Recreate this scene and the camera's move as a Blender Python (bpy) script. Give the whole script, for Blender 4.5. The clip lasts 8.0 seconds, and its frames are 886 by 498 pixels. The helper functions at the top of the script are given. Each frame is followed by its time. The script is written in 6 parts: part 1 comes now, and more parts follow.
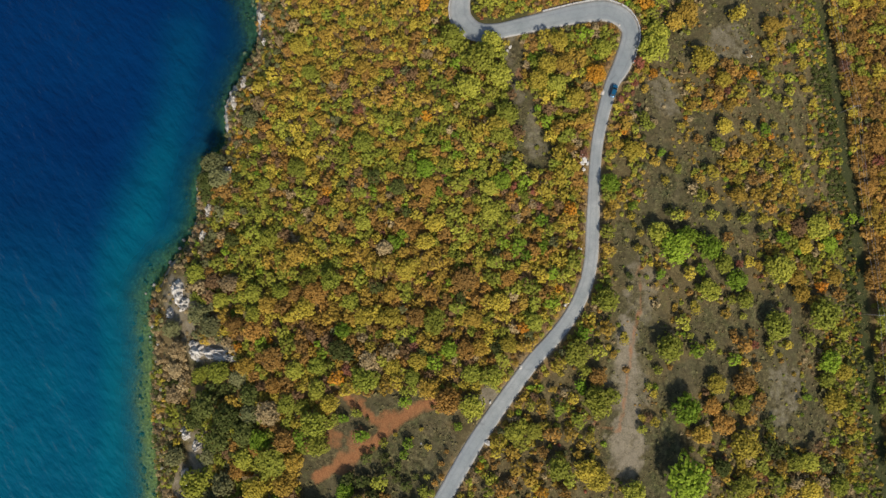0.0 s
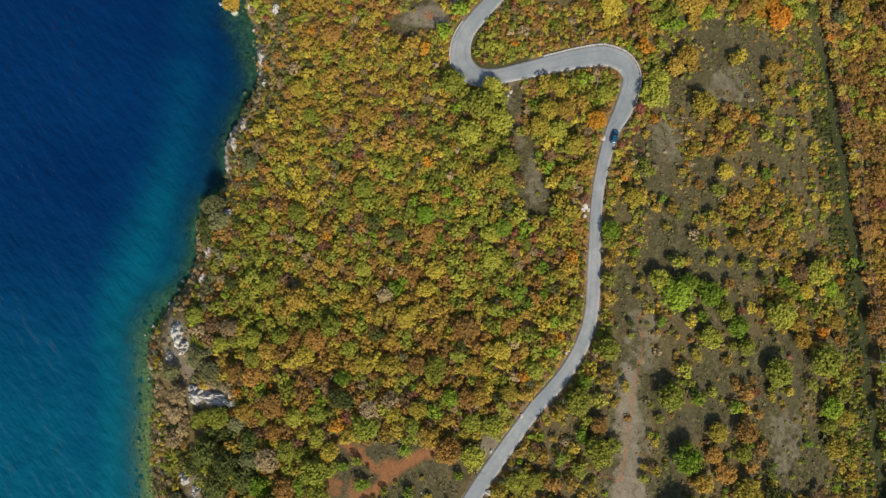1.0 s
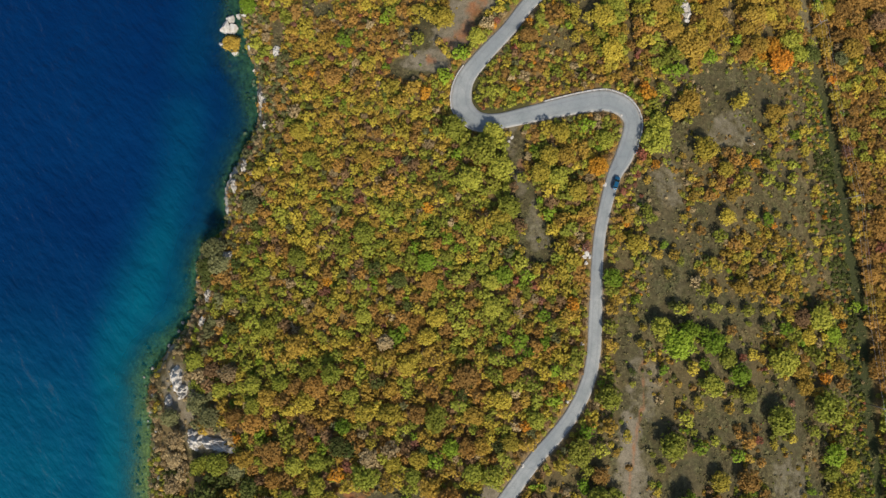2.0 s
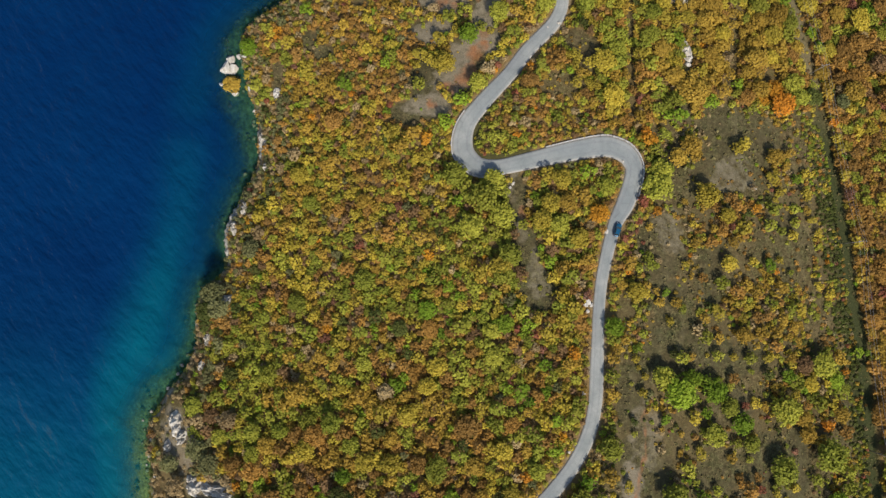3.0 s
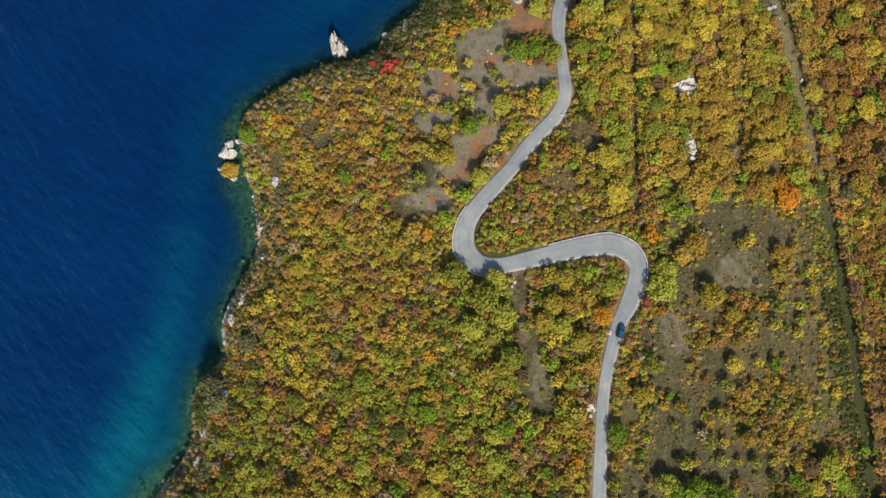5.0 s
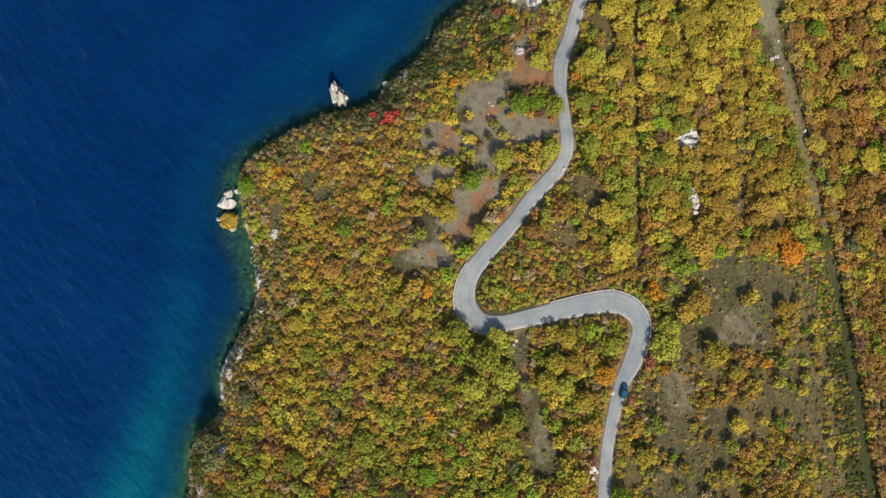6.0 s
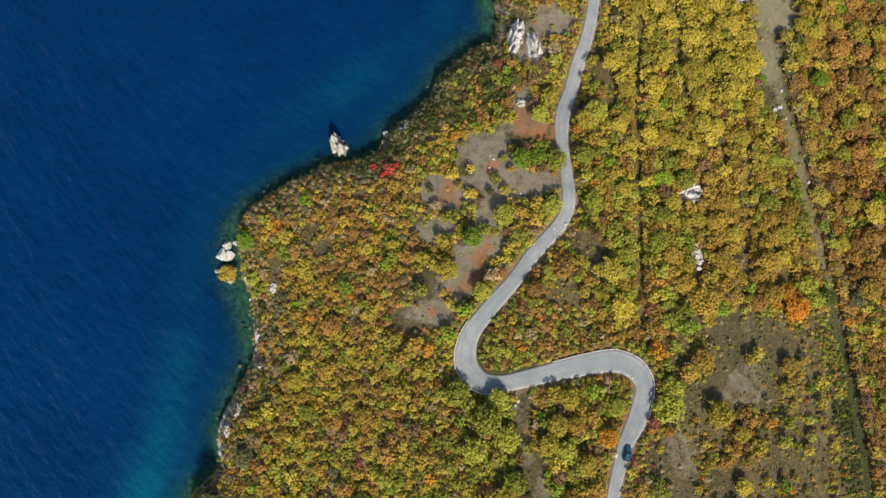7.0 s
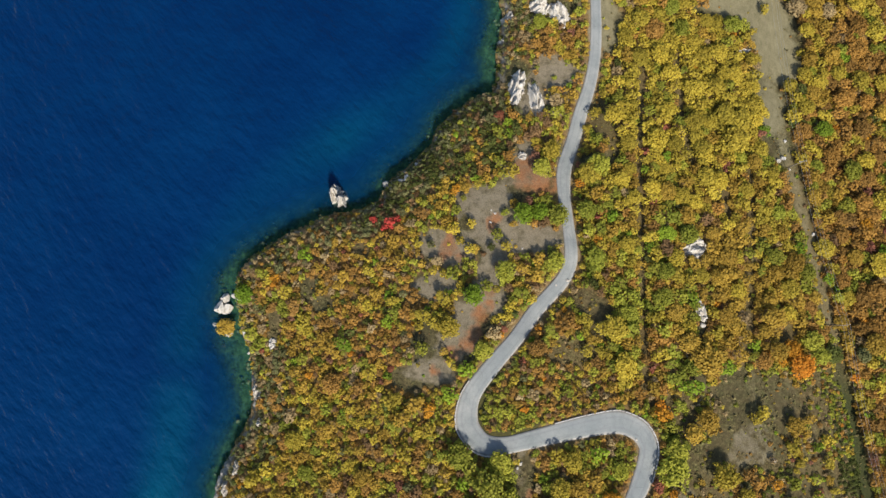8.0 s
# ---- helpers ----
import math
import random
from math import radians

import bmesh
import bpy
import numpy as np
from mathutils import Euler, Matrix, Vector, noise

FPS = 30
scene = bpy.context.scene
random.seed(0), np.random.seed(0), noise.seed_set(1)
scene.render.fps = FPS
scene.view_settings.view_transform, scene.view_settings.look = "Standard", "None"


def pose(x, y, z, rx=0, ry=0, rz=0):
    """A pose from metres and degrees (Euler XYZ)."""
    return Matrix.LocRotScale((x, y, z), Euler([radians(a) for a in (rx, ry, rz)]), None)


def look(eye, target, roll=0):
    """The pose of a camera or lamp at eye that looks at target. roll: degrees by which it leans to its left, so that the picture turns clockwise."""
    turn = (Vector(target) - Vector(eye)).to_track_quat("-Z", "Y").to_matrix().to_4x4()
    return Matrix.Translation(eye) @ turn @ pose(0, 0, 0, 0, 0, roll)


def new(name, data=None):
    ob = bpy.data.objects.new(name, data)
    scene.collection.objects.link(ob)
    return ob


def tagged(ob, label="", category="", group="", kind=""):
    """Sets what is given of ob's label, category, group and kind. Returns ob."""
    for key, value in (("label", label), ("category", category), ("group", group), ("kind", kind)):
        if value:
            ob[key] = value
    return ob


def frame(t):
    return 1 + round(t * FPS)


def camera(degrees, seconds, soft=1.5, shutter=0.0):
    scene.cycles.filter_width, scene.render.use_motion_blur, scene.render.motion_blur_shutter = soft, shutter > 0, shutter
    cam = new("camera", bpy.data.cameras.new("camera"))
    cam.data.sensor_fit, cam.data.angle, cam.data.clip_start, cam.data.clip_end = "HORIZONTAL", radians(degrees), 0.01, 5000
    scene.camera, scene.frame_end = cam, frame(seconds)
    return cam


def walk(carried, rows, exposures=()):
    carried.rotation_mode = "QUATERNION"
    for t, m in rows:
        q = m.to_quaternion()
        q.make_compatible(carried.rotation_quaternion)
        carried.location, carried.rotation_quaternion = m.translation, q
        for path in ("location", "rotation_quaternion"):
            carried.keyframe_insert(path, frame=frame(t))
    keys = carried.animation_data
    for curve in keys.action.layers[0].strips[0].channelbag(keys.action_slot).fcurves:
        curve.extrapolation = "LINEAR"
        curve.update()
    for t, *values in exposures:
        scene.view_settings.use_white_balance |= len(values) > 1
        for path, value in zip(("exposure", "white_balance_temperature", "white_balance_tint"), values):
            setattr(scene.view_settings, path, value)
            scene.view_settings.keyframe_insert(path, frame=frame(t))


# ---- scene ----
cam = camera(75.7, 8.0, soft=1.45)
# seconds, place, turn about x, y and z
PATH = [
    (0, -0.697, 6.648, 198.728, 2.735, -1.487, -0.242),
    (0.5, -0.841, 13.173, 198.785, 2.885, -1.534, -0.205),
    (1, -0.993, 19.779, 198.822, 3.041, -1.545, -0.193),
    (1.5, -1.142, 26.454, 198.834, 3.172, -1.563, -0.192),
    (3, -1.519, 46.689, 198.745, 3.591, -1.596, -0.129),
    (3.5, -1.608, 53.601, 198.647, 3.682, -1.605, -0.092),
    (4, -1.705, 60.719, 198.502, 3.733, -1.635, -0.013),
    (4.5, -1.823, 68.104, 198.321, 3.832, -1.661, 0.031),
    (6, -2.396, 91.613, 197.404, 4.568, -1.746, 0.142),
    (6.5, -2.543, 99.557, 197.082, 4.870, -1.746, 0.158),
    (7, -2.636, 107.512, 196.743, 5.174, -1.744, 0.172),
    (7.5, -2.752, 115.489, 196.411, 5.474, -1.756, 0.153),
    (8, -2.912, 123.467, 196.160, 5.766, -1.742, 0.169),
]
walk(cam, [(t, pose(x, y, z, rx, ry, rz)) for t, x, y, z, rx, ry, rz in PATH], [(0, 0.35), (3.5, 0.45), (8, 0.63)])

# ---- light ----
SUN_TURN, SUN_HEIGHT = radians(164), radians(45)
world = bpy.data.worlds.new("sky")
scene.world = world
world.use_nodes = True
sky = world.node_tree.nodes.new("ShaderNodeTexSky")
sky.sky_type, sky.sun_disc, sky.sun_elevation, sky.sun_rotation = "NISHITA", False, SUN_HEIGHT, SUN_TURN
world.node_tree.links.new(sky.outputs[0], world.node_tree.nodes["Background"].inputs[0])
world.node_tree.nodes["Background"].inputs[1].default_value = 0.118
sun = new("sun", bpy.data.lights.new("sun", "SUN"))
sun.data.energy, sun.data.angle, sun.data.color = 4.4, radians(6), (1.0, 0.93, 0.82)
sun_way = Vector((math.sin(SUN_TURN) * math.cos(SUN_HEIGHT), math.cos(SUN_TURN) * math.cos(SUN_HEIGHT), math.sin(SUN_HEIGHT)))
sun.matrix_world = look(sun_way * 400, (0, 0, 0))


# ---- materials ----
class Mat:
    """A node material: node() adds a node and plugs in values or sockets."""

    def __init__(self, name, rough=0.85, spec=0.25, metal=0.0):
        self.m = bpy.data.materials.new(name)
        self.m.use_nodes = True
        self.t = self.m.node_tree
        self.b = self.t.nodes["Principled BSDF"]
        self.out = self.t.nodes["Material Output"]
        self.put(self.b, {"Roughness": rough, "Specular IOR Level": spec, "Metallic": metal})

    def put(self, n, values):
        for k, v in values.items():
            if isinstance(v, bpy.types.NodeSocket):
                self.t.links.new(v, n.inputs[k])
            else:
                if isinstance(v, tuple) and len(v) == 3 and n.inputs[k].type == "RGBA":
                    v = (*v, 1)
                n.inputs[k].default_value = v

    def node(self, kind, values=None, **props):
        n = self.t.nodes.new("ShaderNode" + kind)
        for k, v in props.items():
            setattr(n, k, v)
        self.put(n, values or {})
        return n

    def place(self):
        return self.node("NewGeometry").outputs["Position"]

    def noise(self, scale, detail=4, rough=0.6, stretch=None):
        p = self.place()
        if stretch:
            p = self.node("Mapping", {0: p, "Scale": stretch}).outputs[0]
        return self.node("TexNoise", {"Vector": p, "Scale": scale, "Detail": detail, "Roughness": rough}).outputs["Fac"]

    def ramp(self, fac, *stops):
        n = self.node("ValToRGB", {0: fac})
        e = n.color_ramp.elements
        while len(e) < len(stops):
            e.new(0.5)
        for s, (at, c) in zip(e, stops):
            s.position, s.color = at, (*c, 1) if isinstance(c, tuple) else (c, c, c, 1)
        return n.outputs[0]

    def mix(self, fac, a, b, how="MIX"):
        n = self.node("MixRGB", {0: fac, 1: a, 2: b}, blend_type=how)
        return n.outputs[0]

    def math(self, how, a, b=0.0):
        return self.node("Math", {0: a, 1: b}, operation=how).outputs[0]

    def attr(self, name):
        return self.node("Attribute", attribute_name=name).outputs["Fac"]

    def colour(self, c):
        self.put(self.b, {"Base Color": c})
        return self

    def bump(self, height, far=0.05, strength=0.6):
        n = self.node("Bump", {"Height": height, "Distance": far, "Strength": strength})
        self.put(self.b, {"Normal": n.outputs[0]})
        return self


def leaf_material(name, a, b):
    """Foliage: tone shifts from tree to tree, each leaf spray is a little lighter or darker; light passes through."""
    k = Mat(name, 0.75, 0.08)
    tone = k.attr("tone")
    isle = k.node("NewGeometry").outputs["Random Per Island"]
    c = k.mix(tone, a, b)
    c = k.mix(1.0, c, k.ramp(k.math("FRACT", k.math("MULTIPLY", tone, 7.3)), (0, 0.74), (0.5, 1.0), (1, 1.2)), "MULTIPLY")
    c = k.mix(0.75, c, k.ramp(isle, (0, 0.74), (0.5, 1.0), (1, 1.25)), "MULTIPLY")
    c = k.mix(0.8, c, k.ramp(k.noise(4.2, 3, 0.7), (0.32, 0.7), (0.5, 1.0), (0.68, 1.28)), "MULTIPLY")
    c = k.mix(k.math("MULTIPLY", k.noise(0.9, 2), 0.3), c, (0.16, 0.105, 0.045))
    k.colour(c)
    thin = k.node("BsdfTranslucent", {"Color": c})
    m = k.node("MixShader", {0: 0.26, 1: k.b.outputs[0], 2: thin.outputs[0]})
    k.t.links.new(m.outputs[0], k.out.inputs[0])
    return k.m


SPECIES = {
    "green": leaf_material("leaf_green", (0.115, 0.21, 0.012), (0.215, 0.30, 0.022)),
    "olive": leaf_material("leaf_olive", (0.185, 0.217, 0.024), (0.32, 0.315, 0.038)),
    "yellow": leaf_material("leaf_yellow", (0.335, 0.270, 0.032), (0.47, 0.36, 0.042)),
    "amber": leaf_material("leaf_amber", (0.32, 0.204, 0.03), (0.41, 0.275, 0.04)),
    "rust": leaf_material("leaf_rust", (0.25, 0.140, 0.036), (0.40, 0.214, 0.044)),
    "orange": leaf_material("leaf_orange", (0.50, 0.245, 0.02), (0.54, 0.21, 0.02)),
    "crimson": leaf_material("leaf_crimson", (0.29, 0.085, 0.05), (0.21, 0.10, 0.065)),
    "scarlet": leaf_material("leaf_scarlet", (0.60, 0.075, 0.06), (0.50, 0.06, 0.05)),
    "sage": leaf_material("leaf_sage", (0.11, 0.124, 0.048), (0.18, 0.182, 0.075)),
    "pale": leaf_material("leaf_pale", (0.27, 0.192, 0.095), (0.38, 0.285, 0.14)),
    "umber": leaf_material("leaf_umber", (0.155, 0.088, 0.042), (0.235, 0.14, 0.064)),
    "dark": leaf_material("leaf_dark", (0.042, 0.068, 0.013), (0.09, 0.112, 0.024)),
}
KINDS = list(SPECIES)


def ground_material():
    k = Mat("dry_ground", 0.95, 0.1)
    fine, mid, wide = k.noise(2.2, 6, 0.7), k.noise(0.35, 5, 0.65), k.noise(0.05, 3)
    grass = k.ramp(fine, (0.25, (0.020, 0.017, 0.009)), (0.5, (0.058, 0.049, 0.022)), (0.75, (0.142, 0.118, 0.054)))
    green = k.ramp(fine, (0.3, (0.020, 0.026, 0.008)), (0.7, (0.085, 0.09, 0.034)))
    c = k.mix(k.ramp(mid, (0.45, 0.0), (0.6, 0.6)), grass, green)
    c = k.mix(k.ramp(wide, (0.5, 0.0), (0.7, 0.35)), c, (0.14, 0.10, 0.052))
    c = k.mix(0.85, c, k.ramp(k.noise(0.85, 4, 0.7), (0.34, 0.4), (0.5, 1.0), (0.64, 2.0)), "MULTIPLY")
    streak = k.noise(0.3, 5, 0.65, (1.0, 0.25, 1.0))
    c = k.mix(k.ramp(streak, (0.52, 0.0), (0.68, 0.5)), c, (0.15, 0.127, 0.068))
    c = k.mix(k.ramp(k.noise(0.13, 4, 0.6), (0.42, 0.5), (0.56, 0.0)), c, (0.066, 0.055, 0.028))
    hay = k.ramp(k.mix(0.5, fine, k.noise(0.7, 5, 0.7, (1.0, 0.4, 1.0))), (0.35, (0.12, 0.108, 0.058)), (0.65, (0.235, 0.205, 0.122)))
    edge = k.math("ADD", k.attr("meadow"), k.math("MULTIPLY", k.math("SUBTRACT", mid, 0.5), 0.8))
    c = k.mix(k.ramp(edge, (0.3, 0.0), (0.7, 0.92)), c, hay)
    litter = k.ramp(fine, (0.3, (0.09, 0.062, 0.026)), (0.7, (0.24, 0.155, 0.06)))
    c = k.mix(k.attr("litter"), c, litter)
    c = k.mix(k.attr("grassy"), c, k.mix(0.5, green, (0.022, 0.03, 0.010)))
    dust = k.ramp(fine, (0.3, (0.13, 0.108, 0.074)), (0.7, (0.27, 0.225, 0.155)))
    edge = k.math("ADD", k.attr("verge"), k.math("MULTIPLY", k.math("SUBTRACT", mid, 0.5), 1.0))
    c = k.mix(k.ramp(edge, (0.35, 0.0), (0.7, 0.9)), c, dust)
    soil = k.ramp(fine, (0.3, (0.17, 0.066, 0.026)), (0.7, (0.33, 0.145, 0.06)))
    edge = k.math("ADD", k.attr("red"), k.math("MULTIPLY", k.math("SUBTRACT", mid, 0.5), 1.5))
    c = k.mix(k.ramp(edge, (0.42, 0.0), (0.95, 0.85)), c, soil)
    steep = k.node("SeparateXYZ", {0: k.node("NewGeometry").outputs["Normal"]}).outputs[2]
    stone = k.ramp(k.noise(0.9, 6, 0.7, (1, 1, 0.3)), (0.3, (0.09, 0.075, 0.055)), (0.55, (0.25, 0.23, 0.19)), (0.75, (0.42, 0.40, 0.36)))
    c = k.mix(k.ramp(steep, (0.45, 1.0), (0.72, 0.0)), c, stone)
    bed = k.ramp(k.noise(0.55, 6, 0.75), (0.34, (0.018, 0.040, 0.026)), (0.5, (0.055, 0.115, 0.072)), (0.68, (0.13, 0.235, 0.15)))
    gravel = k.ramp(k.noise(1.1, 5, 0.7), (0.35, (0.10, 0.11, 0.045)), (0.52, (0.26, 0.26, 0.105)), (0.7, (0.48, 0.45, 0.21)))
    bed = k.mix(k.attr("sunny_shelf"), bed, gravel)
    low = k.node("SeparateXYZ", {0: k.place()}).outputs[2]
    c = k.mix(k.math("LESS_THAN", low, 0.0), c, bed)
    return k.colour(c).bump(k.mix(0.5, fine, k.noise(9, 4)), 0.25, 0.8).m


def road_material():
    k = Mat("asphalt", 0.9, 0.2)
    fine, mid = k.noise(6, 6, 0.7), k.noise(0.22, 5, 0.6)
    c = k.ramp(mid, (0.3, (0.172, 0.188, 0.183)), (0.5, (0.228, 0.238, 0.227)), (0.7, (0.296, 0.298, 0.278)))
    c = k.mix(k.ramp(k.noise(0.055, 3), (0.42, 0.0), (0.6, 0.5)), c, (0.135, 0.158, 0.168))
    side = k.attr("side")
    far = k.math("ABSOLUTE", side)
    track = k.math("ABSOLUTE", k.math("SUBTRACT", far, 0.45))
    c = k.mix(k.ramp(track, (0.0, 0.3), (0.16, 0.0)), c, (0.13, 0.135, 0.145))
    ragged = k.math("ADD", far, k.math("MULTIPLY", k.math("SUBTRACT", k.noise(0.7, 4), 0.5), 0.45))
    c = k.mix(k.ramp(ragged, (0.74, 0.0), (0.98, 0.75)), c, (0.31, 0.29, 0.265))
    patch = k.node("TexVoronoi", {"Vector": k.place(), "Scale": 0.12}).outputs["Color"]
    c = k.mix(k.ramp(patch, (0.78, 0.0), (0.82, 0.14)), c, (0.13, 0.13, 0.14))
    crack = k.node("TexVoronoi", {"Vector": k.place(), "Scale": 0.45}, feature="DISTANCE_TO_EDGE").outputs["Distance"]
    c = k.mix(k.ramp(crack, (0.0, 0.35), (0.02, 0.0)), c, (0.07, 0.07, 0.07))
    c = k.mix(0.35, c, k.ramp(fine, (0.3, 0.7), (0.7, 1.3)), "MULTIPLY")
    return k.colour(c).bump(fine, 0.02, 0.5).m


def water_material():
    """Deep lake water: clear over the shelf, teal over pale shoals, dark blue in the deep; ripples and mirror gloss."""
    k = Mat("lake_water", 0.15, 0.11)
    wide = k.noise(0.02, 4)
    deep = k.mix(k.ramp(wide, (0.35, 0.0), (0.7, 1.0)), (0.0001, 0.0125, 0.055), (0.0002, 0.018, 0.068))
    drift = k.math("ADD", k.attr("shoal"), k.math("MULTIPLY", k.math("SUBTRACT", k.noise(0.09, 5), 0.5), k.math("MULTIPLY", k.attr("shoal"), 0.7)))
    c = k.mix(drift, deep, (0.0005, 0.097, 0.127))
    k.colour(c)
    waves = k.node("TexNoise", {"Vector": k.node("Mapping", {0: k.place(), "Rotation": (0, 0, radians(38)), "Scale": (1.0, 2.3, 1)}, vector_type="TEXTURE").outputs[0], "Scale": 0.36, "Detail": 2.5, "Roughness": 0.55}).outputs["Fac"]
    swell = k.node("TexNoise", {"Vector": k.node("Mapping", {0: k.place(), "Rotation": (0, 0, radians(30)), "Scale": (1.0, 3.0, 1)}, vector_type="TEXTURE").outputs[0], "Scale": 0.075, "Detail": 3.0}).outputs["Fac"]
    k.bump(k.math("ADD", k.math("MULTIPLY", waves, 1.6), k.math("MULTIPLY", swell, 4.5)), 0.9, 0.85)
    clear = k.node("BsdfTransparent", {"Color": (0.66, 0.77, 0.58)})
    m = k.node("MixShader", {0: k.attr("murk"), 1: clear.outputs[0], 2: k.b.outputs[0]})
    k.t.links.new(m.outputs[0], k.out.inputs[0])
    return k.m


def stone_material(name, lo, mid, hi, grain=None):
    k = Mat(name, 0.9, 0.15)
    n = k.noise(1.2, 7, 0.72, grain)
    c = k.ramp(n, (0.28, lo), (0.48, mid), (0.7, hi))
    c = k.mix(k.ramp(k.noise(0.5, 4), (0.55, 0.0), (0.75, 0.6)), c, (0.22, 0.15, 0.09))
    return k.colour(c).bump(n, 0.4, 0.9).m


def plain(name, c, rough=0.5, spec=0.4, metal=0.0, wear=0.15):
    k = Mat(name, rough, spec, metal)
    n = k.noise(3.5, 5)
    k.colour(k.mix(wear, c, k.ramp(n, (0.3, 0.3), (0.7, 1.0)), "MULTIPLY"))
    return k.m


WEEDY_STONE = stone_material("weedy_stone", (0.016, 0.03, 0.019), (0.05, 0.09, 0.052), (0.11, 0.18, 0.10))
GROUND, ASPHALT, WATER = ground_material(), road_material(), water_material()
LIMESTONE = stone_material("limestone", (0.19, 0.17, 0.14), (0.40, 0.375, 0.33), (0.58, 0.555, 0.51), (1.1, 0.34, 0.5))
WET_STONE = stone_material("weathered_stone", (0.08, 0.075, 0.06), (0.22, 0.21, 0.18), (0.42, 0.40, 0.36))
BARK = stone_material("bark", (0.04, 0.03, 0.02), (0.10, 0.08, 0.06), (0.18, 0.15, 0.12))
CONCRETE = stone_material("pale_concrete", (0.26, 0.245, 0.22), (0.38, 0.365, 0.34), (0.5, 0.48, 0.45))
POLE_WOOD = stone_material("weathered_pole_wood", (0.10, 0.08, 0.06), (0.20, 0.17, 0.14), (0.30, 0.27, 0.23))
CAR_PAINT = plain("blue_car_paint", (0.01, 0.09, 0.17), 0.25, 0.6, 0.3, 0.2)
CAR_GLASS = plain("dark_car_glass", (0.012, 0.018, 0.024), 0.06, 0.8)
RUBBER = plain("black_rubber", (0.02, 0.02, 0.02), 0.8)
STEEL = plain("grey_steel", (0.45, 0.45, 0.46), 0.35, 0.5, 0.9)
LAMP_GLASS = plain("clear_lamp_glass", (0.7, 0.72, 0.74), 0.12)
RED_GLASS = plain("red_lamp_glass", (0.35, 0.02, 0.02), 0.15)
PORCELAIN = plain("white_porcelain", (0.8, 0.8, 0.78), 0.25)
CABLE = plain("dull_aluminium_cable", (0.35, 0.35, 0.35), 0.5, 0.5, 0.6)
GRASS = leaf_material("dry_grass", (0.20, 0.165, 0.075), (0.13, 0.13, 0.05))


# ---- the plan: waterline, road, height of the land ----
COAST = [
    (-77.1, -3967.8), (-85.1, -127.8), (-91.1, -67.8), (-92.7, -52.4), (-94.6, -33.4), (-93.9, -18.2), (-95.5, -6.6), (-94.9, 1.1),
    (-89.7, 10.8), (-83.1, 18.5), (-80.0, 27.3), (-80.5, 38.2), (-77.7, 46.1), (-70.6, 51.6), (-71.2, 64.0), (-67.4, 74.0),
    (-62.6, 83.1), (-59.7, 89.2), (-60.6, 96.6), (-60.9, 106.8), (-63.4, 112.5), (-65.6, 120.0), (-67.2, 127.6), (-67.0, 133.4),
    (-63.4, 139.2), (-52.2, 147.1), (-40.8, 153.0), (-33.0, 155.5), (-25.3, 156.7), (-19.1, 160.1), (-15.6, 167.2), (-7.8, 173.3),
    (-1.9, 179.5), (2.1, 187.7), (12.1, 196.1), (20.2, 199.3), (22.2, 206.7), (21.9, 215.1), (24.4, 225.8), (23.5, 234.3),
    (26.5, 269.3), (83.5, 4134.3),
]
# x, y, z, width of the carriageway
ROAD_SOUTH = [
    (-45.9, -138.3, 33.8, 5.0), (-13.7, -85.3, 32.4, 5.0), (3.5, -57.0, 31.8, 4.8), (14.3, -39.4, 31.3, 4.7), (28.6, -20.1, 30.8, 4.3),
    (35.4, -12.7, 30.6, 4.3), (41.4, -5.3, 30.4, 4.2), (45.8, 3.0, 30.0, 4.2), (48.0, 11.4, 29.5, 4.1), (48.8, 21.6, 29.2, 4.1),
    (49.3, 30.1, 29.0, 3.7), (49.8, 38.7, 28.9, 3.5), (51.0, 47.5, 28.3, 3.6), (53.2, 56.4, 27.5, 3.8), (56.1, 65.4, 26.9, 4.3),
    (59.6, 71.9, 26.5, 5.6), (62.3, 79.8, 26.2, 5.5), (62.4, 83.7, 25.9, 5.6), (60.0, 87.4, 25.6, 6.3), (55.9, 89.3, 25.3, 6.6),
    (52.7, 89.6, 25.0, 6.7), (45.9, 88.6, 24.9, 6.3),
]
ROAD_NORTH = [
    (38.4, 87.0, 24.8, 5.8), (28.3, 84.6, 24.7, 5.2), (20.8, 83.0, 24.6, 5.0), (15.1, 83.0, 24.1, 6.0), (11.5, 85.5, 23.5, 6.5),
    (9.5, 89.8, 23.0, 6.7), (10.9, 97.1, 22.5, 5.7), (17.1, 105.4, 21.9, 5.1), (24.7, 113.8, 21.0, 4.6), (31.1, 122.3, 20.1, 4.6),
    (39.3, 131.1, 19.1, 4.5), (42.2, 136.5, 19.0, 4.3), (42.8, 141.6, 18.8, 4.1), (42.5, 149.2, 17.2, 3.8), (41.8, 158.7, 15.6, 4.0),
    (42.3, 168.4, 14.1, 4.8), (45.8, 178.4, 12.5, 4.6), (48.7, 188.2, 12.1, 4.6), (52.1, 198.2, 11.7, 4.1), (54.2, 208.4, 11.3, 3.9),
    (55.0, 218.7, 10.9, 3.8), (55.2, 229.1, 10.5, 3.6), (56.0, 281.2, 8.5, 4.0),
]


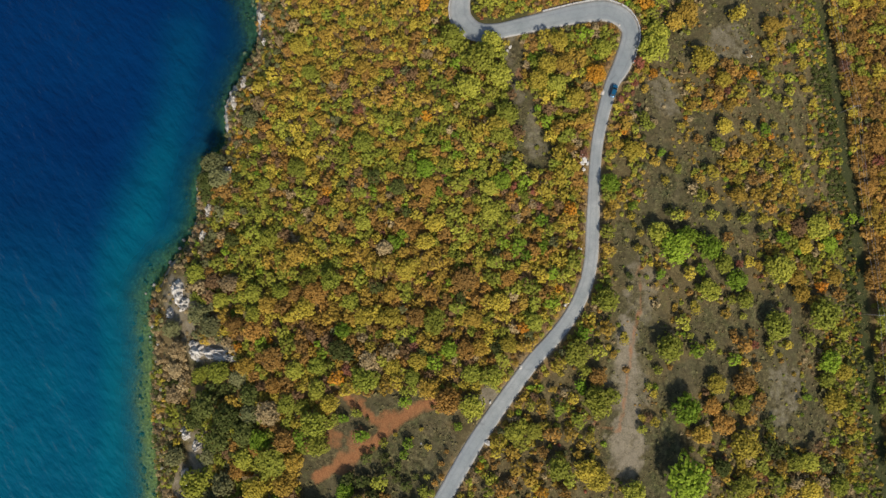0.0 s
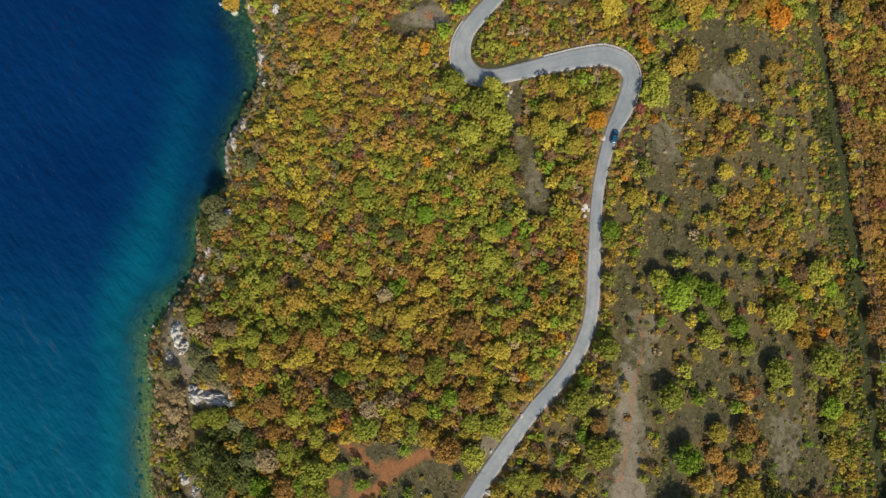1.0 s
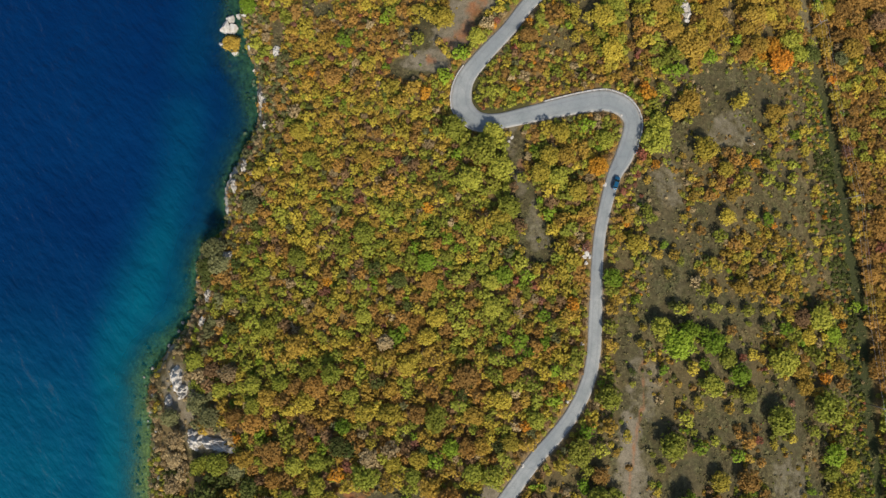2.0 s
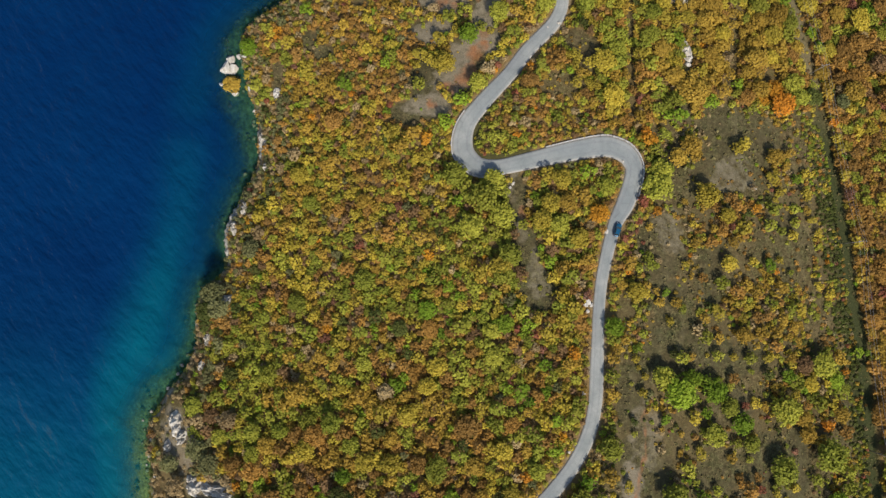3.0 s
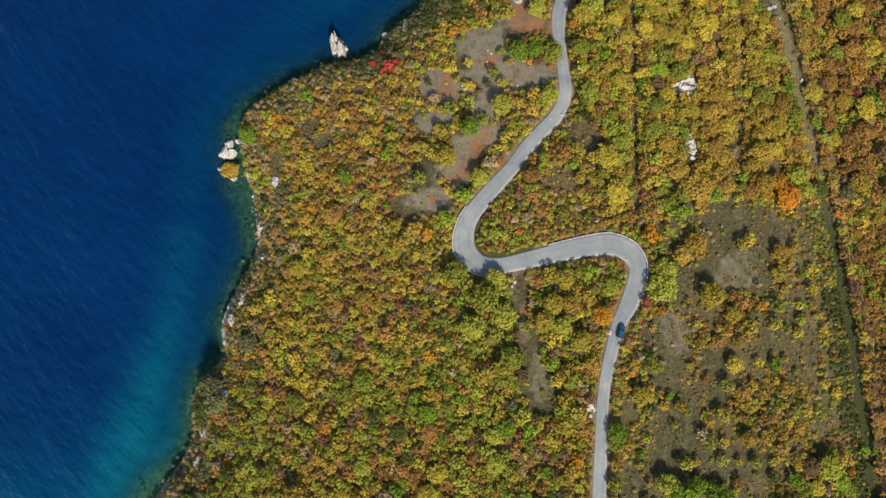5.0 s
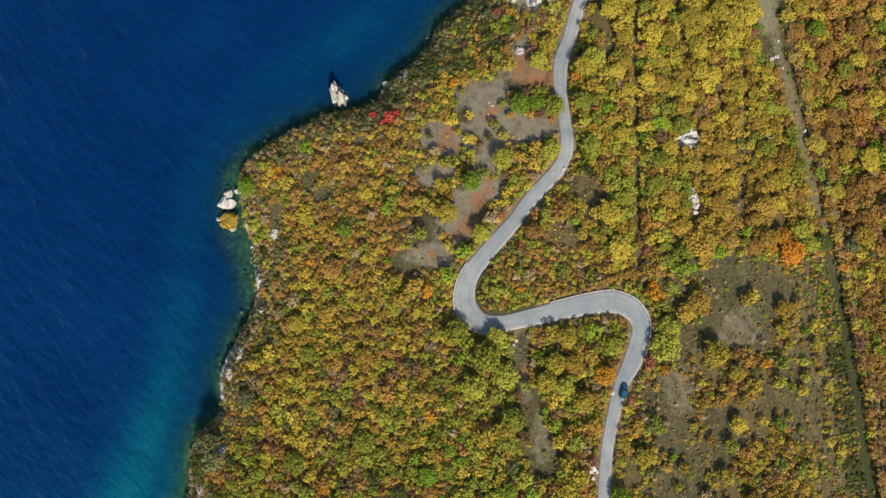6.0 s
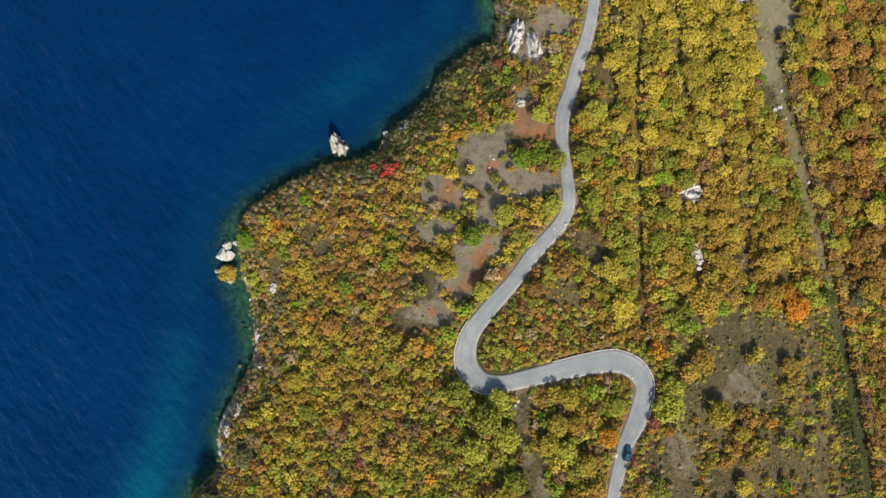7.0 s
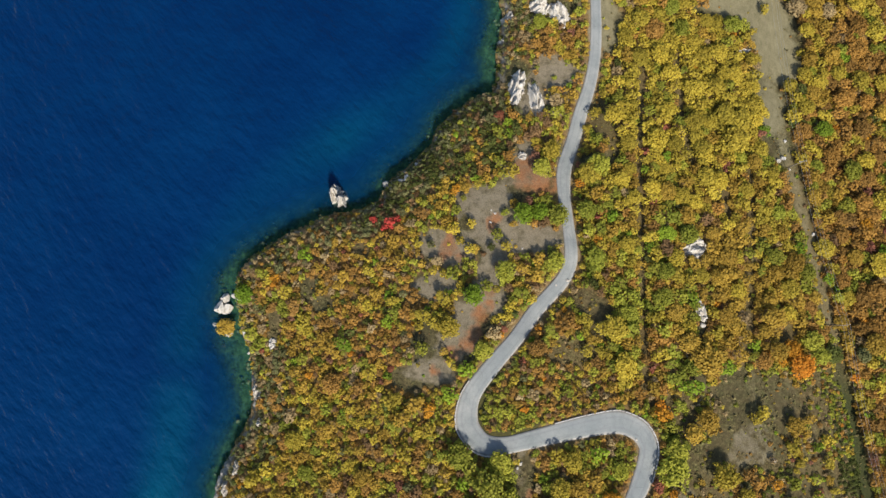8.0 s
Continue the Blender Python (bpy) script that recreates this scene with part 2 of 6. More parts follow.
def spline(points, step=0.8):
    """A smooth line through the points, sampled evenly; all columns are carried along."""
    p = np.array(points, float)
    p = np.vstack([2 * p[0] - p[1], p, 2 * p[-1] - p[-2]])
    out = []
    for i in range(1, len(p) - 2):
        n = max(2, int(np.linalg.norm(p[i + 1, :2] - p[i, :2]) / step))
        u = (np.arange(n) / n)[:, None]
        a, b, c, d = p[i - 1], p[i], p[i + 1], p[i + 2]
        out.append(0.5 * (2 * b + (c - a) * u + (2 * a - 5 * b + 4 * c - d) * u ** 2 + (3 * b - a - 3 * c + d) * u ** 3))
    return np.vstack(out + [p[-2][None]])


def off_line(x, y, line):
    """Distance from each place to an open line, the signed side of it, and how far along (in points) the nearest spot lies."""
    best, side, near = np.full(x.shape, 1e9), np.zeros(x.shape), np.zeros(x.shape)
    for i in range(len(line) - 1):
        (ax, ay), (bx, by) = line[i][:2], line[i + 1][:2]
        ux, uy = bx - ax, by - ay
        t = np.clip(((x - ax) * ux + (y - ay) * uy) / (ux * ux + uy * uy), 0, 1)
        dx, dy = x - ax - t * ux, y - ay - t * uy
        d = np.hypot(dx, dy)
        m = d < best
        best[m], side[m], near[m] = d[m], (ux * dy - uy * dx)[m], i + t[m]
    return best, side, near


ROAD = spline(ROAD_SOUTH + ROAD_NORTH)
ROAD_COARSE = ROAD[::3]


def off_road(x, y):
    """Metres from the road's edge (negative on the road), the side of it, and the road's height there."""
    d, side, i = off_line(x, y, ROAD_COARSE)
    at = np.arange(len(ROAD_COARSE))
    return d - np.interp(i, at, ROAD_COARSE[:, 3]) / 2, side, np.interp(i, at, ROAD_COARSE[:, 2])


def inland(x, y):
    """Metres from the waterline, positive on land."""
    d, side, _ = off_line(x, y, COAST)
    return np.where(side < 0, d, -d)


def ripple(x, y, scale, seed=0.0):
    """Smooth, uneven waves between -1 and 1."""
    x, y = x / scale + seed * 1.7, y / scale - seed * 2.3
    return (np.sin(x * 1.3 + 1.1 * np.sin(y * 0.9 + seed)) + np.sin(y * 1.7 + 1.3 * np.sin(x * 0.7)) + np.sin((x + y) * 2.3 + np.sin(x * 1.9 - y))) / 3


def ground(x, y):
    """Height of the land and of the lake bed."""
    d = inland(x, y)
    a, b = np.clip(x, -95, 135) / 100, np.clip(y, -90, 215) / 100
    plain = np.maximum(21.60 + 10.13 * a + -4.50 * b + -13.42 * a * a + 0.34 * a * b + -2.05 * b * b, -1.5)
    dl = np.maximum(d + 0.8 * ripple(x, y, 2.6), 0)
    land = plain * (1 - np.exp(-dl / 25)) + 7 * (1 - np.exp(-dl / 3)) + 0.35 * ripple(x, y, 7) * np.clip(dl / 6, 0, 1) - 0.1
    far, _, level = off_road(x, y)
    k = np.clip((far - 0.8) / 5.0, 0, 1)
    k = k * k * (3 - 2 * k)
    land = (level - 0.1 - 0.12 * (far < -0.2)) * (1 - k) + land * k
    shelf = 2.2 + 2.6 / (1 + np.exp(np.clip((y - 14) / 5, -30, 30))) + 3.0 * np.exp(-((y - 10) / 12) ** 2) + 7.0 * np.exp(-((y - 114) / 20) ** 2) + 3.0 * np.exp(-((y - 212) / 16) ** 2)
    shelf = shelf * (1 + 0.25 * ripple(x, y, 3))
    bed = -0.15 - 0.16 * np.minimum(-d, shelf) - 0.55 * np.clip(-d - shelf, 0, 80) + 0.3 * ripple(x, y, 1.7) * np.clip(-d / 3, 0, 1)
    return np.where(d > 0, land, bed)


def height(x, y):
    return float(ground(np.array([float(x)]), np.array([float(y)]))[0])


def steps(lo, hi, fine, reach=4000.0):
    """Even steps between lo and hi, then ever wider ones out to the horizon."""
    mid = np.arange(lo, hi + fine, fine)
    out, d = [], fine
    while sum(out) < reach:
        d *= 1.35
        out.append(d)
    tail = np.cumsum(out)
    return np.concatenate([lo - tail[::-1], mid, mid[-1] + tail])


def sheet(name, xs, ys, z_of, material, attributes):
    """One grid of quads with named values on its points."""
    X, Y = np.meshgrid(xs, ys)
    x, y = X.ravel(), Y.ravel()
    z = z_of(x, y)
    nx, ny = len(xs), len(ys)
    i = (np.arange(ny - 1)[:, None] * nx + np.arange(nx - 1)[None]).ravel()
    quads = np.stack([i, i + 1, i + nx + 1, i + nx], 1)
    me = quick_mesh(name, np.stack([x, y, z], 1), quads)
    for key, fn in attributes.items():
        a = me.attributes.new(key, "FLOAT", "POINT")
        a.data.foreach_set("value", fn(x, y, z).astype(np.float32))
    me.materials.append(material)
    me.shade_smooth()
    return new(name, me)


def quick_mesh(name, verts, quads):
    me = bpy.data.meshes.new(name)
    me.vertices.add(len(verts))
    me.vertices.foreach_set("co", np.asarray(verts, np.float32).ravel())
    me.loops.add(quads.size)
    me.loops.foreach_set("vertex_index", quads.astype(np.int32).ravel())
    me.polygons.add(len(quads))
    me.polygons.foreach_set("loop_start", np.arange(0, quads.size, 4, dtype=np.int32))
    me.update(calc_edges=True)
    return me


# bare places: x, y, half widths, how much grows there
BARE = [
    (-10, -34, 16.2, 6.5, 0), (-21, -44, 11.9, 8.5, 0), (-29, -54, 8.5, 6.8, 0), (3, -40, 10.2, 8.5, 0.25),
    (11, -35, 5.1, 6.8, 0.3), (26, 73, 2.7, 6.8, 0), (28, 57, 4.1, 6.8, 0.1), (32, 46, 4.8, 6.8, 0.05),
    (-85, -1, 4.1, 7.1, 0.3), (-72, -17, 6.5, 2.9, 0.2), (-75, -50, 3.7, 8.5, 0.4), (59, 13, 3.7, 10.2, 0.25),
    (61, -6, 4.4, 11.9, 0.12), (58, -22, 5.1, 11.9, 0.1), (57, -42, 6.5, 10.2, 0.05), (67, -43, 6.8, 6.8, 0.02),
    (65, -12, 5.1, 10.2, 0.3), (71, -29, 3.4, 5.1, 0.1), (82, -23, 10.2, 5.1, 0.02), (85, -9, 6.8, 5.1, 0.25),
    (100, -6, 6.8, 6.8, 0.2),
]
BARE_FIELD = [
    (106, -23, 7.7, 7.7, 0.25), (110, -37, 8.5, 11.9, 0.12), (91, 9, 5.1, 5.1, 0.1), (74, 34, 6.8, 11.9, 0.3),
    (70, 57, 6.8, 10.2, 0.2), (72, 39, 4.4, 10.2, 0.12), (80, 81, 6.8, 8.5, 0.4), (97, 84, 10.2, 10.2, 0.35),
    (67, 23, 5.1, 5.1, 0.3), (90, 23, 13.6, 3.7, 0.15), (86, 50, 5.1, 8.5, 0.3), (112, -6, 3.4, 10.2, 0.1),
    (119, -36, 3.4, 10.2, 0.2), (66, -50, 6.8, 10.2, 0.02), (113, 59, 10.2, 10.2, 0.5), (85, 26, 10.2, 4.1, 0.15),
    (130, 1, 3.7, 10.2, 0.4), (17, -29, 2.0, 2.7, 0),
]
BARE_CAPE = [
    (15, 157, 7.7, 5.4, 0), (29, 167, 6.8, 4.1, 0), (20, 149, 6.8, 6.8, 0.05), (30, 145, 8.5, 4.4, 0.05),
    (2, 143, 6.8, 4.4, 0.1), (15, 126, 6.8, 5.1, 0.1), (9, 117, 4.1, 10.2, 0.05), (-2, 110, 4.4, 10.2, 0.1),
    (-8, 102, 5.1, 3.7, 0.05), (55, 172, 6.8, 1.7, 0.1), (-41, 129, 2.6, 2.6, 0.1), (-36, 124, 2.9, 2.4, 0.05), (-52, 117, 1.3, 4.8, 0.15), (81, 104, 1.8, 5.0, 0.1), (28, 174, 2.4, 3.1, 0),
    (59, 221, 5.1, 10.2, 0.1), (122, 221, 7.1, 14.5, 0.02), (115, 227, 10.2, 6.1, 0.02),
    (107, 230, 11.9, 3.4, 0.04), (118, 197, 5.8, 10.2, 0.08), (118, 179, 5.4, 6.8, 0.15),
    (100, 228, 10.2, 2.4, 0.1),
]
BARE_LAYBY = [
    (29, 163, 9.9, 3.7, 0.03), (17, 156, 9.9, 6.8, 0.02), (21, 151, 7.8, 6.8, 0.02), (30, 146, 11.2, 3.4, 0.03),
    (18, 140, 4.4, 7.8, 0.08), (5, 142, 7.1, 5.1, 0.12), (0, 130, 7.5, 3.4, 0.15), (29, 171, 3.4, 7.1, 0),
    (12, 149, 4.8, 6.1, 0.05), (15, 124, 6.1, 5.1, 0.08), (39, 163, 3.4, 2.4, 0), (-24, 142, 2.0, 2.0, 0.3),
    (17, 131, 3.1, 6.8, 0.05), (14, 121, 4.8, 6.5, 0.05), (8, 112, 5.8, 4.8, 0.05), (0, 104, 7.1, 3.7, 0.08),
]
BARE_MEADOW = [
    (105, 232, 13.6, 5.4, 0.02), (116, 228, 9.2, 7.8, 0.015), (120, 216, 7.8, 10.9, 0.01),
    (124, 209, 6.5, 6.8, 0.02), (116, 195, 5.4, 12.9, 0.12), (118, 181, 5.1, 6.8, 0.15),
]
BARE_COAST = [
    (-85, 1, 5.1, 7.8, 0.3), (-80, -6, 4.1, 8.5, 0.4), (-71, -18, 8.5, 3.4, 0.15), (-75, -21, 3.4, 2.7, 0.1),
    (-86, -14, 2.7, 6.8, 0.5), (-75, -49, 3.7, 5.1, 0.3), (-80, -59, 2.7, 5.8, 0.35), (-88, 11, 2.4, 6.8, 0.5),
    (-79, -44, 2.7, 3.4, 0.3), (-76, -30, 2.4, 5.1, 0.6),
]
MEADOW = [
    (105, 233, 15.3, 6.8), (117, 228, 10.2, 8.5), (120, 215, 8.5, 11.2), (124, 209, 7.1, 7.5),
    (117, 193, 5.1, 10.2), (56, 223, 6.8, 15.3), (58, 238, 8.5, 10.2),
]
BARE_CLEARING = [
    (-34, -53, 5.9, 7.6, 0), (-19, -49, 11.8, 5.9, 0), (-5, -43, 10.1, 9.2, 0), (-10, -53, 13.4, 5.0, 0), (-21, -33, 7.6, 4.7, 0),
]
BARE_NORTH = [
    (50, 121, 3.7, 6.1, 0.2), (41, 110, 7.7, 3.4, 0.35), (47, 126, 3.4, 3.4, 0.3), (94, 97, 6.8, 8.5, 0.2),
    (107, 93, 6.8, 8.5, 0.3), (41, 202, 6.1, 4.1, 0.05), (41, 174, 3.1, 2.4, 0), (55, 186, 2.7, 6.8, 0.3),
    (38, 206, 3.4, 3.4, 0), (32, 193, 5.1, 5.1, 0), (29, 201, 4.1, 6.8, 0), (41, 226, 8.5, 3.4, 0.05),
    (112, 115, 3.4, 3.4, 0.4), (59, 182, 2.4, 8.5, 0.4), (83, 142, 3.4, 2.0, 0), (83, 119, 1.7, 4.1, 0),
]
DUST_FIELD = [
    (24, 76, 1.6, 4.9), (27, 64, 1.9, 5.9), (32, 54, 2.1, 5.2), (32, 45, 2.8, 3.1),
    (73, 63, 3.9, 9.7), (64, 4, 4.1, 9.3), (96, 82, 6.6, 6.6), (109, -29, 5.5, 9.5), (58, -27, 6.7, 9.2),
]
DUST = [
    (15, 157, 7.7, 5.4), (29, 167, 6.8, 4.1), (20, 149, 6.8, 6.8), (30, 145, 8.5, 4.4), (2, 143, 6.8, 4.4),
    (15, 126, 5.1, 4.4), (17, 131, 2.4, 6.1), (7, 112, 4.8, 3.7), (0, 104, 6.1, 2.7), (9, 117, 3.4, 6.8),
    (41, 202, 6.8, 4.4), (39, 206, 4.1, 3.4), (58, -20, 2.0, 15.3), (57, -43, 3.7, 7.8), (17, -29, 2.0, 2.7),
    (-84, -1, 3.1, 6.1), (-71, -17, 6.5, 2.2), (-74, -49, 3.1, 5.4), (-80, -6, 2.4, 6.8), (-80, -59, 2.0, 4.4),
    (36, 192, 5.8, 5.8), (5, 142, 6.8, 4.4), (0, 130, 6.1, 2.7), (29, 171, 2.4, 5.8), (19, 140, 3.4, 6.1),
    (30, 146, 10.2, 2.7),
]
TERRACES = [
    [(70.1, 204.7), (66.4, 168.3), (65.0, 138.4), (63.1, 98.7)], [(82.6, 209.6), (82.6, 188.6), (85.0, 170.8)],
    [(105.6, 171.7), (102.9, 140.8), (96.9, 106.8)], [(95.0, 169.2), (95.0, 150.0)],
]
SWATH = [
    (144.5, -77.0), (142.3, -49.4), (140.7, -31.8), (139.9, -17.6), (139.4, 0.0), (139.2, 13.3), (138.8, 32.8),
    (137.0, 46.0), (136.5, 62.0), (135.0, 78.1), (133.4, 95.0),
]
SWATH_N = [
    (131.1, 109.7), (129.6, 120.7), (126.8, 131.8), (126.0, 147.1), (123.6, 160.8), (121.3, 172.7), (118.9, 187.0),
    (118.6, 201.9), (117.6, 220.5), (117.0, 234.0),
]
TRACK = [
    (47.3, -36.4), (54.8, -39.0), (56.7, -31.8), (58.2, -22.0), (59.9, -12.1), (62.9, -2.2), (62.0, 7.9),
    (66.0, 12.2),
]
RED_TRACK = [
    (6.2, -28.3), (-3.8, -32.0), (-10.5, -36.0), (-15.5, -41.5), (-24.0, -47.4), (-34.4, -53.5),
]
RED_SPUR = [(-25.0, -29.8), (-20.7, -32.5), (-16.4, -36.1), (-12.1, -38.1)]
RED = [
    (-12, -36, 3.4), (-22, -31, 2.6), (-6, -33, 2.4), (-21, -42, 4), (-29, -42, 3), (-26, -49, 4), (28, 69, 2),
]
RED_CAPE = [
    (29, 169, 4), (30, 165, 5), (35, 163, 4), (39, 163, 3), (20, 152, 2), (18, 149, 2), (4, 142, 3), (8, 139, 2),
    (17, 124, 2), (12, 115, 3), (10, 112, 3), (14, 121, 3), (17, 128, 2), (5, 109, 3), (0, 104, 2), (18, 151, 2),
    (2, 139, 2), (20, 136, 2), (5, 146, 2),
]
BARE_ALL = BARE + BARE_FIELD + BARE_CAPE + BARE_LAYBY + BARE_MEADOW + BARE_COAST + BARE_NORTH + BARE_CLEARING
SWATH_LINE = SWATH + SWATH_N


def openness(x, y):
    """1 in the wood; the share that grows in clearings, along the road, the power line and the old terraces."""
    k = np.ones(x.shape)
    jag = 0.22 * ripple(x, y, 3.1) + 0.12 * ripple(x, y, 1.2, 4)
    for cx, cy, rx, ry, keep in BARE_ALL:
        q = np.hypot((x - cx) / (rx + 0.9), (y - cy) / (ry + 0.9)) + jag
        k = np.where(q < 1, np.minimum(k, keep), k)
    d, _, _ = off_line(x, y, SWATH_LINE)
    k = np.where(d < np.interp(y, [95, 110, 150, 175], [1.8, 3.0, 3.4, 5.0]) + 0.5 * ripple(x, y, 5), np.minimum(k, 0.3), k)
    for line in TERRACES:
        d, _, _ = off_line(x, y, line)
        k = np.where(d < 1.2 + 0.5 * ripple(x, y, 2.5), np.minimum(k, 0.06), k)
    return k


def field(x, y):
    """The old field between the road and the power line: low bushes in clumps."""
    d, side, _ = off_line(x, y, SWATH_LINE)
    r, rs, _ = off_road(x, y)
    return (side > 0) & (rs < 0) & (r > 4 + 2 * ripple(x, y, 6)) & (y < 105 - np.maximum(0, 93 - x) * 0.35)


def on_track(x, y, line, half):
    d, _, _ = off_line(x, y, line)
    return np.clip(1.4 - d / half, 0, 1)


def red_soil(x, y, z):
    k = np.maximum(np.maximum(on_track(x, y, RED_TRACK, 2.2), on_track(x, y, RED_SPUR, 1.8)), 0.75 * on_track(x, y, TRACK, 0.9))
    for cx, cy, r in RED + RED_CAPE:
        k = np.maximum(k, np.clip(1.5 - np.hypot(x - cx, y - cy) / r, 0, 0.8))
    return k * (z > 0.5)


def verge(x, y, z):
    d, _, _ = off_road(x, y)
    k = np.clip(0.95 - d / 1.2, 0, 0.55) * (np.hypot(x - 21, y - 93) > 12)
    t = on_track(x, y, TRACK, 2.0)
    swath, _, _ = off_line(x, y, SWATH_LINE)
    for cx, cy, rx, ry in DUST_FIELD:
        k = np.maximum(k, np.clip(1.3 - np.hypot((x - cx) / (rx + 1), (y - cy) / (ry + 1)) + 0.3 * ripple(x, y, 4), 0, 0.46))
    for cx, cy, rx, ry in DUST:
        k = np.maximum(k, np.clip(1.6 - np.hypot((x - cx) / (rx + 1), (y - cy) / (ry + 1)) + 0.3 * ripple(x, y, 3) + 0.2 * ripple(x, y, 1.1), 0, 0.66))
    return np.maximum(np.maximum(k, 0.38 * t), np.where(y < 100, 0.0, 0.35) * np.clip(1.3 - swath / 1.2, 0, 1))


def meadow(x, y, z):
    k = np.zeros(x.shape)
    for cx, cy, rx, ry in MEADOW:
        k = np.maximum(k, np.clip(1.5 - np.hypot((x - cx) / rx, (y - cy) / ry) + 0.2 * ripple(x, y, 2.5), 0, 1))
    swath, _, _ = off_line(x, y, SWATH_LINE)
    return np.maximum(k, 0.55 * np.clip(1.5 - swath / 3.2, 0, 1) * np.clip((y - 104) / 12, 0, 1))


def grassy(x, y, z):
    """Dark green grass under the power line and on the inner side of the bend."""
    swath, _, _ = off_line(x, y, SWATH_LINE)
    d, _, _ = off_road(x, y)
    inner = (d < 2.6 + 0.6 * ripple(x, y, 2)) & (np.hypot(x - 21, y - 93) < 11)
    return np.maximum(np.clip(1.6 - swath / np.where(x < np.interp(y, [-77, 60, 95], [144, 136.5, 133.4]), 4.5, 2.0) + 0.2 * ripple(x, y, 2.5), 0, 0.9) * np.clip((108 - y) / 14, 0, 1), 0.8 * inner)


def litter(x, y, z):
    gap = np.min([off_line(x, y, line)[0] for line in TERRACES], 0)
    return np.where(gap < 1.6, 0.35, np.where(field(x, y), 0.25, 1.0) * np.clip(openness(x, y) * 1.2 - 0.1, 0, 1))


def sunny_shelf(x, y, z):
    """Pale gravel on the lake bed in the south, dark weed elsewhere."""
    return 0.95 / (1 + np.exp(np.clip((y + 8) / 9, -30, 30)))


land = sheet("ground", steps(-96, 196, 1.25), steps(-104, 262, 1.25), ground, GROUND, {"red": red_soil, "verge": verge, "litter": litter, "meadow": meadow, "grassy": grassy, "sunny_shelf": sunny_shelf})
tagged(land, "dry grassy hillside with leaf litter, red soil and limestone shore", "ground", kind="structure")

# pale shoals under water: x, y, half width, strength
SHOAL = [
    (-106, -82, 12, 0.9), (-106, -67, 12, 0.9), (-105, -41, 11, 0.9), (-106, -14, 10, 0.75), (-107, 5, 9, 0.75),
    (-101, 21, 10, 0.72), (-94, 42, 9, 0.55), (-87, 68, 8, 0.3), (-85, 92, 8, 0.2),
]
SHOAL_NORTH = [
    (-83, 109, 8, 0.14), (-77, 135, 7, 0.12), (-60, 160, 8, 0.08), (-46, 172, 9, 0.12), (-33, 181, 8, 0.22),
    (-14, 194, 8, 0.12), (2, 208, 7, 0.16), (11, 228, 6, 0.18), (15, 252, 6, 0.18),
]


def shoal(x, y, z):
    k = np.zeros(x.shape)
    for line in (SHOAL, SHOAL_NORTH):
        s = spline(line, 4.0)
        d, side, i = off_line(x, y, s)
        w, p = np.interp(i, np.arange(len(s)), s[:, 2]), np.interp(i, np.arange(len(s)), s[:, 3])
        k = np.maximum(k, 0.85 * p * np.exp(-(d / (w * 1.12)) ** 2))
    south = 1 / (1 + np.exp(np.clip((y - 30) / 14, -30, 30)))
    d = inland(x, y)
    shelf = np.exp(-((d + 4) / 9.0) ** 2)
    k = np.maximum(k, 0.5 / (1 + np.exp(np.clip((y + 2) / 16, -30, 30))))
    return np.clip(np.maximum(k, shelf * (0.14 + 0.81 * south)), 0, 1)


def murk(x, y, z):
    north = 1 / (1 + np.exp(np.clip((20 - y) / 14, -30, 30)))
    return np.clip(1 - np.exp((0.36 + 0.05 * north) * ground(x, y)), 0.1 + 0.1 * north, 1.0)


lake = sheet("water", steps(-190, 30, 2.0), steps(-110, 262, 2.0), lambda x, y: 0 * x, WATER, {"shoal": shoal, "murk": murk})
tagged(lake, "deep blue lake water turning teal over shoals", "water", kind="structure")


# ---- the road ----
def strip(name, rows, across, rise, material):
    """A ribbon along rows of (x, y, z, width): across runs from -1 to 1, rise lifts each of its lines."""
    p = np.array(rows)
    way = np.gradient(p[:, :2], axis=0)
    way /= np.linalg.norm(way, axis=1)[:, None]
    out = np.stack([way[:, 1], -way[:, 0]], 1)
    verts, side = [], []
    for a, r in zip(across, rise):
        verts.append(np.column_stack([p[:, :2] + out * (p[:, 3:4] / 2 * a), p[:, 2] + r]))
        side.append(np.full(len(p), a))
    n, m = len(p), len(across)
    i = (np.arange(m - 1)[:, None] * n + np.arange(n - 1)[None]).ravel()
    me = quick_mesh(name, np.vstack(verts), np.stack([i, i + n, i + n + 1, i + 1], 1)[:, ::-1])
    me.attributes.new("side", "FLOAT", "POINT").data.foreach_set("value", np.concatenate(side).astype(np.float32))
    me.materials.append(material)
    me.shade_smooth()
    return new(name, me)


road = strip("road", ROAD, [-1.02, -1.0, -0.75, -0.45, 0, 0.45, 0.75, 1.0, 1.02], [-0.35, 0.02, 0.07, 0.1, 0.12, 0.1, 0.07, 0.02, -0.35], ASPHALT)
tagged(road, "narrow winding road of worn pale grey asphalt", "road", kind="structure")


# ---- building blocks ----
def part(name, bm, material, parent, label="", smooth=False):
    me = bpy.data.meshes.new(name)
    bm.to_mesh(me)
    bm.free()
    me.materials.append(material)
    if smooth:
        me.shade_smooth()
    ob = new(name, me)
    ob.parent = parent
    return tagged(ob, label) if label else ob


def thing(name, m, label, category, group=""):
    ob = new(name)
    ob.empty_display_size = 0.3
    ob.matrix_basis = m
    return tagged(ob, label, category, group)


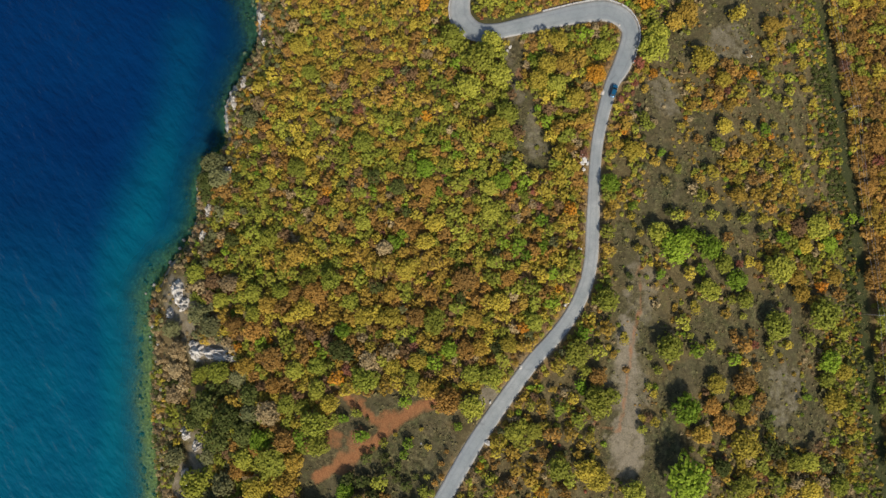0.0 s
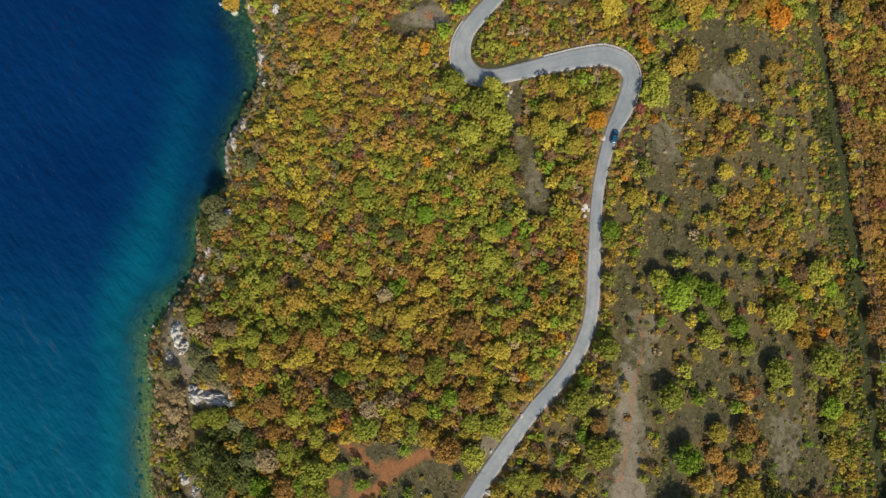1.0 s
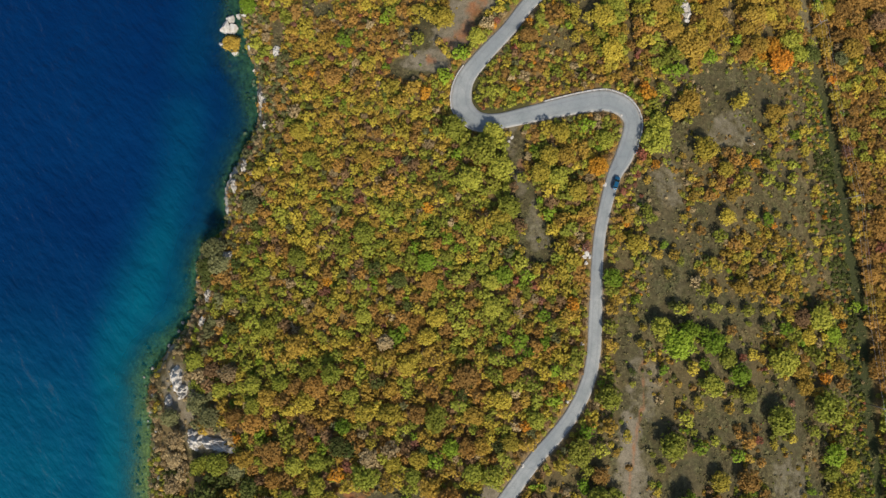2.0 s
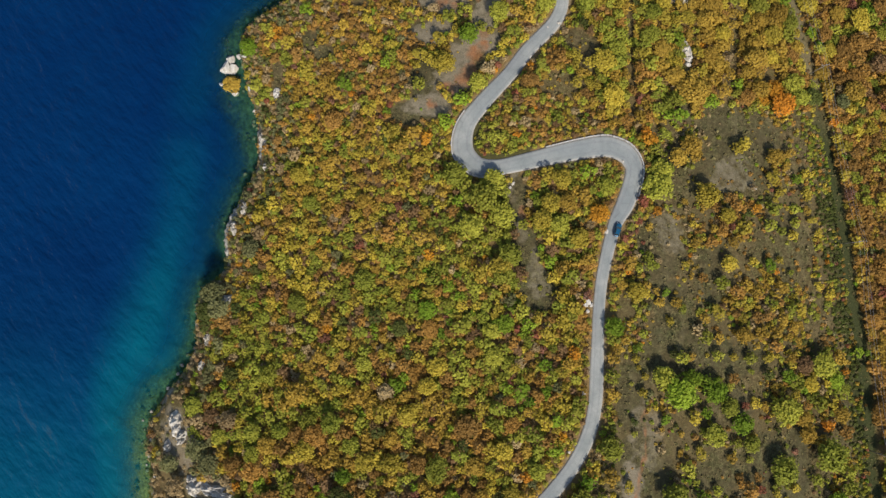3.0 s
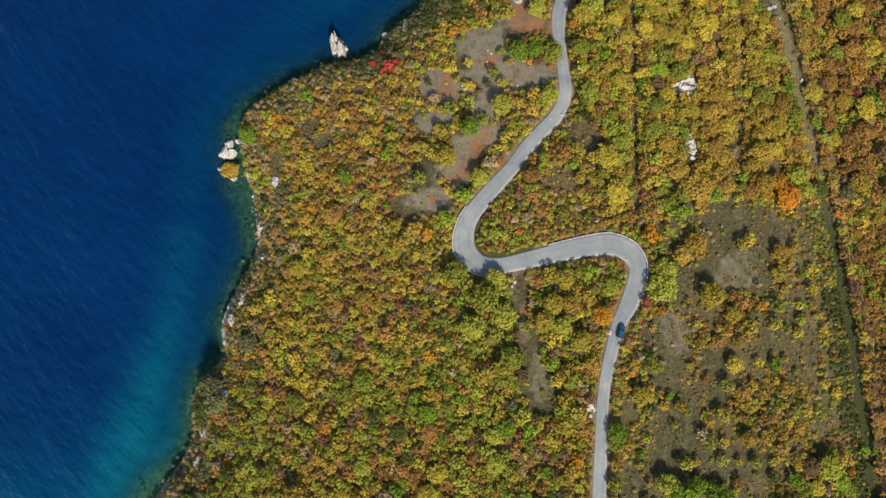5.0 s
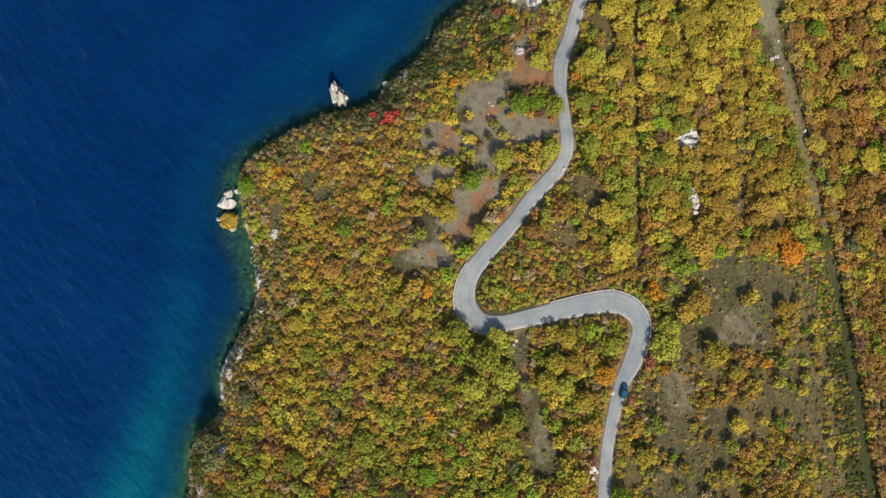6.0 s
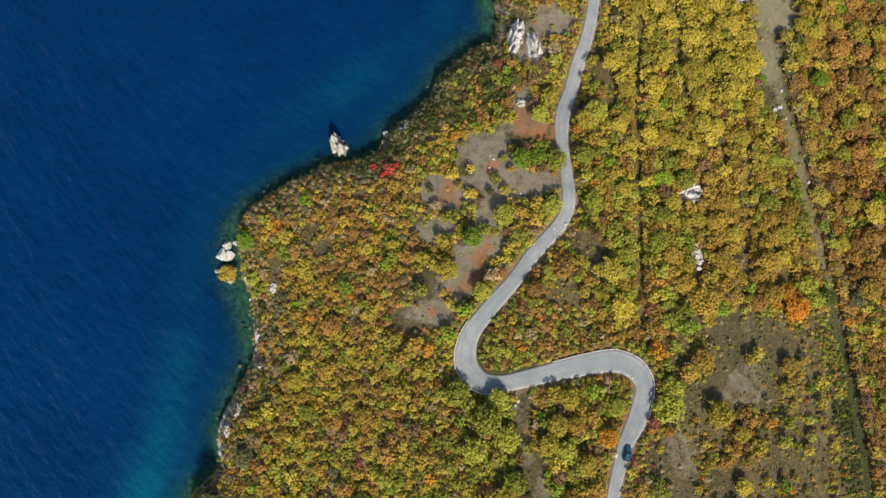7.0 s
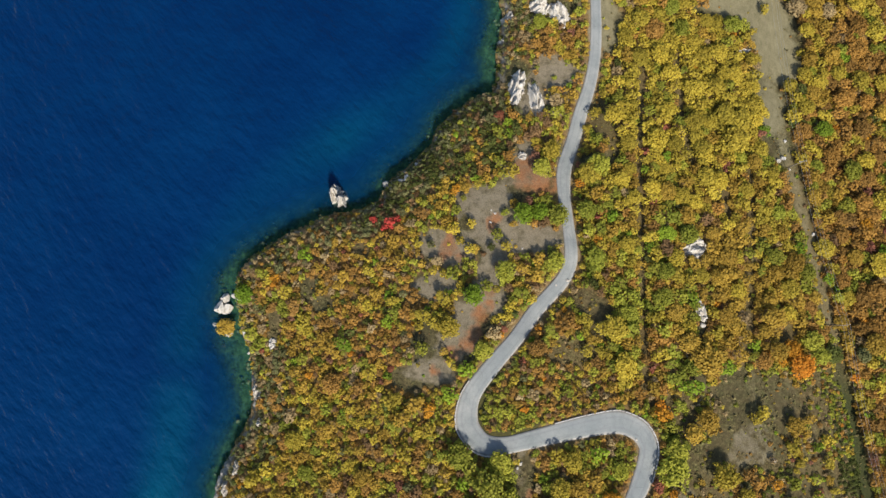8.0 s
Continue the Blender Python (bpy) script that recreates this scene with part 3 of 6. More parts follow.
def box(bm, sx, sy, sz, x=0, y=0, z=0, bevel=0.0, m=None):
    r = bmesh.ops.create_cube(bm, size=1, matrix=(m or Matrix()) @ Matrix.LocRotScale((x, y, z), None, (sx, sy, sz)))
    if bevel:
        edges = list({e for v in r["verts"] for e in v.link_edges})
        bmesh.ops.bevel(bm, geom=edges, offset=bevel, segments=2, affect="EDGES")
    return bm


def tube(bm, a, b, r0, r1, n=7):
    """A tapered rod from a to b."""
    a, b = Vector(a), Vector(b)
    q = (b - a).to_track_quat("Z", "Y").to_matrix().to_4x4()
    bmesh.ops.create_cone(bm, cap_ends=True, segments=n, radius1=r0, radius2=r1, depth=(b - a).length, matrix=Matrix.Translation((a + b) / 2) @ q)
    return bm


# ---- trees ----
def crown_shape(seed, lobes, leaves, leaf):
    """Leaf sprays (four corners each) on a dome of lobes, for a crown one metre in radius over its base."""
    rng = np.random.default_rng(seed)
    turn = rng.uniform(0, 6.28) + np.arange(lobes) * 2.4
    rr = np.sqrt((np.arange(lobes) + 0.4) / lobes) * 0.74 * rng.uniform(0.85, 1.12, lobes)
    c = np.stack([rr * np.cos(turn), rr * np.sin(turn), 0.62 * np.sqrt(np.clip(1 - rr ** 2, 0.05, 1)) * rng.uniform(0.75, 1.2, lobes)], 1)
    size = rng.uniform(0.24, 0.42, lobes) * (1.25 - 0.35 * rr) * (9 / lobes) ** 0.22 * 1.12
    pick = rng.choice(lobes, leaves, p=size ** 2 / (size ** 2).sum())
    d = rng.normal(size=(leaves, 3))
    d[:, 2] = np.where(d[:, 2] < -0.5, -d[:, 2], d[:, 2])
    d /= np.linalg.norm(d, axis=1)[:, None]
    p = c[pick] + d * (size[pick] * rng.uniform(0.72, 1.08, leaves))[:, None] * np.array([1, 1, 0.85])
    nrm = d + rng.normal(0, 0.3, (leaves, 3)) + np.array([0, 0, 0.25])
    nrm /= np.linalg.norm(nrm, axis=1)[:, None]
    u = np.cross(nrm, rng.normal(size=(leaves, 3)))
    u /= np.linalg.norm(u, axis=1)[:, None]
    v = np.cross(nrm, u)
    s = leaf * rng.uniform(0.65, 1.3, leaves)[:, None]
    bend = nrm * s * 0.35
    return np.stack([p - u * s - bend, p - v * s * 0.8 + bend * 0.3, p + u * s - bend, p + v * s * 0.8 + bend * 0.3], 1)


def dome_shape(seed, leaves, leaf):
    """Leaf sprays over one rounded, slightly uneven dome, for low crowns one metre in radius."""
    rng = np.random.default_rng(seed)
    i = np.arange(leaves) + 0.5
    up = 1 - 1.08 * i / leaves
    a = i * 2.399963 + rng.uniform(0, 6.28)
    d = np.stack([np.sqrt(1 - up ** 2) * np.cos(a), np.sqrt(1 - up ** 2) * np.sin(a), up], 1) + rng.normal(0, 0.09, (leaves, 3))
    d /= np.linalg.norm(d, axis=1)[:, None]
    bulge = 1 + 0.13 * np.sin(3 * np.arctan2(d[:, 1], d[:, 0]) + seed) + rng.uniform(-0.1, 0.1, leaves)
    p = d * bulge[:, None] * np.array([0.86, 0.86, 0.8])
    nrm = d + rng.normal(0, 0.22, (leaves, 3)) + np.array([0, 0, 0.15])
    nrm /= np.linalg.norm(nrm, axis=1)[:, None]
    u = np.cross(nrm, rng.normal(size=(leaves, 3)))
    u /= np.linalg.norm(u, axis=1)[:, None]
    v = np.cross(nrm, u)
    s = leaf * rng.uniform(0.7, 1.25, leaves)[:, None]
    bend = nrm * s * 0.3
    return np.stack([p - u * s - bend, p - v * s * 0.85 + bend * 0.3, p + u * s - bend, p + v * s * 0.85 + bend * 0.3], 1)


SPRIGS = [dome_shape(70 + i, 22, 0.34) for i in range(6)]
BUSHES = [dome_shape(10 + i, 40, 0.255) for i in range(5)] + [crown_shape(15 + i, 6, 40, 0.27) for i in range(3)]
SMALL = [crown_shape(30 + i, 9, 135, 0.16) for i in range(6)]
LARGE = [crown_shape(50 + i, 44, 950, 0.082) for i in range(5)]
LIFT = 0.28

LABELS = {
    "green": "leafy tree still in full green foliage",
    "olive": "broad tree with yellow-green turning leaves",
    "yellow": "round tree in golden yellow autumn leaves",
    "amber": "tree with amber brown autumn leaves",
    "rust": "tree with thin rust brown autumn leaves",
    "orange": "tree in vivid orange autumn leaves",
    "crimson": "small tree with dull crimson autumn leaves",
    "sage": "dense grey-green shrub above the shore",
    "scarlet": "small tree in bright scarlet autumn leaves",
    "pale": "pale grey-green tree on stony ground",
    "umber": "tree with thin dull brown withered leaves",
    "dark": "dense dark green evergreen tree",
}


def trunk_mesh(seed):
    """A trunk with four limbs for a crown one metre in radius."""
    rng = random.Random(seed)
    bm = bmesh.new()
    lean = Vector((rng.uniform(-0.08, 0.08), rng.uniform(-0.08, 0.08), 0.42))
    tube(bm, (0, 0, -0.15), lean, 0.075, 0.045, 8)
    for i in range(5):
        a = i * 1.26 + rng.uniform(-0.3, 0.3)
        tube(bm, lean * rng.uniform(0.7, 0.98), lean + Vector((0.5 * math.cos(a), 0.5 * math.sin(a), rng.uniform(0.25, 0.5))), 0.035, 0.012, 5)
    me = bpy.data.meshes.new("trunk")
    bm.to_mesh(me)
    bm.free()
    me.materials.append(BARK)
    return me


TRUNKS = [trunk_mesh(i) for i in range(4)]
CROWNS = {}


def crown_mesh(kind, size, i):
    """Crown meshes are shared between alike trees."""
    key = (kind, size, i)
    if key not in CROWNS:
        q = (LARGE if size == "large" else SMALL)[i] + np.array([0, 0, LIFT])
        me = quick_mesh("crown", q.reshape(-1, 3), np.arange(len(q) * 4).reshape(-1, 4))
        tone = np.full(len(q) * 4, (i * 0.37 + 0.2) % 1.0, np.float32)
        me.attributes.new("tone", "FLOAT", "POINT").data.foreach_set("value", tone)
        me.materials.append(SPECIES[kind])
        CROWNS[key] = me
    return CROWNS[key]


GROWN = []  # x, y, radius of all that stands


def tree(x, y, r, kind, group, rng):
    bushy = r < 2.05
    name = "bush" if bushy else "tree"
    label = LABELS[kind].replace("tree", "bush") if bushy else LABELS[kind]
    ob = thing(name, Matrix.LocRotScale((x, y, max(height(x, y), 0.0)), Euler((0, 0, rng.uniform(0, 6.28))), (r * 1.08, r * 1.08, r * rng.uniform(0.92, 1.12))), label, name, group)
    for part_name, me in (("trunk", rng.choice(TRUNKS)), ("crown", crown_mesh(kind, "large" if r > 2.7 else "small", rng.randrange(5)))):
        p = new(part_name, me)
        p.parent = ob
    GROWN.append((x, y, r * 0.9))
    return ob


FIELD_TREES = [
    (53.1, 30.7, 2.4, 'olive'), (57.1, 30.8, 2.0, 'amber'), (53.5, 25.6, 2.4, 'amber'), (52.9, 19.7, 2.5, 'olive'),
    (61.0, 27.5, 1.4, 'green'), (60.5, 24.7, 1.4, 'yellow'), (61.3, 21.9, 0.9, 'yellow'), (63.1, 19.5, 1.2, 'yellow'),
    (62.1, 14.7, 1.5, 'yellow'), (52.5, 14.7, 1.8, 'amber'), (59.0, 17.3, 0.7, 'olive'), (68.1, 19.3, 3.7, 'olive'),
    (72.8, 15.0, 5.0, 'green'), (77.2, 18.7, 3.0, 'green'), (73.0, 11.6, 2.4, 'green'), (84.2, 14.6, 3.9, 'green'),
    (81.7, 8.7, 2.0, 'green'), (81.5, 17.9, 2.2, 'green'), (72.2, 26.0, 1.5, 'dark'), (74.3, 24.9, 2.2, 'olive'),
    (77.8, 25.0, 1.4, 'amber'), (86.1, 25.1, 1.9, 'olive'), (82.1, 30.7, 2.4, 'olive'), (80.2, 32.8, 2.1, 'pale'),
]
FIELD_EAST = [
    (86.9, 30.3, 1.7, 'amber'), (91.7, 24.7, 1.4, 'yellow'), (97.0, 24.3, 2.1, 'olive'), (103.2, 23.9, 1.6, 'yellow'),
    (95.1, 31.2, 2.8, 'amber'), (101.2, 31.4, 2.4, 'amber'), (106.3, 31.9, 2.1, 'amber'), (97.4, 20.0, 1.0, 'olive'),
    (106.1, 27.7, 2.1, 'rust'), (91.2, 18.2, 1.9, 'rust'), (90.1, 15.8, 1.4, 'olive'), (88.5, 10.4, 3.2, 'olive'),
    (94.5, 9.9, 1.4, 'crimson'), (97.7, 10.8, 1.9, 'yellow'), (100.7, 9.5, 1.6, 'amber'), (106.7, 8.6, 4.6, 'olive'),
    (113.2, 6.0, 2.8, 'amber'), (104.1, 9.9, 2.3, 'olive'), (109.3, 18.3, 2.3, 'green'), (112.0, 16.2, 2.6, 'olive'),
    (117.2, 15.5, 2.8, 'yellow'), (121.5, 21.5, 4.4, 'olive'), (126.6, 16.3, 3.0, 'green'), (119.8, 9.5, 2.7, 'olive'),
]
FIELD_THICKET = [
    (128.9, 23.4, 2.5, 'amber'), (131.8, 19.0, 1.3, 'orange'), (123.0, 2.8, 2.1, 'orange'),
    (114.7, 0.8, 3.0, 'amber'), (127.8, 6.0, 2.8, 'amber'), (129.6, 0.2, 2.5, 'rust'), (121.6, -5.4, 5.4, 'olive'),
    (129.3, -12.1, 2.5, 'olive'), (119.8, -1.9, 2.5, 'amber'), (104.9, -8.5, 4.6, 'olive'), (68.7, 7.1, 1.7, 'green'),
    (77.7, 7.4, 2.2, 'yellow'), (83.5, 2.0, 3.5, 'olive'), (92.6, 5.3, 3.6, 'green'), (95.4, -0.7, 2.9, 'olive'),
    (91.0, -1.0, 1.7, 'olive'), (78.7, -3.1, 2.0, 'yellow'), (74.8, -7.3, 2.5, 'olive'), (72.7, -3.6, 0.8, 'amber'),
    (88.8, -4.9, 1.7, 'amber'), (95.1, -5.9, 1.2, 'olive'), (51.4, -0.3, 3.8, 'olive'), (51.4, -8.5, 2.5, 'amber'),
    (56.6, -11.9, 1.8, 'yellow'),
]
FIELD_EDGE_TREES = [
    (59.2, 2.9, 1.0, 'olive'), (59.2, 6.4, 1.3, 'dark'), (69.8, -14.4, 4.3, 'olive'), (78.8, -15.3, 2.5, 'green'),
    (83.8, -13.9, 1.7, 'olive'), (97.3, -11.0, 1.4, 'rust'), (91.6, -12.6, 1.4, 'rust'), (136.8, 24.9, 1.8, 'green'),
    (140.1, 24.6, 1.1, 'green'), (90.6, -18.6, 2.2, 'green'), (94.4, -14.5, 2.4, 'rust'),
    (98.1, -14.6, 1.4, 'crimson'), (94.3, -19.7, 1.7, 'amber'), (103.3, -16.2, 1.5, 'yellow'),
    (106.9, -18.1, 1.0, 'yellow'), (123.7, -20.1, 3.7, 'green'), (129.2, -16.7, 2.5, 'olive'),
    (124.8, -17.3, 1.2, 'orange'), (129.0, -23.9, 3.0, 'yellow'), (123.0, -25.7, 2.8, 'olive'),
    (124.6, -32.1, 3.8, 'yellow'), (131.9, -33.7, 2.5, 'olive'), (112.9, -32.0, 1.0, 'yellow'),
    (115.8, -31.1, 1.4, 'green'),
]
FIELD_SOUTH = [
    (84.2, -25.3, 3.2, 'yellow'), (93.1, -25.6, 3.7, 'rust'), (98.4, -31.2, 2.5, 'rust'), (83.0, -32.0, 2.8, 'rust'),
    (92.4, -32.3, 2.8, 'olive'), (86.4, -37.2, 3.5, 'rust'), (95.3, -36.2, 2.2, 'rust'), (79.0, -39.8, 3.1, 'amber'),
    (73.9, -32.6, 4.6, 'green'), (65.4, -28.0, 1.3, 'yellow'), (61.5, -34.9, 1.2, 'yellow'),
    (65.1, -36.1, 1.6, 'yellow'), (61.5, -38.1, 1.5, 'olive'), (92.0, -43.2, 4.6, 'yellow'),
    (85.5, -49.8, 2.8, 'dark'), (100.5, -44.2, 2.7, 'dark'), (101.1, -37.6, 1.7, 'dark'),
    (103.3, -36.4, 1.0, 'green'), (72.5, -51.2, 6.8, 'green'), (58.1, -55.1, 3.5, 'olive'),
    (109.1, -49.7, 2.9, 'olive'), (104.5, -46.5, 2.4, 'dark'), (114.4, -49.9, 3.4, 'olive'),
    (120.6, -51.8, 2.4, 'dark'),
]
FIELD_CORNER = [
    (92.2, -55.2, 3.5, 'olive'), (100.0, -54.3, 1.0, 'crimson'), (108.1, -58.5, 2.0, 'amber'),
    (114.2, -58.4, 3.7, 'yellow'), (103.6, -56.3, 2.5, 'olive'), (124.9, -57.9, 3.4, 'olive'),
    (133.0, -59.3, 2.1, 'green'), (130.5, -41.5, 2.1, 'amber'), (132.9, -43.3, 2.1, 'olive'),
    (124.9, -44.8, 1.4, 'green'), (128.7, -48.7, 1.9, 'amber'), (130.9, -51.6, 1.1, 'orange'),
    (131.9, -53.6, 1.6, 'yellow'), (48.6, -30.8, 4.0, 'olive'), (53.0, -28.3, 2.3, 'olive'),
    (48.4, -22.6, 2.9, 'rust'), (47.4, -51.2, 3.8, 'yellow'), (48.8, -15.3, 2.3, 'olive'),
    (53.3, -16.5, 1.3, 'amber'), (88.6, -57.4, 2.6, 'olive'), (98.3, -50.0, 2.5, 'olive'), (98.5, -21.2, 1.5, 'rust'),
    (102.3, -39.7, 1.2, 'olive'), (109.4, -40.3, 0.9, 'olive'),
]
FIELD_NORTH = [
    (113.9, -36.4, 0.7, 'green'), (120.1, -46.0, 1.2, 'olive'), (66.7, -21.1, 1.5, 'olive'),
    (64.5, -17.4, 1.0, 'olive'), (68.8, 76.4, 5.0, 'olive'), (69.6, 88.7, 2.6, 'olive'), (76.9, 86.2, 3.2, 'amber'),
    (83.1, 87.1, 2.1, 'amber'), (85.1, 74.3, 4.2, 'yellow'), (78.6, 72.4, 1.2, 'amber'), (100.4, 91.8, 2.2, 'yellow'),
    (110.7, 87.5, 3.1, 'amber'), (116.6, 89.1, 2.0, 'amber'), (109.3, 80.3, 2.2, 'yellow'),
    (111.3, 83.0, 1.5, 'yellow'), (118.2, 80.8, 1.8, 'green'), (122.6, 82.4, 2.0, 'yellow'),
    (115.1, 84.8, 1.7, 'amber'), (102.4, 77.6, 1.3, 'pale'), (102.5, 70.6, 1.8, 'orange'),
    (108.3, 70.8, 2.2, 'olive'), (112.1, 76.2, 1.5, 'yellow'), (121.8, 76.1, 2.0, 'yellow'),
    (92.2, 68.0, 2.8, 'yellow'),
]
FIELD_CLUMPS = [
    (89.2, 70.8, 1.8, 'rust'), (85.1, 71.4, 1.8, 'amber'), (96.0, 71.4, 2.0, 'rust'), (81.0, 65.2, 1.4, 'yellow'),
    (87.1, 59.7, 1.8, 'rust'), (81.6, 59.8, 1.8, 'amber'), (89.5, 60.0, 0.9, 'orange'), (90.3, 62.7, 1.8, 'rust'),
    (94.2, 64.8, 1.4, 'crimson'), (97.4, 64.5, 2.7, 'yellow'), (106.7, 65.2, 2.2, 'olive'),
    (111.1, 63.5, 1.6, 'olive'), (114.9, 62.2, 1.8, 'yellow'), (116.6, 66.2, 1.8, 'olive'),
    (123.8, 67.3, 1.5, 'yellow'), (125.5, 63.2, 1.5, 'yellow'), (121.8, 70.4, 1.5, 'amber'),
    (91.7, 53.0, 2.8, 'yellow'), (88.7, 46.9, 2.4, 'olive'), (100.2, 53.7, 1.6, 'yellow'),
    (105.8, 52.3, 2.1, 'green'), (105.8, 55.6, 1.1, 'rust'), (110.0, 54.2, 1.4, 'yellow'),
    (108.4, 50.7, 1.1, 'orange'),
]
FIELD_SCATTER = [
    (113.7, 50.3, 1.1, 'olive'), (77.4, 52.9, 1.2, 'yellow'), (82.7, 48.6, 1.7, 'rust'), (97.8, 46.3, 1.9, 'amber'),
    (100.5, 44.3, 2.3, 'amber'), (94.2, 44.4, 2.3, 'rust'), (73.8, 41.3, 1.9, 'amber'), (70.9, 44.2, 1.4, 'green'),
    (68.6, 41.3, 1.7, 'amber'), (71.6, 35.4, 1.4, 'yellow'), (75.7, 39.1, 1.4, 'olive'), (86.6, 37.9, 2.4, 'yellow'),
    (82.7, 36.2, 1.7, 'amber'), (106.1, 47.8, 1.3, 'yellow'), (123.8, 46.0, 1.6, 'yellow'),
    (128.1, 43.3, 1.8, 'yellow'), (128.4, 53.8, 0.9, 'orange'), (59.9, 53.4, 2.4, 'amber'),
    (61.2, 44.5, 3.1, 'yellow'), (66.3, 52.5, 2.1, 'olive'), (64.6, 72.1, 1.9, 'crimson'),
    (69.1, 69.1, 1.7, 'orange'), (63.2, 66.0, 1.4, 'crimson'), (66.5, 64.4, 1.4, 'amber'),
]
FIELD_BUSHES = [
    (59.2, 50.9, 1.4, 'orange'), (59.2, 55.5, 1.7, 'crimson'),
]
CAPE_TREES = [
    (37.9, 174.2, 3.3, 'yellow'), (34.3, 168.3, 3.3, 'olive'), (33.0, 177.8, 1.5, 'yellow'),
    (24.5, 167.6, 2.7, 'yellow'), (22.5, 153.5, 1.4, 'olive'), (25.2, 156.2, 1.8, 'amber'),
    (27.9, 152.7, 3.5, 'green'), (33.0, 153.3, 3.0, 'green'), (38.7, 152.2, 3.7, 'olive'),
    (25.0, 149.7, 1.4, 'amber'), (19.5, 146.2, 2.1, 'olive'), (17.7, 142.4, 1.4, 'dark'),
    (11.7, 150.0, 1.6, 'yellow'), (5.7, 148.2, 2.3, 'yellow'), (8.0, 144.3, 1.6, 'yellow'),
    (11.0, 141.7, 2.0, 'yellow'), (6.9, 154.7, 1.8, 'olive'), (3.6, 151.0, 2.2, 'amber'), (12.0, 136.7, 1.6, 'olive'),
    (5.8, 134.2, 2.5, 'olive'), (2.7, 133.7, 1.4, 'yellow'), (21.6, 134.2, 3.6, 'olive'), (11.7, 127.4, 3.5, 'green'),
    (15.8, 130.1, 2.1, 'olive'),
]
LAYBY_TREES = [
    (2.6, 125.7, 2.6, 'yellow'), (4.9, 127.7, 1.2, 'green'), (-3.4, 120.5, 2.6, 'yellow'),
    (0.0, 118.5, 2.4, 'yellow'), (4.4, 117.2, 3.6, 'yellow'), (-5.2, 117.7, 1.7, 'yellow'),
    (-14.8, 118.7, 2.1, 'green'), (-4.2, 111.0, 2.4, 'olive'), (32.3, 138.4, 2.3, 'amber'),
    (37.1, 137.6, 3.3, 'olive'), (31.1, 133.4, 2.4, 'amber'), (26.7, 127.5, 2.4, 'olive'),
    (29.6, 125.8, 1.7, 'yellow'), (23.3, 123.9, 2.1, 'yellow'), (22.0, 120.4, 1.7, 'yellow'),
    (17.9, 115.4, 2.4, 'pale'), (14.3, 110.4, 3.0, 'olive'), (-1.3, 143.4, 1.4, 'sage'),
    (-14.7, 150.2, 2.2, 'scarlet'), (-12.4, 152.0, 1.5, 'scarlet'), (-16.6, 149.0, 1.3, 'scarlet'),
    (-20.9, 152.3, 1.1, 'scarlet'), (46.7, 163.6, 1.8, 'orange'), (52.2, 169.1, 4.0, 'olive'),
]
LAYBY_BUSHES = [
    (56.4, 194.6, 1.7, 'yellow'), (72.3, 178.0, 3.9, 'yellow'), (112.3, 190.7, 2.1, 'yellow'),
    (117.7, 170.0, 1.5, 'olive'), (124.1, 200.9, 2.8, 'yellow'), (126.3, 196.5, 2.6, 'yellow'),
    (125.3, 189.7, 2.5, 'yellow'), (129.1, 204.9, 2.8, 'yellow'), (89.2, 205.8, 1.0, 'orange'),
    (114.9, 105.5, 4.4, 'orange'), (112.3, 110.2, 3.2, 'orange'), (108.7, 106.7, 1.8, 'orange'),
    (80.0, 146.4, 3.4, 'olive'), (65.6, 104.7, 1.0, 'crimson'), (9.2, 104.8, 2.7, 'green'),
    (13.4, 111.8, 1.4, 'green'), (-1.6, 92.7, 2.2, 'orange'), (3.4, 94.0, 1.5, 'yellow'),
]
ROAD_TREES = [
    (53.9, 33.9, 3.3, 'green'), (42.9, 12.1, 2.7, 'olive'),
]
WOOD_TREES = [
    (18.9, 78.5, 3.8, 'olive'), (15.3, 73.0, 5.0, 'olive'), (21.2, 67.9, 4.2, 'olive'), (11.8, 64.5, 4.2, 'olive'), (23.6, 55.5, 3.8, 'olive'),
    (21.0, 49.6, 3.5, 'olive'), (6.8, 80.8, 4.2, 'olive'), (-21.0, 48.3, 3.5, 'olive'),
]
WOOD_EDGE_TREES = [
    (-33.7, -43.1, 3.8, 'olive'), (-40.9, -48.8, 3.1, 'amber'), (-55.3, -9.8, 3.5, 'rust'),
    (-52.7, -14.2, 2.3, 'green'), (-63.9, -41.7, 1.7, 'orange'), (-66.4, -23.1, 3.8, 'olive'),
    (-59.8, -24.7, 3.1, 'sage'), (-70.8, -33.6, 4.6, 'dark'), (-62.9, -36.6, 4.6, 'dark'),
    (-57.2, -41.4, 4.2, 'dark'), (-65.8, -43.7, 4.2, 'dark'), (-55.8, -29.6, 3.5, 'dark'),
    (-74.2, -38.5, 3.5, 'dark'), (-57.2, -49.1, 3.5, 'olive'), (-44.2, -55.4, 3.8, 'amber'),
    (-52.0, 73.5, 2.5, 'yellow'), (-56.0, 70.9, 2.5, 'yellow'), (-71.6, 43.9, 4.2, 'sage'),
    (-69.2, 39.0, 3.8, 'sage'), (-73.4, 38.3, 3.5, 'dark'), (-73.8, 33.8, 2.3, 'dark'), (-60.6, -15.4, 1.7, 'orange'),
    (-22.5, 42.3, 2.5, 'yellow'), (-8.9, 80.8, 2.7, 'yellow'),
]
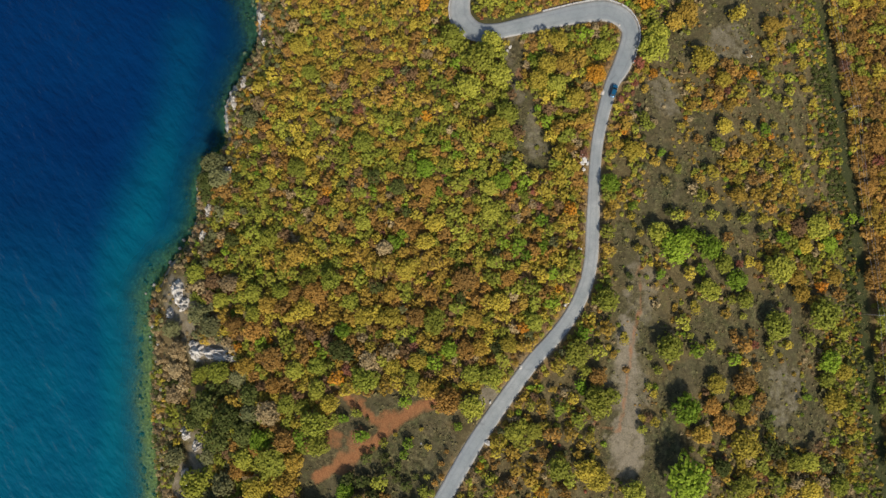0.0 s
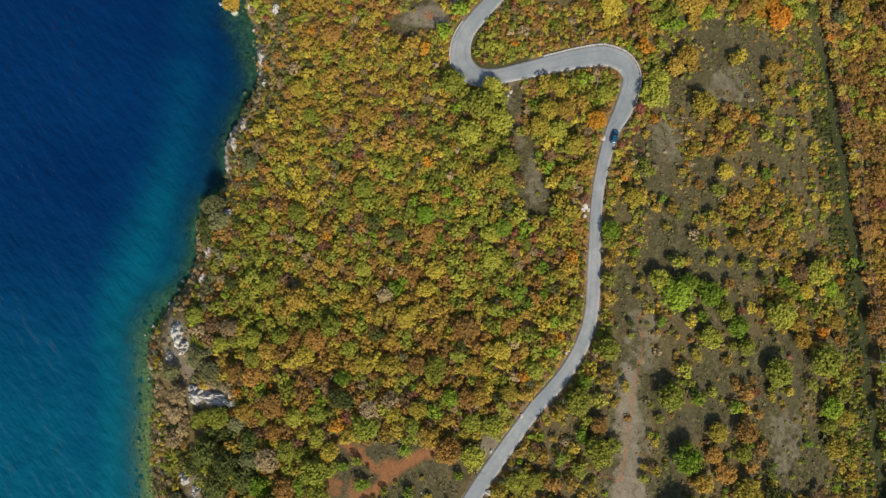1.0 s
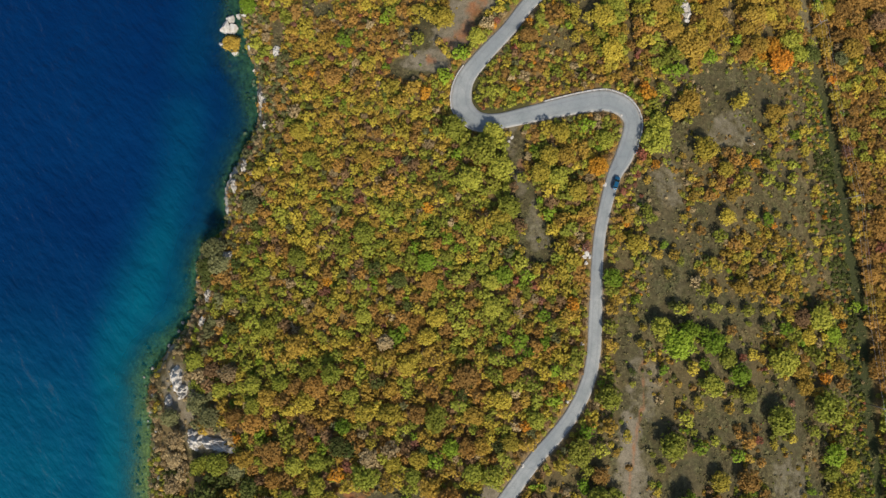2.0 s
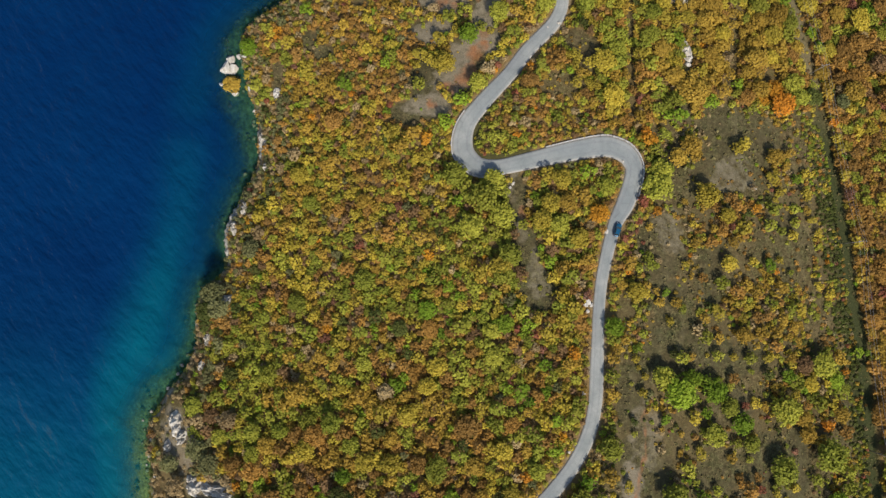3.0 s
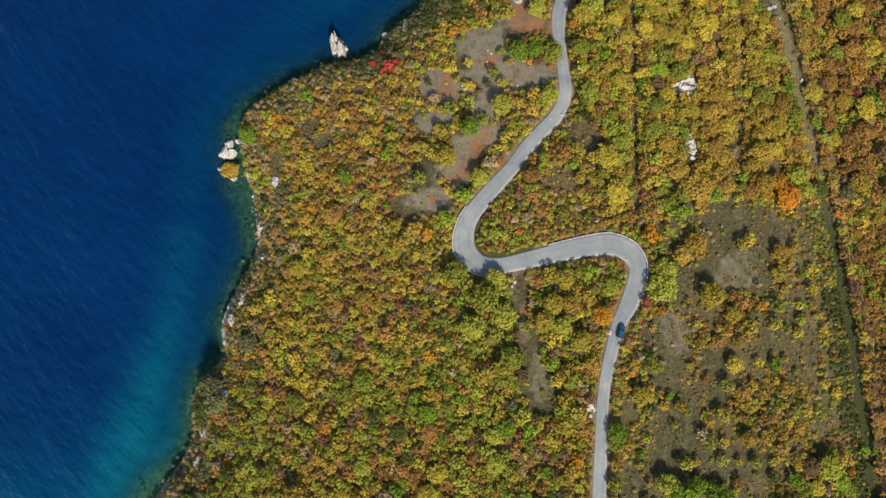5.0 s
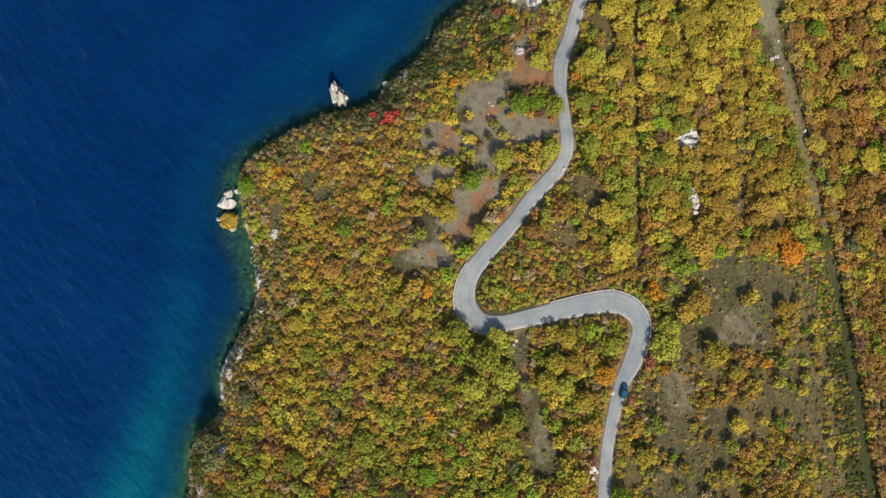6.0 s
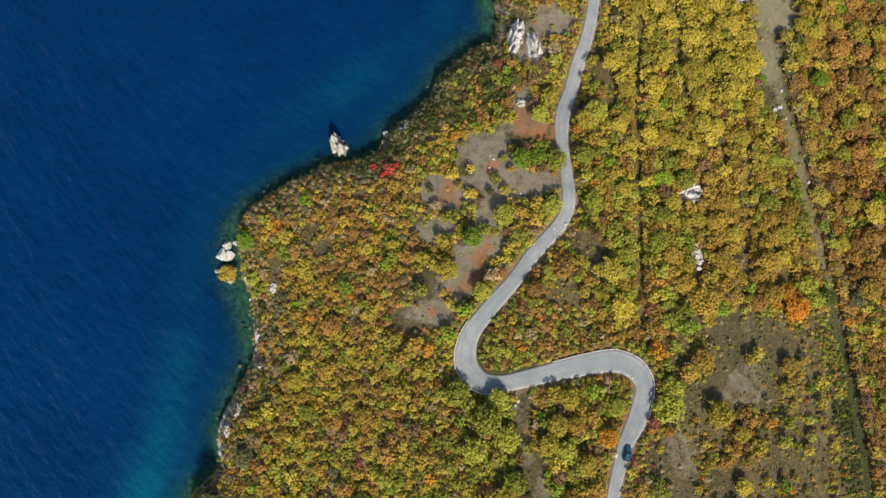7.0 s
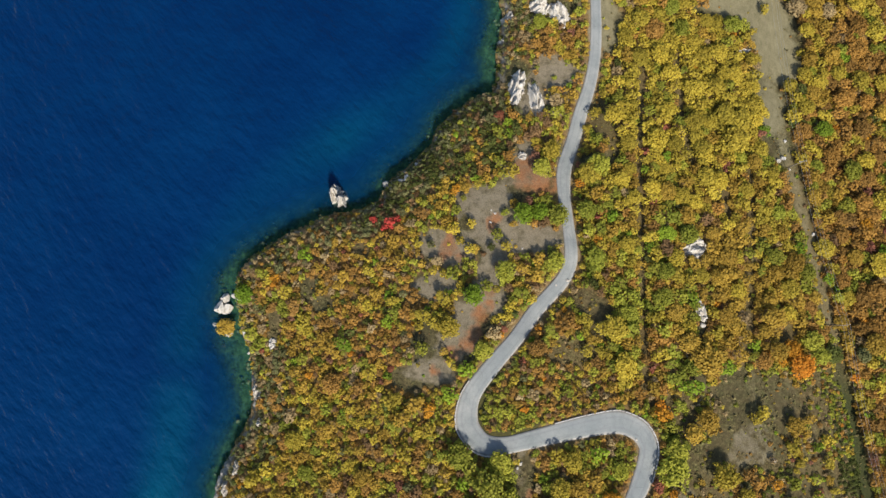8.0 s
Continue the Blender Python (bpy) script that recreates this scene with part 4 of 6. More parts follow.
CLEARING_BUSHES = [
    (-7.4, -30.1, 2.0, 'green'), (-22.2, -33.5, 1.7, 'olive'), (-26.3, -35.3, 1.7, 'green'),
    (-20.7, -40.1, 2.3, 'green'), (-6.7, -41.8, 1.8, 'green'), (-7.9, -45.2, 1.5, 'green'),
    (-13.7, -46.5, 1.7, 'dark'), (-14.0, -42.1, 1.5, 'olive'), (-0.8, -43.0, 1.1, 'yellow'),
    (-2.9, -38.0, 0.7, 'yellow'), (2.0, -32.7, 0.8, 'yellow'), (7.7, -36.8, 1.5, 'green'), (0.4, -31.5, 0.7, 'dark'),
    (11.8, -30.8, 4.0, 'olive'), (-19.0, -46.7, 1.8, 'dark'), (-25.0, -52.9, 2.3, 'dark'),
    (-25.2, -56.3, 3.0, 'green'), (-20.3, -53.0, 2.3, 'dark'), (-14.9, -53.1, 2.6, 'olive'),
    (-12.0, -50.2, 1.6, 'dark'),
]
CLEARING_SCRUB = [
    (-16.9, -57.5, 2.5, 'dark'), (-10.0, -52.1, 1.5, 'dark'), (-7.1, -54.3, 1.8, 'dark'), (-2.1, -55.1, 1.9, 'olive'),
    (-4.6, -51.6, 1.1, 'dark'), (-9.6, -48.6, 1.3, 'dark'), (2.8, -47.2, 1.0, 'rust'), (4.4, -44.0, 0.8, 'rust'),
    (-1.2, -51.4, 1.0, 'olive'), (1.1, -52.7, 1.0, 'rust'), (-10.4, -39.8, 0.7, 'yellow'),
    (-5.4, -40.5, 0.5, 'yellow'), (-17.1, -44.1, 0.8, 'dark'), (-18.8, -35.5, 0.7, 'dark'),
]
HAIRPIN_TREES = [
    (50.5, 68.0, 3.3, 'orange'), (47.7, 81.0, 2.7, 'green'), (53.6, 76.4, 2.9, 'olive'), (53.8, 81.1, 1.7, 'olive'),
    (35.5, 80.1, 2.7, 'yellow'), (39.7, 78.9, 3.1, 'yellow'), (41.1, 71.6, 3.1, 'amber'), (35.9, 71.5, 3.5, 'yellow'),
    (33.2, 66.1, 3.5, 'yellow'), (38.2, 64.3, 3.5, 'olive'), (44.1, 60.8, 3.5, 'yellow'), (40.8, 60.1, 2.7, 'olive'),
    (35.7, 61.0, 2.7, 'yellow'), (46.5, 73.6, 2.7, 'amber'), (48.0, 61.3, 1.9, 'rust'), (38.9, 51.4, 2.7, 'amber'),
    (36.4, 48.9, 2.3, 'yellow'), (41.4, 48.8, 2.7, 'olive'), (38.7, 43.5, 2.7, 'yellow'), (41.9, 40.0, 2.7, 'yellow'),
    (31.2, 74.1, 1.5, 'green'), (46.8, 54.1, 2.3, 'amber'), (46.5, 43.6, 1.7, 'crimson'),
]
POINT_TREES = [
    (-62.0, 127.1, 3.3, 'green'), (-69.6, 116.4, 3.3, 'amber'), (-19.9, 151.7, 1.2, 'scarlet'),
    (-51.6, 132.6, 1.7, 'orange'), (-43.0, 82.5, 3.3, 'yellow'), (-4.9, 86.5, 1.7, 'yellow'),
    (4.2, 97.5, 2.7, 'green'),
]
NORTH_TREES = [
    (116.8, 228.9, 1.9, 'yellow'), (49.3, 166.2, 3.8, 'yellow'), (47.9, 154.2, 3.5, 'olive'),
    (78.1, 105.6, 3.1, 'olive'), (71.1, 102.3, 2.3, 'olive'), (67.5, 91.8, 2.7, 'orange'), (68.4, 99.0, 1.9, 'rust'),
    (81.1, 90.1, 3.5, 'amber'), (70.2, 81.2, 4.2, 'olive'), (108.8, 219.0, 2.3, 'yellow'),
    (79.4, 159.3, 3.1, 'yellow'), (97.6, 90.2, 2.3, 'yellow'), (88.7, 173.1, 3.1, 'yellow'),
]
rng = random.Random(5)
CAPE_HEDGE = [
    (-0.9, 158.8, 1.7, 'amber'), (2.7, 160.3, 1.7, 'amber'), (6.4, 161.5, 1.8, 'orange'), (10.0, 162.1, 1.7, 'amber'),
    (13.7, 163.3, 1.7, 'yellow'), (16.8, 165.2, 1.7, 'amber'), (20.2, 167.1, 1.7, 'amber'), (-3.7, 157.0, 1.5, 'olive'),
    (0.9, 155.9, 1.5, 'amber'), (5.5, 157.7, 1.5, 'yellow'), (9.1, 158.7, 1.1, 'olive'),
]
PLANTED = [(rows, "trees in the old field") for rows in (FIELD_TREES, FIELD_EAST, FIELD_THICKET, FIELD_EDGE_TREES, FIELD_SOUTH, FIELD_CORNER, FIELD_NORTH, FIELD_CLUMPS, FIELD_SCATTER, FIELD_BUSHES)]
PLANTED += [(rows, "trees round the lay-by") for rows in (CAPE_HEDGE, CAPE_TREES, LAYBY_TREES, LAYBY_BUSHES)]
PLANTED += [(ROAD_TREES, "trees along the road"), (WOOD_TREES, "tall trees in the wood"), (WOOD_EDGE_TREES, "trees above the shore"), (CLEARING_BUSHES, "bushes in the red clearing"),
            (CLEARING_SCRUB, "bushes in the red clearing"), (HAIRPIN_TREES, "trees inside the bend"), (POINT_TREES, "trees on the point"), (NORTH_TREES, "trees on the terraces")]
for rows, group in PLANTED:
    for x, y, r, kind in rows:
        tree(x, y, r, kind, group, rng)


# ---- rocks ----
def rock_mesh(name, seed, material, detail=3, craggy=False):
    """A broken lump one metre across: cut by planes, then roughened."""
    g = random.Random(seed)
    bm = bmesh.new()
    bmesh.ops.create_icosphere(bm, subdivisions=detail, radius=1.0)
    cuts = [(Vector((g.gauss(0, 1), g.gauss(0, 1), g.gauss(0.2, 0.8))).normalized(), g.uniform(0.45, 0.85)) for _ in range(18 if craggy else 11)]
    shift = Vector((g.uniform(-9, 9), g.uniform(-9, 9), g.uniform(-9, 9)))
    for v in bm.verts:
        p = v.co.copy()
        for n, far in cuts:
            k = p.dot(n) - far
            if k > 0:
                p -= n * k * 0.9
        if craggy:
            p *= 1 + 0.12 * noise.noise(p * 1.4 + shift) - 0.22 * abs(noise.noise(Vector((p.x * 6, p.y * 2.2, p.z)) + shift)) - 0.2 * abs(noise.noise(p * 9 + shift))
        p *= 1 + 0.16 * noise.noise(p * 1.7 + shift) + 0.09 * noise.noise(p * 4.5 + shift)
        v.co = p
    me = bpy.data.meshes.new(name)
    bm.to_mesh(me)
    bm.free()
    me.materials.append(material)
    return me


BOULDER_MESHES = [rock_mesh("boulder", 80 + i, LIMESTONE) for i in range(5)]
STONE_MESHES = [rock_mesh("stone", 90 + i, LIMESTONE, 2) for i in range(4)]
WET_MESHES = [rock_mesh("stone", 95 + i, WET_STONE, 2) for i in range(4)]


def rock(name, me, x, y, sx, sy, sz, sink, label, group, g):
    ob = new(name, me)
    z = max(height(x, y), -0.6)
    ob.matrix_basis = Matrix.LocRotScale((x, y, z + sz * (0.62 - sink)), Euler((g.uniform(-0.3, 0.3), g.uniform(-0.3, 0.3), g.uniform(0, 6.28))), (sx, sy, sz))
    if sx > 0.8:
        GROWN.append((x, y, max(sx, sy) * 0.75))
    return tagged(ob, label, "rock", group)


def outcrop(x, y, half_x, half_y, turn, tall, seed, name, label, category, group, base=None, power=0.75):
    """A bare rock face rising from the slope: one skin with a ragged rim, upright cracks and ledges."""
    n = 42
    u, v = np.meshgrid(np.linspace(-1.15, 1.15, n), np.linspace(-1.15, 1.15, n))
    u, v = u.ravel(), v.ravel()
    a = radians(turn)
    px = x + half_x * u * math.cos(a) - half_y * v * math.sin(a)
    py = y + half_x * u * math.sin(a) + half_y * v * math.cos(a)
    q = np.hypot(u, v) + 0.22 * ripple(px, py, 1.4, seed) + 0.16 * ripple(px, py, 0.5, seed + 3)
    g = np.random.default_rng(int(seed * 10) + 5)
    z = np.zeros(px.shape)
    for _ in range(22):
        w, rad = g.uniform(0, 6.28), math.sqrt(g.uniform(0, 0.8))
        cx, cy = rad * math.cos(w), rad * math.sin(w)
        lean, top = g.uniform(0, 3.14), g.uniform(0.45, 1.05) * (1 - 0.45 * rad)
        e = (u - cx) * math.cos(lean) + (v - cy) * math.sin(lean)
        f = (v - cy) * math.cos(lean) - (u - cx) * math.sin(lean)
        z = np.maximum(z, top - g.uniform(0.7, 1.2) * np.abs(e) - g.uniform(1.4, 3.2) * np.abs(f))
    crack = np.abs(ripple(px * 2.4, py * 0.7, 0.9, seed + 5)) * 0.09 + np.abs(ripple(px * 3.0, py * 1.4, 0.5, seed + 8)) * 0.06
    z = tall * np.clip(z, 0, 1) ** power - crack * min(tall, 4)
    foot = ground(px, py) if base is None else np.full(px.shape, base)
    z = np.where(q < 1, foot + 0.12 + np.maximum(z, 0), foot - 0.5 - 1.5 * np.clip(q - 1, 0, 0.6))
    i = (np.arange(n - 1)[:, None] * n + np.arange(n - 1)[None]).ravel()
    quads = np.stack([i, i + 1, i + n + 1, i + n], 1)
    quads = quads[(q[quads] < 1.22).any(1)]
    used = np.unique(quads)
    back = np.zeros(n * n, int)
    back[used] = np.arange(len(used))
    me = quick_mesh(name, np.stack([px, py, z], 1)[used], back[quads])
    me.materials.append(LIMESTONE)
    GROWN.append((x, y, min(half_x, half_y) * 1.05))
    for k in (-0.6, 0.6):
        w = half_y if half_y > half_x else half_x
        b = a + (math.pi / 2 if half_y > half_x else 0)
        GROWN.append((x + k * w * math.cos(b), y + k * w * math.sin(b), min(half_x, half_y) * 0.85))
    return tagged(new(name, me), label, category, group)


CRAGS = [
    (-83.2, 2.1, 2.0, 4.1, 10, 3), (-80.9, -2.4, 1.5, 2.2, -20, 3), (-85.6, -5.3, 1.2, 2.0, 0, 2.5),
    (-76.0, -16.7, 2.6, 3.4, 25, 3), (-68.7, -18.0, 5.1, 1.9, -12, 2.2), (-63.9, -18.9, 2.2, 1.2, -15, 2),
    (-79.0, -43.4, 1.5, 2.2, 10, 3.5), (-75.0, -47.2, 1.5, 2.0, -20, 2.5), (-78.8, -57.2, 1.4, 3.4, 5, 3.5),
    (-67.6, 42.1, 1.5, 1.5, 0, 3),
]
CRAGS_NORTH = [
    (27.9, 198.2, 2.6, 6.5, -8, 4.5), (33.9, 193.0, 2.2, 7.1, 10, 3.5), (36.1, 227.6, 3.4, 2.9, -25, 3.5),
    (42.7, 223.9, 3.2, 5.1, 30, 3.5), (25.4, 226.1, 2.0, 2.0, 0, 3), (28.6, 173.0, 1.5, 1.4, 10, 1.6),
    (-64.6, 130.3, 1.2, 1.7, 0, 3), (82.7, 142.7, 4.3, 3.5, 20, 4.0), (83.3, 122.6, 1.7, 4.2, 12, 1.8), (108.8, 213.7, 2.2, 1.5, 10, 1.2),
    (23.2, 217.8, 1.0, 0.9, 0, 1.5),
]
CRAGS_WEST = [
    (-57.7, 95.5, 1.5, 3.4, 12, 4), (-56.0, 86.5, 0.9, 1.7, 0, 3), (-62.9, 72.7, 1.1, 2.3, -8, 4),
    (-66.4, 65.8, 0.9, 2.8, 0, 4), (-74.0, 28.8, 1.1, 2.4, -12, 3.5), (-75.5, 20.5, 0.9, 2.0, -20, 3),
    (-66.8, 41.5, 1.1, 2.2, -20, 3.5), (-65.3, 129.3, 0.8, 2.0, 10, 3.5), (-52.2, 111.4, 1.3, 2.1, -10, 1.2),
]
STACKS = [
    (-33.1, 161.2, 2.6, 4.1, 15, 12),
]
SHORE_BOULDERS = [
    (-70.7, 126.1, 1.7), (-72.1, 122.9, 2.4), (-69.8, 122.5, 1.9), (-67.3, 126.9, 1.5), (-64.6, 125.7, 1.0),
    (-62.8, 114.5, 0.9), (-35.0, 159.7, 1.2), (-31.1, 160.5, 1.2), (-16.7, 165.6, 1.4), (-11.6, 165.8, 1.0),
    (-10.0, 166.2, 0.7), (-6.5, 172.4, 0.7), (-73.8, 117.2, 1.0), (-68.9, 114.0, 1.2), (-62.4, 112.3, 0.7),
    (-9.5, 167.2, 0.9), (-62.1, 107.8, 0.7),
]
COAST_STONES = [
    (-94.8, 4.2, 0.7), (-97.6, 1.1, 0.5), (-92.0, -4.0, 0.9), (-94.0, -9.9, 0.7), (-96.1, -13.7, 0.5),
    (-80.4, 37.3, 0.7), (-79.1, 33.4, 0.7), (-80.9, 25.3, 0.7), (-81.5, 21.9, 0.7), (-90.5, -15.6, 0.7),
    (-91.5, -21.4, 0.7), (-88.6, -30.2, 0.7), (-89.4, 11.7, 0.7), (-86.2, 16.6, 0.7), (-71.0, 51.0, 0.7),
    (-87.3, -43.0, 0.7), (-87.7, -55.9, 0.7), (-84.9, 19.5, 0.7),
]
VERGE_STONES = [
    (53.0, 62.8, 0.9), (46.6, 41.6, 1.2), (45.6, 42.9, 1.0), (45.9, 40.4, 0.9), (47.6, 40.6, 0.7),
    (44.6, 14.6, 0.7), (39.7, -2.0, 0.7), (40.6, -1.3, 0.5), (26.3, -20.1, 0.7), (16.4, -41.8, 0.9),
    (52.4, 65.7, 0.5), (46.3, 38.7, 0.7), (25.0, 77.9, 0.7), (24.1, 76.6, 0.5), (17.3, -30.0, 0.5),
    (55.3, 57.3, 0.3), (53.2, 42.5, 0.3), (-2.9, -42.3, 0.3), (59.2, 84.7, 0.5),
]
FIELD_STONES = [
    (18.1, 154.4, 0.3), (19.2, 153.3, 0.5), (17.7, 150.5, 0.5), (27.6, 141.8, 0.3), (41.5, 131.7, 0.7),
    (37.7, 130.2, 0.5), (119.1, 174.5, 1.0), (121.2, 180.8, 0.7), (121.4, 170.6, 0.5), (111.2, 205.9, 0.7),
    (109.2, 205.2, 0.5), (129.5, 151.1, 0.9), (127.8, 148.1, 0.7), (107.5, 213.3, 1.0), (110.8, 213.9, 0.9),
    (83.0, 121.6, 1.2), (83.2, 118.1, 1.0), (117.2, 173.3, 0.9), (103.2, 77.3, 1.0),
]
rng = random.Random(11)
for n, (x, y, rx, ry, turn, h) in enumerate(CRAGS + CRAGS_WEST):
    outcrop(x, y, rx, ry, turn, h, n * 1.7, "limestone_crag", "pale streaked limestone crag on the shore slope", "rock", "crags above the shore")
for n, (x, y, rx, ry, turn, h) in enumerate(CRAGS_NORTH):
    outcrop(x, y, rx, ry, turn, h, 20 + n * 1.3, "limestone_crag", "pale grey limestone crag among the trees", "rock", "crags on the cape")
for x, y, rx, ry, turn, h in STACKS:
    outcrop(x, y, rx, ry, turn, h, 3.0, "rock_stack", "pale limestone stack rising from the lake", "rock", "", -0.6, 0.9)
for x, y, r in SHORE_BOULDERS:
    rock("boulder", rng.choice(BOULDER_MESHES), x, y, r * 1.15, r * 0.95, r * 0.95, 0.1, "pale limestone boulder standing in shallow water", "boulders in the water", rng)
for x, y, r in COAST_STONES:
    rock("stone", rng.choice(WET_MESHES), x, y, r * 1.2, r, r * 0.8, 0.2, "grey stone lying at the waterline", "stones at the waterline", rng)
for x, y, r in VERGE_STONES:
    rock("stone", rng.choice(STONE_MESHES), x, y, r * 1.2, r, r * 0.75, 0.1, "whitish stone on the dusty road verge", "stones along the road", rng)
for x, y, r in FIELD_STONES:
    rock("stone", rng.choice(STONE_MESHES), x, y, r * 1.2, r, r * 0.7, 0.1, "pale stone lying in dry grass", "stones in the grass", rng)


def cliff(y0, y1, tall, seed):
    """A broken limestone face along the waterline."""
    line = spline([p for p in COAST if y0 - 14 < p[1] < y1 + 14], 0.7)
    line = line[(line[:, 1] > y0) & (line[:, 1] < y1)]
    way = np.gradient(line, axis=0)
    way /= np.linalg.norm(way, axis=1)[:, None]
    into = np.stack([way[:, 1], -way[:, 0]], 1)
    n, rows = len(line), 12
    s = np.linspace(0, 1, n)
    top = tall * np.clip(np.minimum(s, 1 - s) * 6, 0.15, 1) * (0.8 + 0.35 * ripple(line[:, 0], line[:, 1], 1.3, seed))
    verts = []
    for k in range(rows):
        h = k / (rows - 1)
        z = -1.5 + (top + 1.5) * min(1.0, h * 1.25)
        back = -0.5 + 1.5 * h + 2.2 * max(0, h - 0.8) * 5 + 0.45 * ripple(line[:, 0] * 2 + 7 * h, line[:, 1] * 2, 1.0, seed) + 0.25 * ripple(line[:, 0], line[:, 1] + z * 0.3, 0.45, seed + 2)
        verts.append(np.column_stack([line + into * back[:, None], z + 0.2 * ripple(line[:, 0], line[:, 1], 0.6, k)]))
    i = (np.arange(rows - 1)[:, None] * n + np.arange(n - 1)[None]).ravel()
    me = quick_mesh("cliff", np.vstack(verts), np.stack([i, i + n, i + n + 1, i + 1], 1))
    me.materials.append(WET_STONE)
    for x, y in line[::2] + into[::2] * 1.6:
        GROWN.append((float(x), float(y), 1.0))
    return tagged(new("cliff", me), "grey limestone cliff falling straight into the lake", "cliff")


cliff(53, 77, 4.0, 1)
cliff(87, 103, 3.5, 4)


# ---- woodland and scrub ----
# where a colour prevails: x, y, reach, kind, strength
HUES = [
    (-37, 85, 26, 'amber', 1), (-36, 74, 24, 'yellow', 0.8), (15, 68, 15, 'olive', 1.6), (15, 56, 14, 'olive', 2),
    (10, 35, 12, 'green', 1), (13, 33, 14, 'olive', 1.5), (-21, 48, 12, 'olive', 1.6), (-62, 25, 14, 'olive', 3),
    (-60, 14, 15, 'olive', 2), (-62, 18, 15, 'pale', 0.5), (-66, 31, 10, 'rust', 1), (3, 17, 20, 'rust', 1.6),
    (-7, 22, 24, 'amber', 1), (-21, -2, 22, 'rust', 1.2), (-19, -5, 20, 'amber', 1), (-56, -12, 14, 'rust', 1),
    (-71, -37, 10, 'dark', 4),
]
HUES_SOUTH = [
    (-78, -24, 7, 'rust', 1.5), (-45, -33, 14, 'rust', 1), (-77, -47, 12, 'olive', 4), (-76, -29, 8, 'olive', 3),
    (-84, -15, 10, 'pale', 4), (-80, -6, 8, 'sage', 3), (-79, 5, 8, 'olive', 3), (-79, 9, 8, 'pale', 3),
    (-75, -55, 8, 'sage', 2), (148, 87, 10, 'rust', 4), (145, 69, 10, 'rust', 5), (145, 60, 10, 'amber', 1.5),
    (135, 35, 4, 'dark', 7), (135, 19, 4, 'dark', 7), (134, 54, 4, 'dark', 6), (134, 71, 4, 'dark', 6),
    (135, 1, 4, 'dark', 4), (119, 26, 3, 'dark', 1.5), (144, 52, 12, 'rust', 4), (142, 35, 10, 'rust', 6),
    (142, 26, 10, 'amber', 3), (148, 75, 10, 'amber', 2), (145, 41, 8, 'amber', 3), (144, 41, 12, 'crimson', 0.25),
    (141, 22, 10, 'amber', 1.2), (60, 59, 5, 'crimson', 1.2), (61, 51, 7, 'amber', 1), (28, -50, 10, 'rust', 1.5),
    (38, -50, 8, 'amber', 2), (93, 34, 14, 'yellow', 1), (105, 34, 10, 'amber', 2), (100, 50, 12, 'amber', 1.5),
    (95, 66, 14, 'rust', 1.5), (85, 57, 10, 'amber', 1.2), (115, 54, 10, 'rust', 1.2), (130, 35, 7, 'olive', 1.5),
    (134, -7, 8, 'olive', 1.5), (90, -19, 7, 'rust', 1),
]
HUES_NORTH = [
    (-29, 103, 15, 'rust', 1.6), (-36, 93, 15, 'amber', 1), (-22, 84, 15, 'yellow', 0.8),
    (-55, 147, 10, 'pale', 0.8), (-39, 144, 15, 'rust', 2.4), (-21, 135, 14, 'rust', 2.8),
    (-30, 127, 14, 'amber', 1.5), (-38, 135, 14, 'pale', 0.7), (-13, 144, 10, 'amber', 2),
    (-2, 142, 10, 'yellow', 2), (-9, 135, 10, 'pale', 1.5), (-27, 142, 10, 'amber', 1.5),
    (-53, 131, 8, 'amber', 1), (-58, 118, 7, 'olive', 1.5), (92, 205, 15, 'yellow', 14),
    (80, 187, 15, 'yellow', 12), (81, 214, 14, 'yellow', 12), (72, 201, 10, 'yellow', 6),
    (90, 184, 14, 'yellow', 6), (15, 182, 8, 'dark', 1), (15, 180, 8, 'rust', 1.5), (6, 191, 7, 'olive', 1),
    (36, 210, 7, 'rust', 1.2),
]
HUES_EAST = [
    (54, 142, 10, 'yellow', 3), (68, 162, 12, 'yellow', 4), (98, 163, 12, 'amber', 2.5), (72, 142, 10, 'amber', 2),
    (55, 121, 8, 'olive', 1.5), (54, 158, 10, 'yellow', 2), (87, 153, 15, 'amber', 3),
    (80, 131, 12, 'yellow', 2.5), (90, 131, 8, 'amber', 1.8), (113, 141, 10, 'yellow', 3),
    (144, 211, 14, 'yellow', 1), (144, 207, 15, 'rust', 2.5), (145, 219, 15, 'amber', 1.5),
    (141, 191, 14, 'rust', 2), (54, 167, 10, 'yellow', 2.5), (140, 161, 14, 'amber', 1.5),
    (142, 171, 15, 'rust', 0.8), (131, 123, 10, 'rust', 1), (32, 99, 10, 'rust', 1.4), (22, 94, 10, 'olive', 1),
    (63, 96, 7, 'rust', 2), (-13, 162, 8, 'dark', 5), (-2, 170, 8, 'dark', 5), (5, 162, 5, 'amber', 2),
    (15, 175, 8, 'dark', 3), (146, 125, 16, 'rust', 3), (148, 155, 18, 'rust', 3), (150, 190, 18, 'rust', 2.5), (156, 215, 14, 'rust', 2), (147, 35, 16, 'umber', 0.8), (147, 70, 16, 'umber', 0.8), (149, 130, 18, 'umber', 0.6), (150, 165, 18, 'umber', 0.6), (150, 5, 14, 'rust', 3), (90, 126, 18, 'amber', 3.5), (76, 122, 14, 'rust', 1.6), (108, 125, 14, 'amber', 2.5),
]
COMMON = {"yellow": 0.27, "olive": 0.42, "amber": 0.22, "rust": 0.19, "green": 0.055, "crimson": 0.018, "scarlet": 0.0, "sage": 0.02, "pale": 0.06, "orange": 0.008, "umber": 0.12, "dark": 0.03}


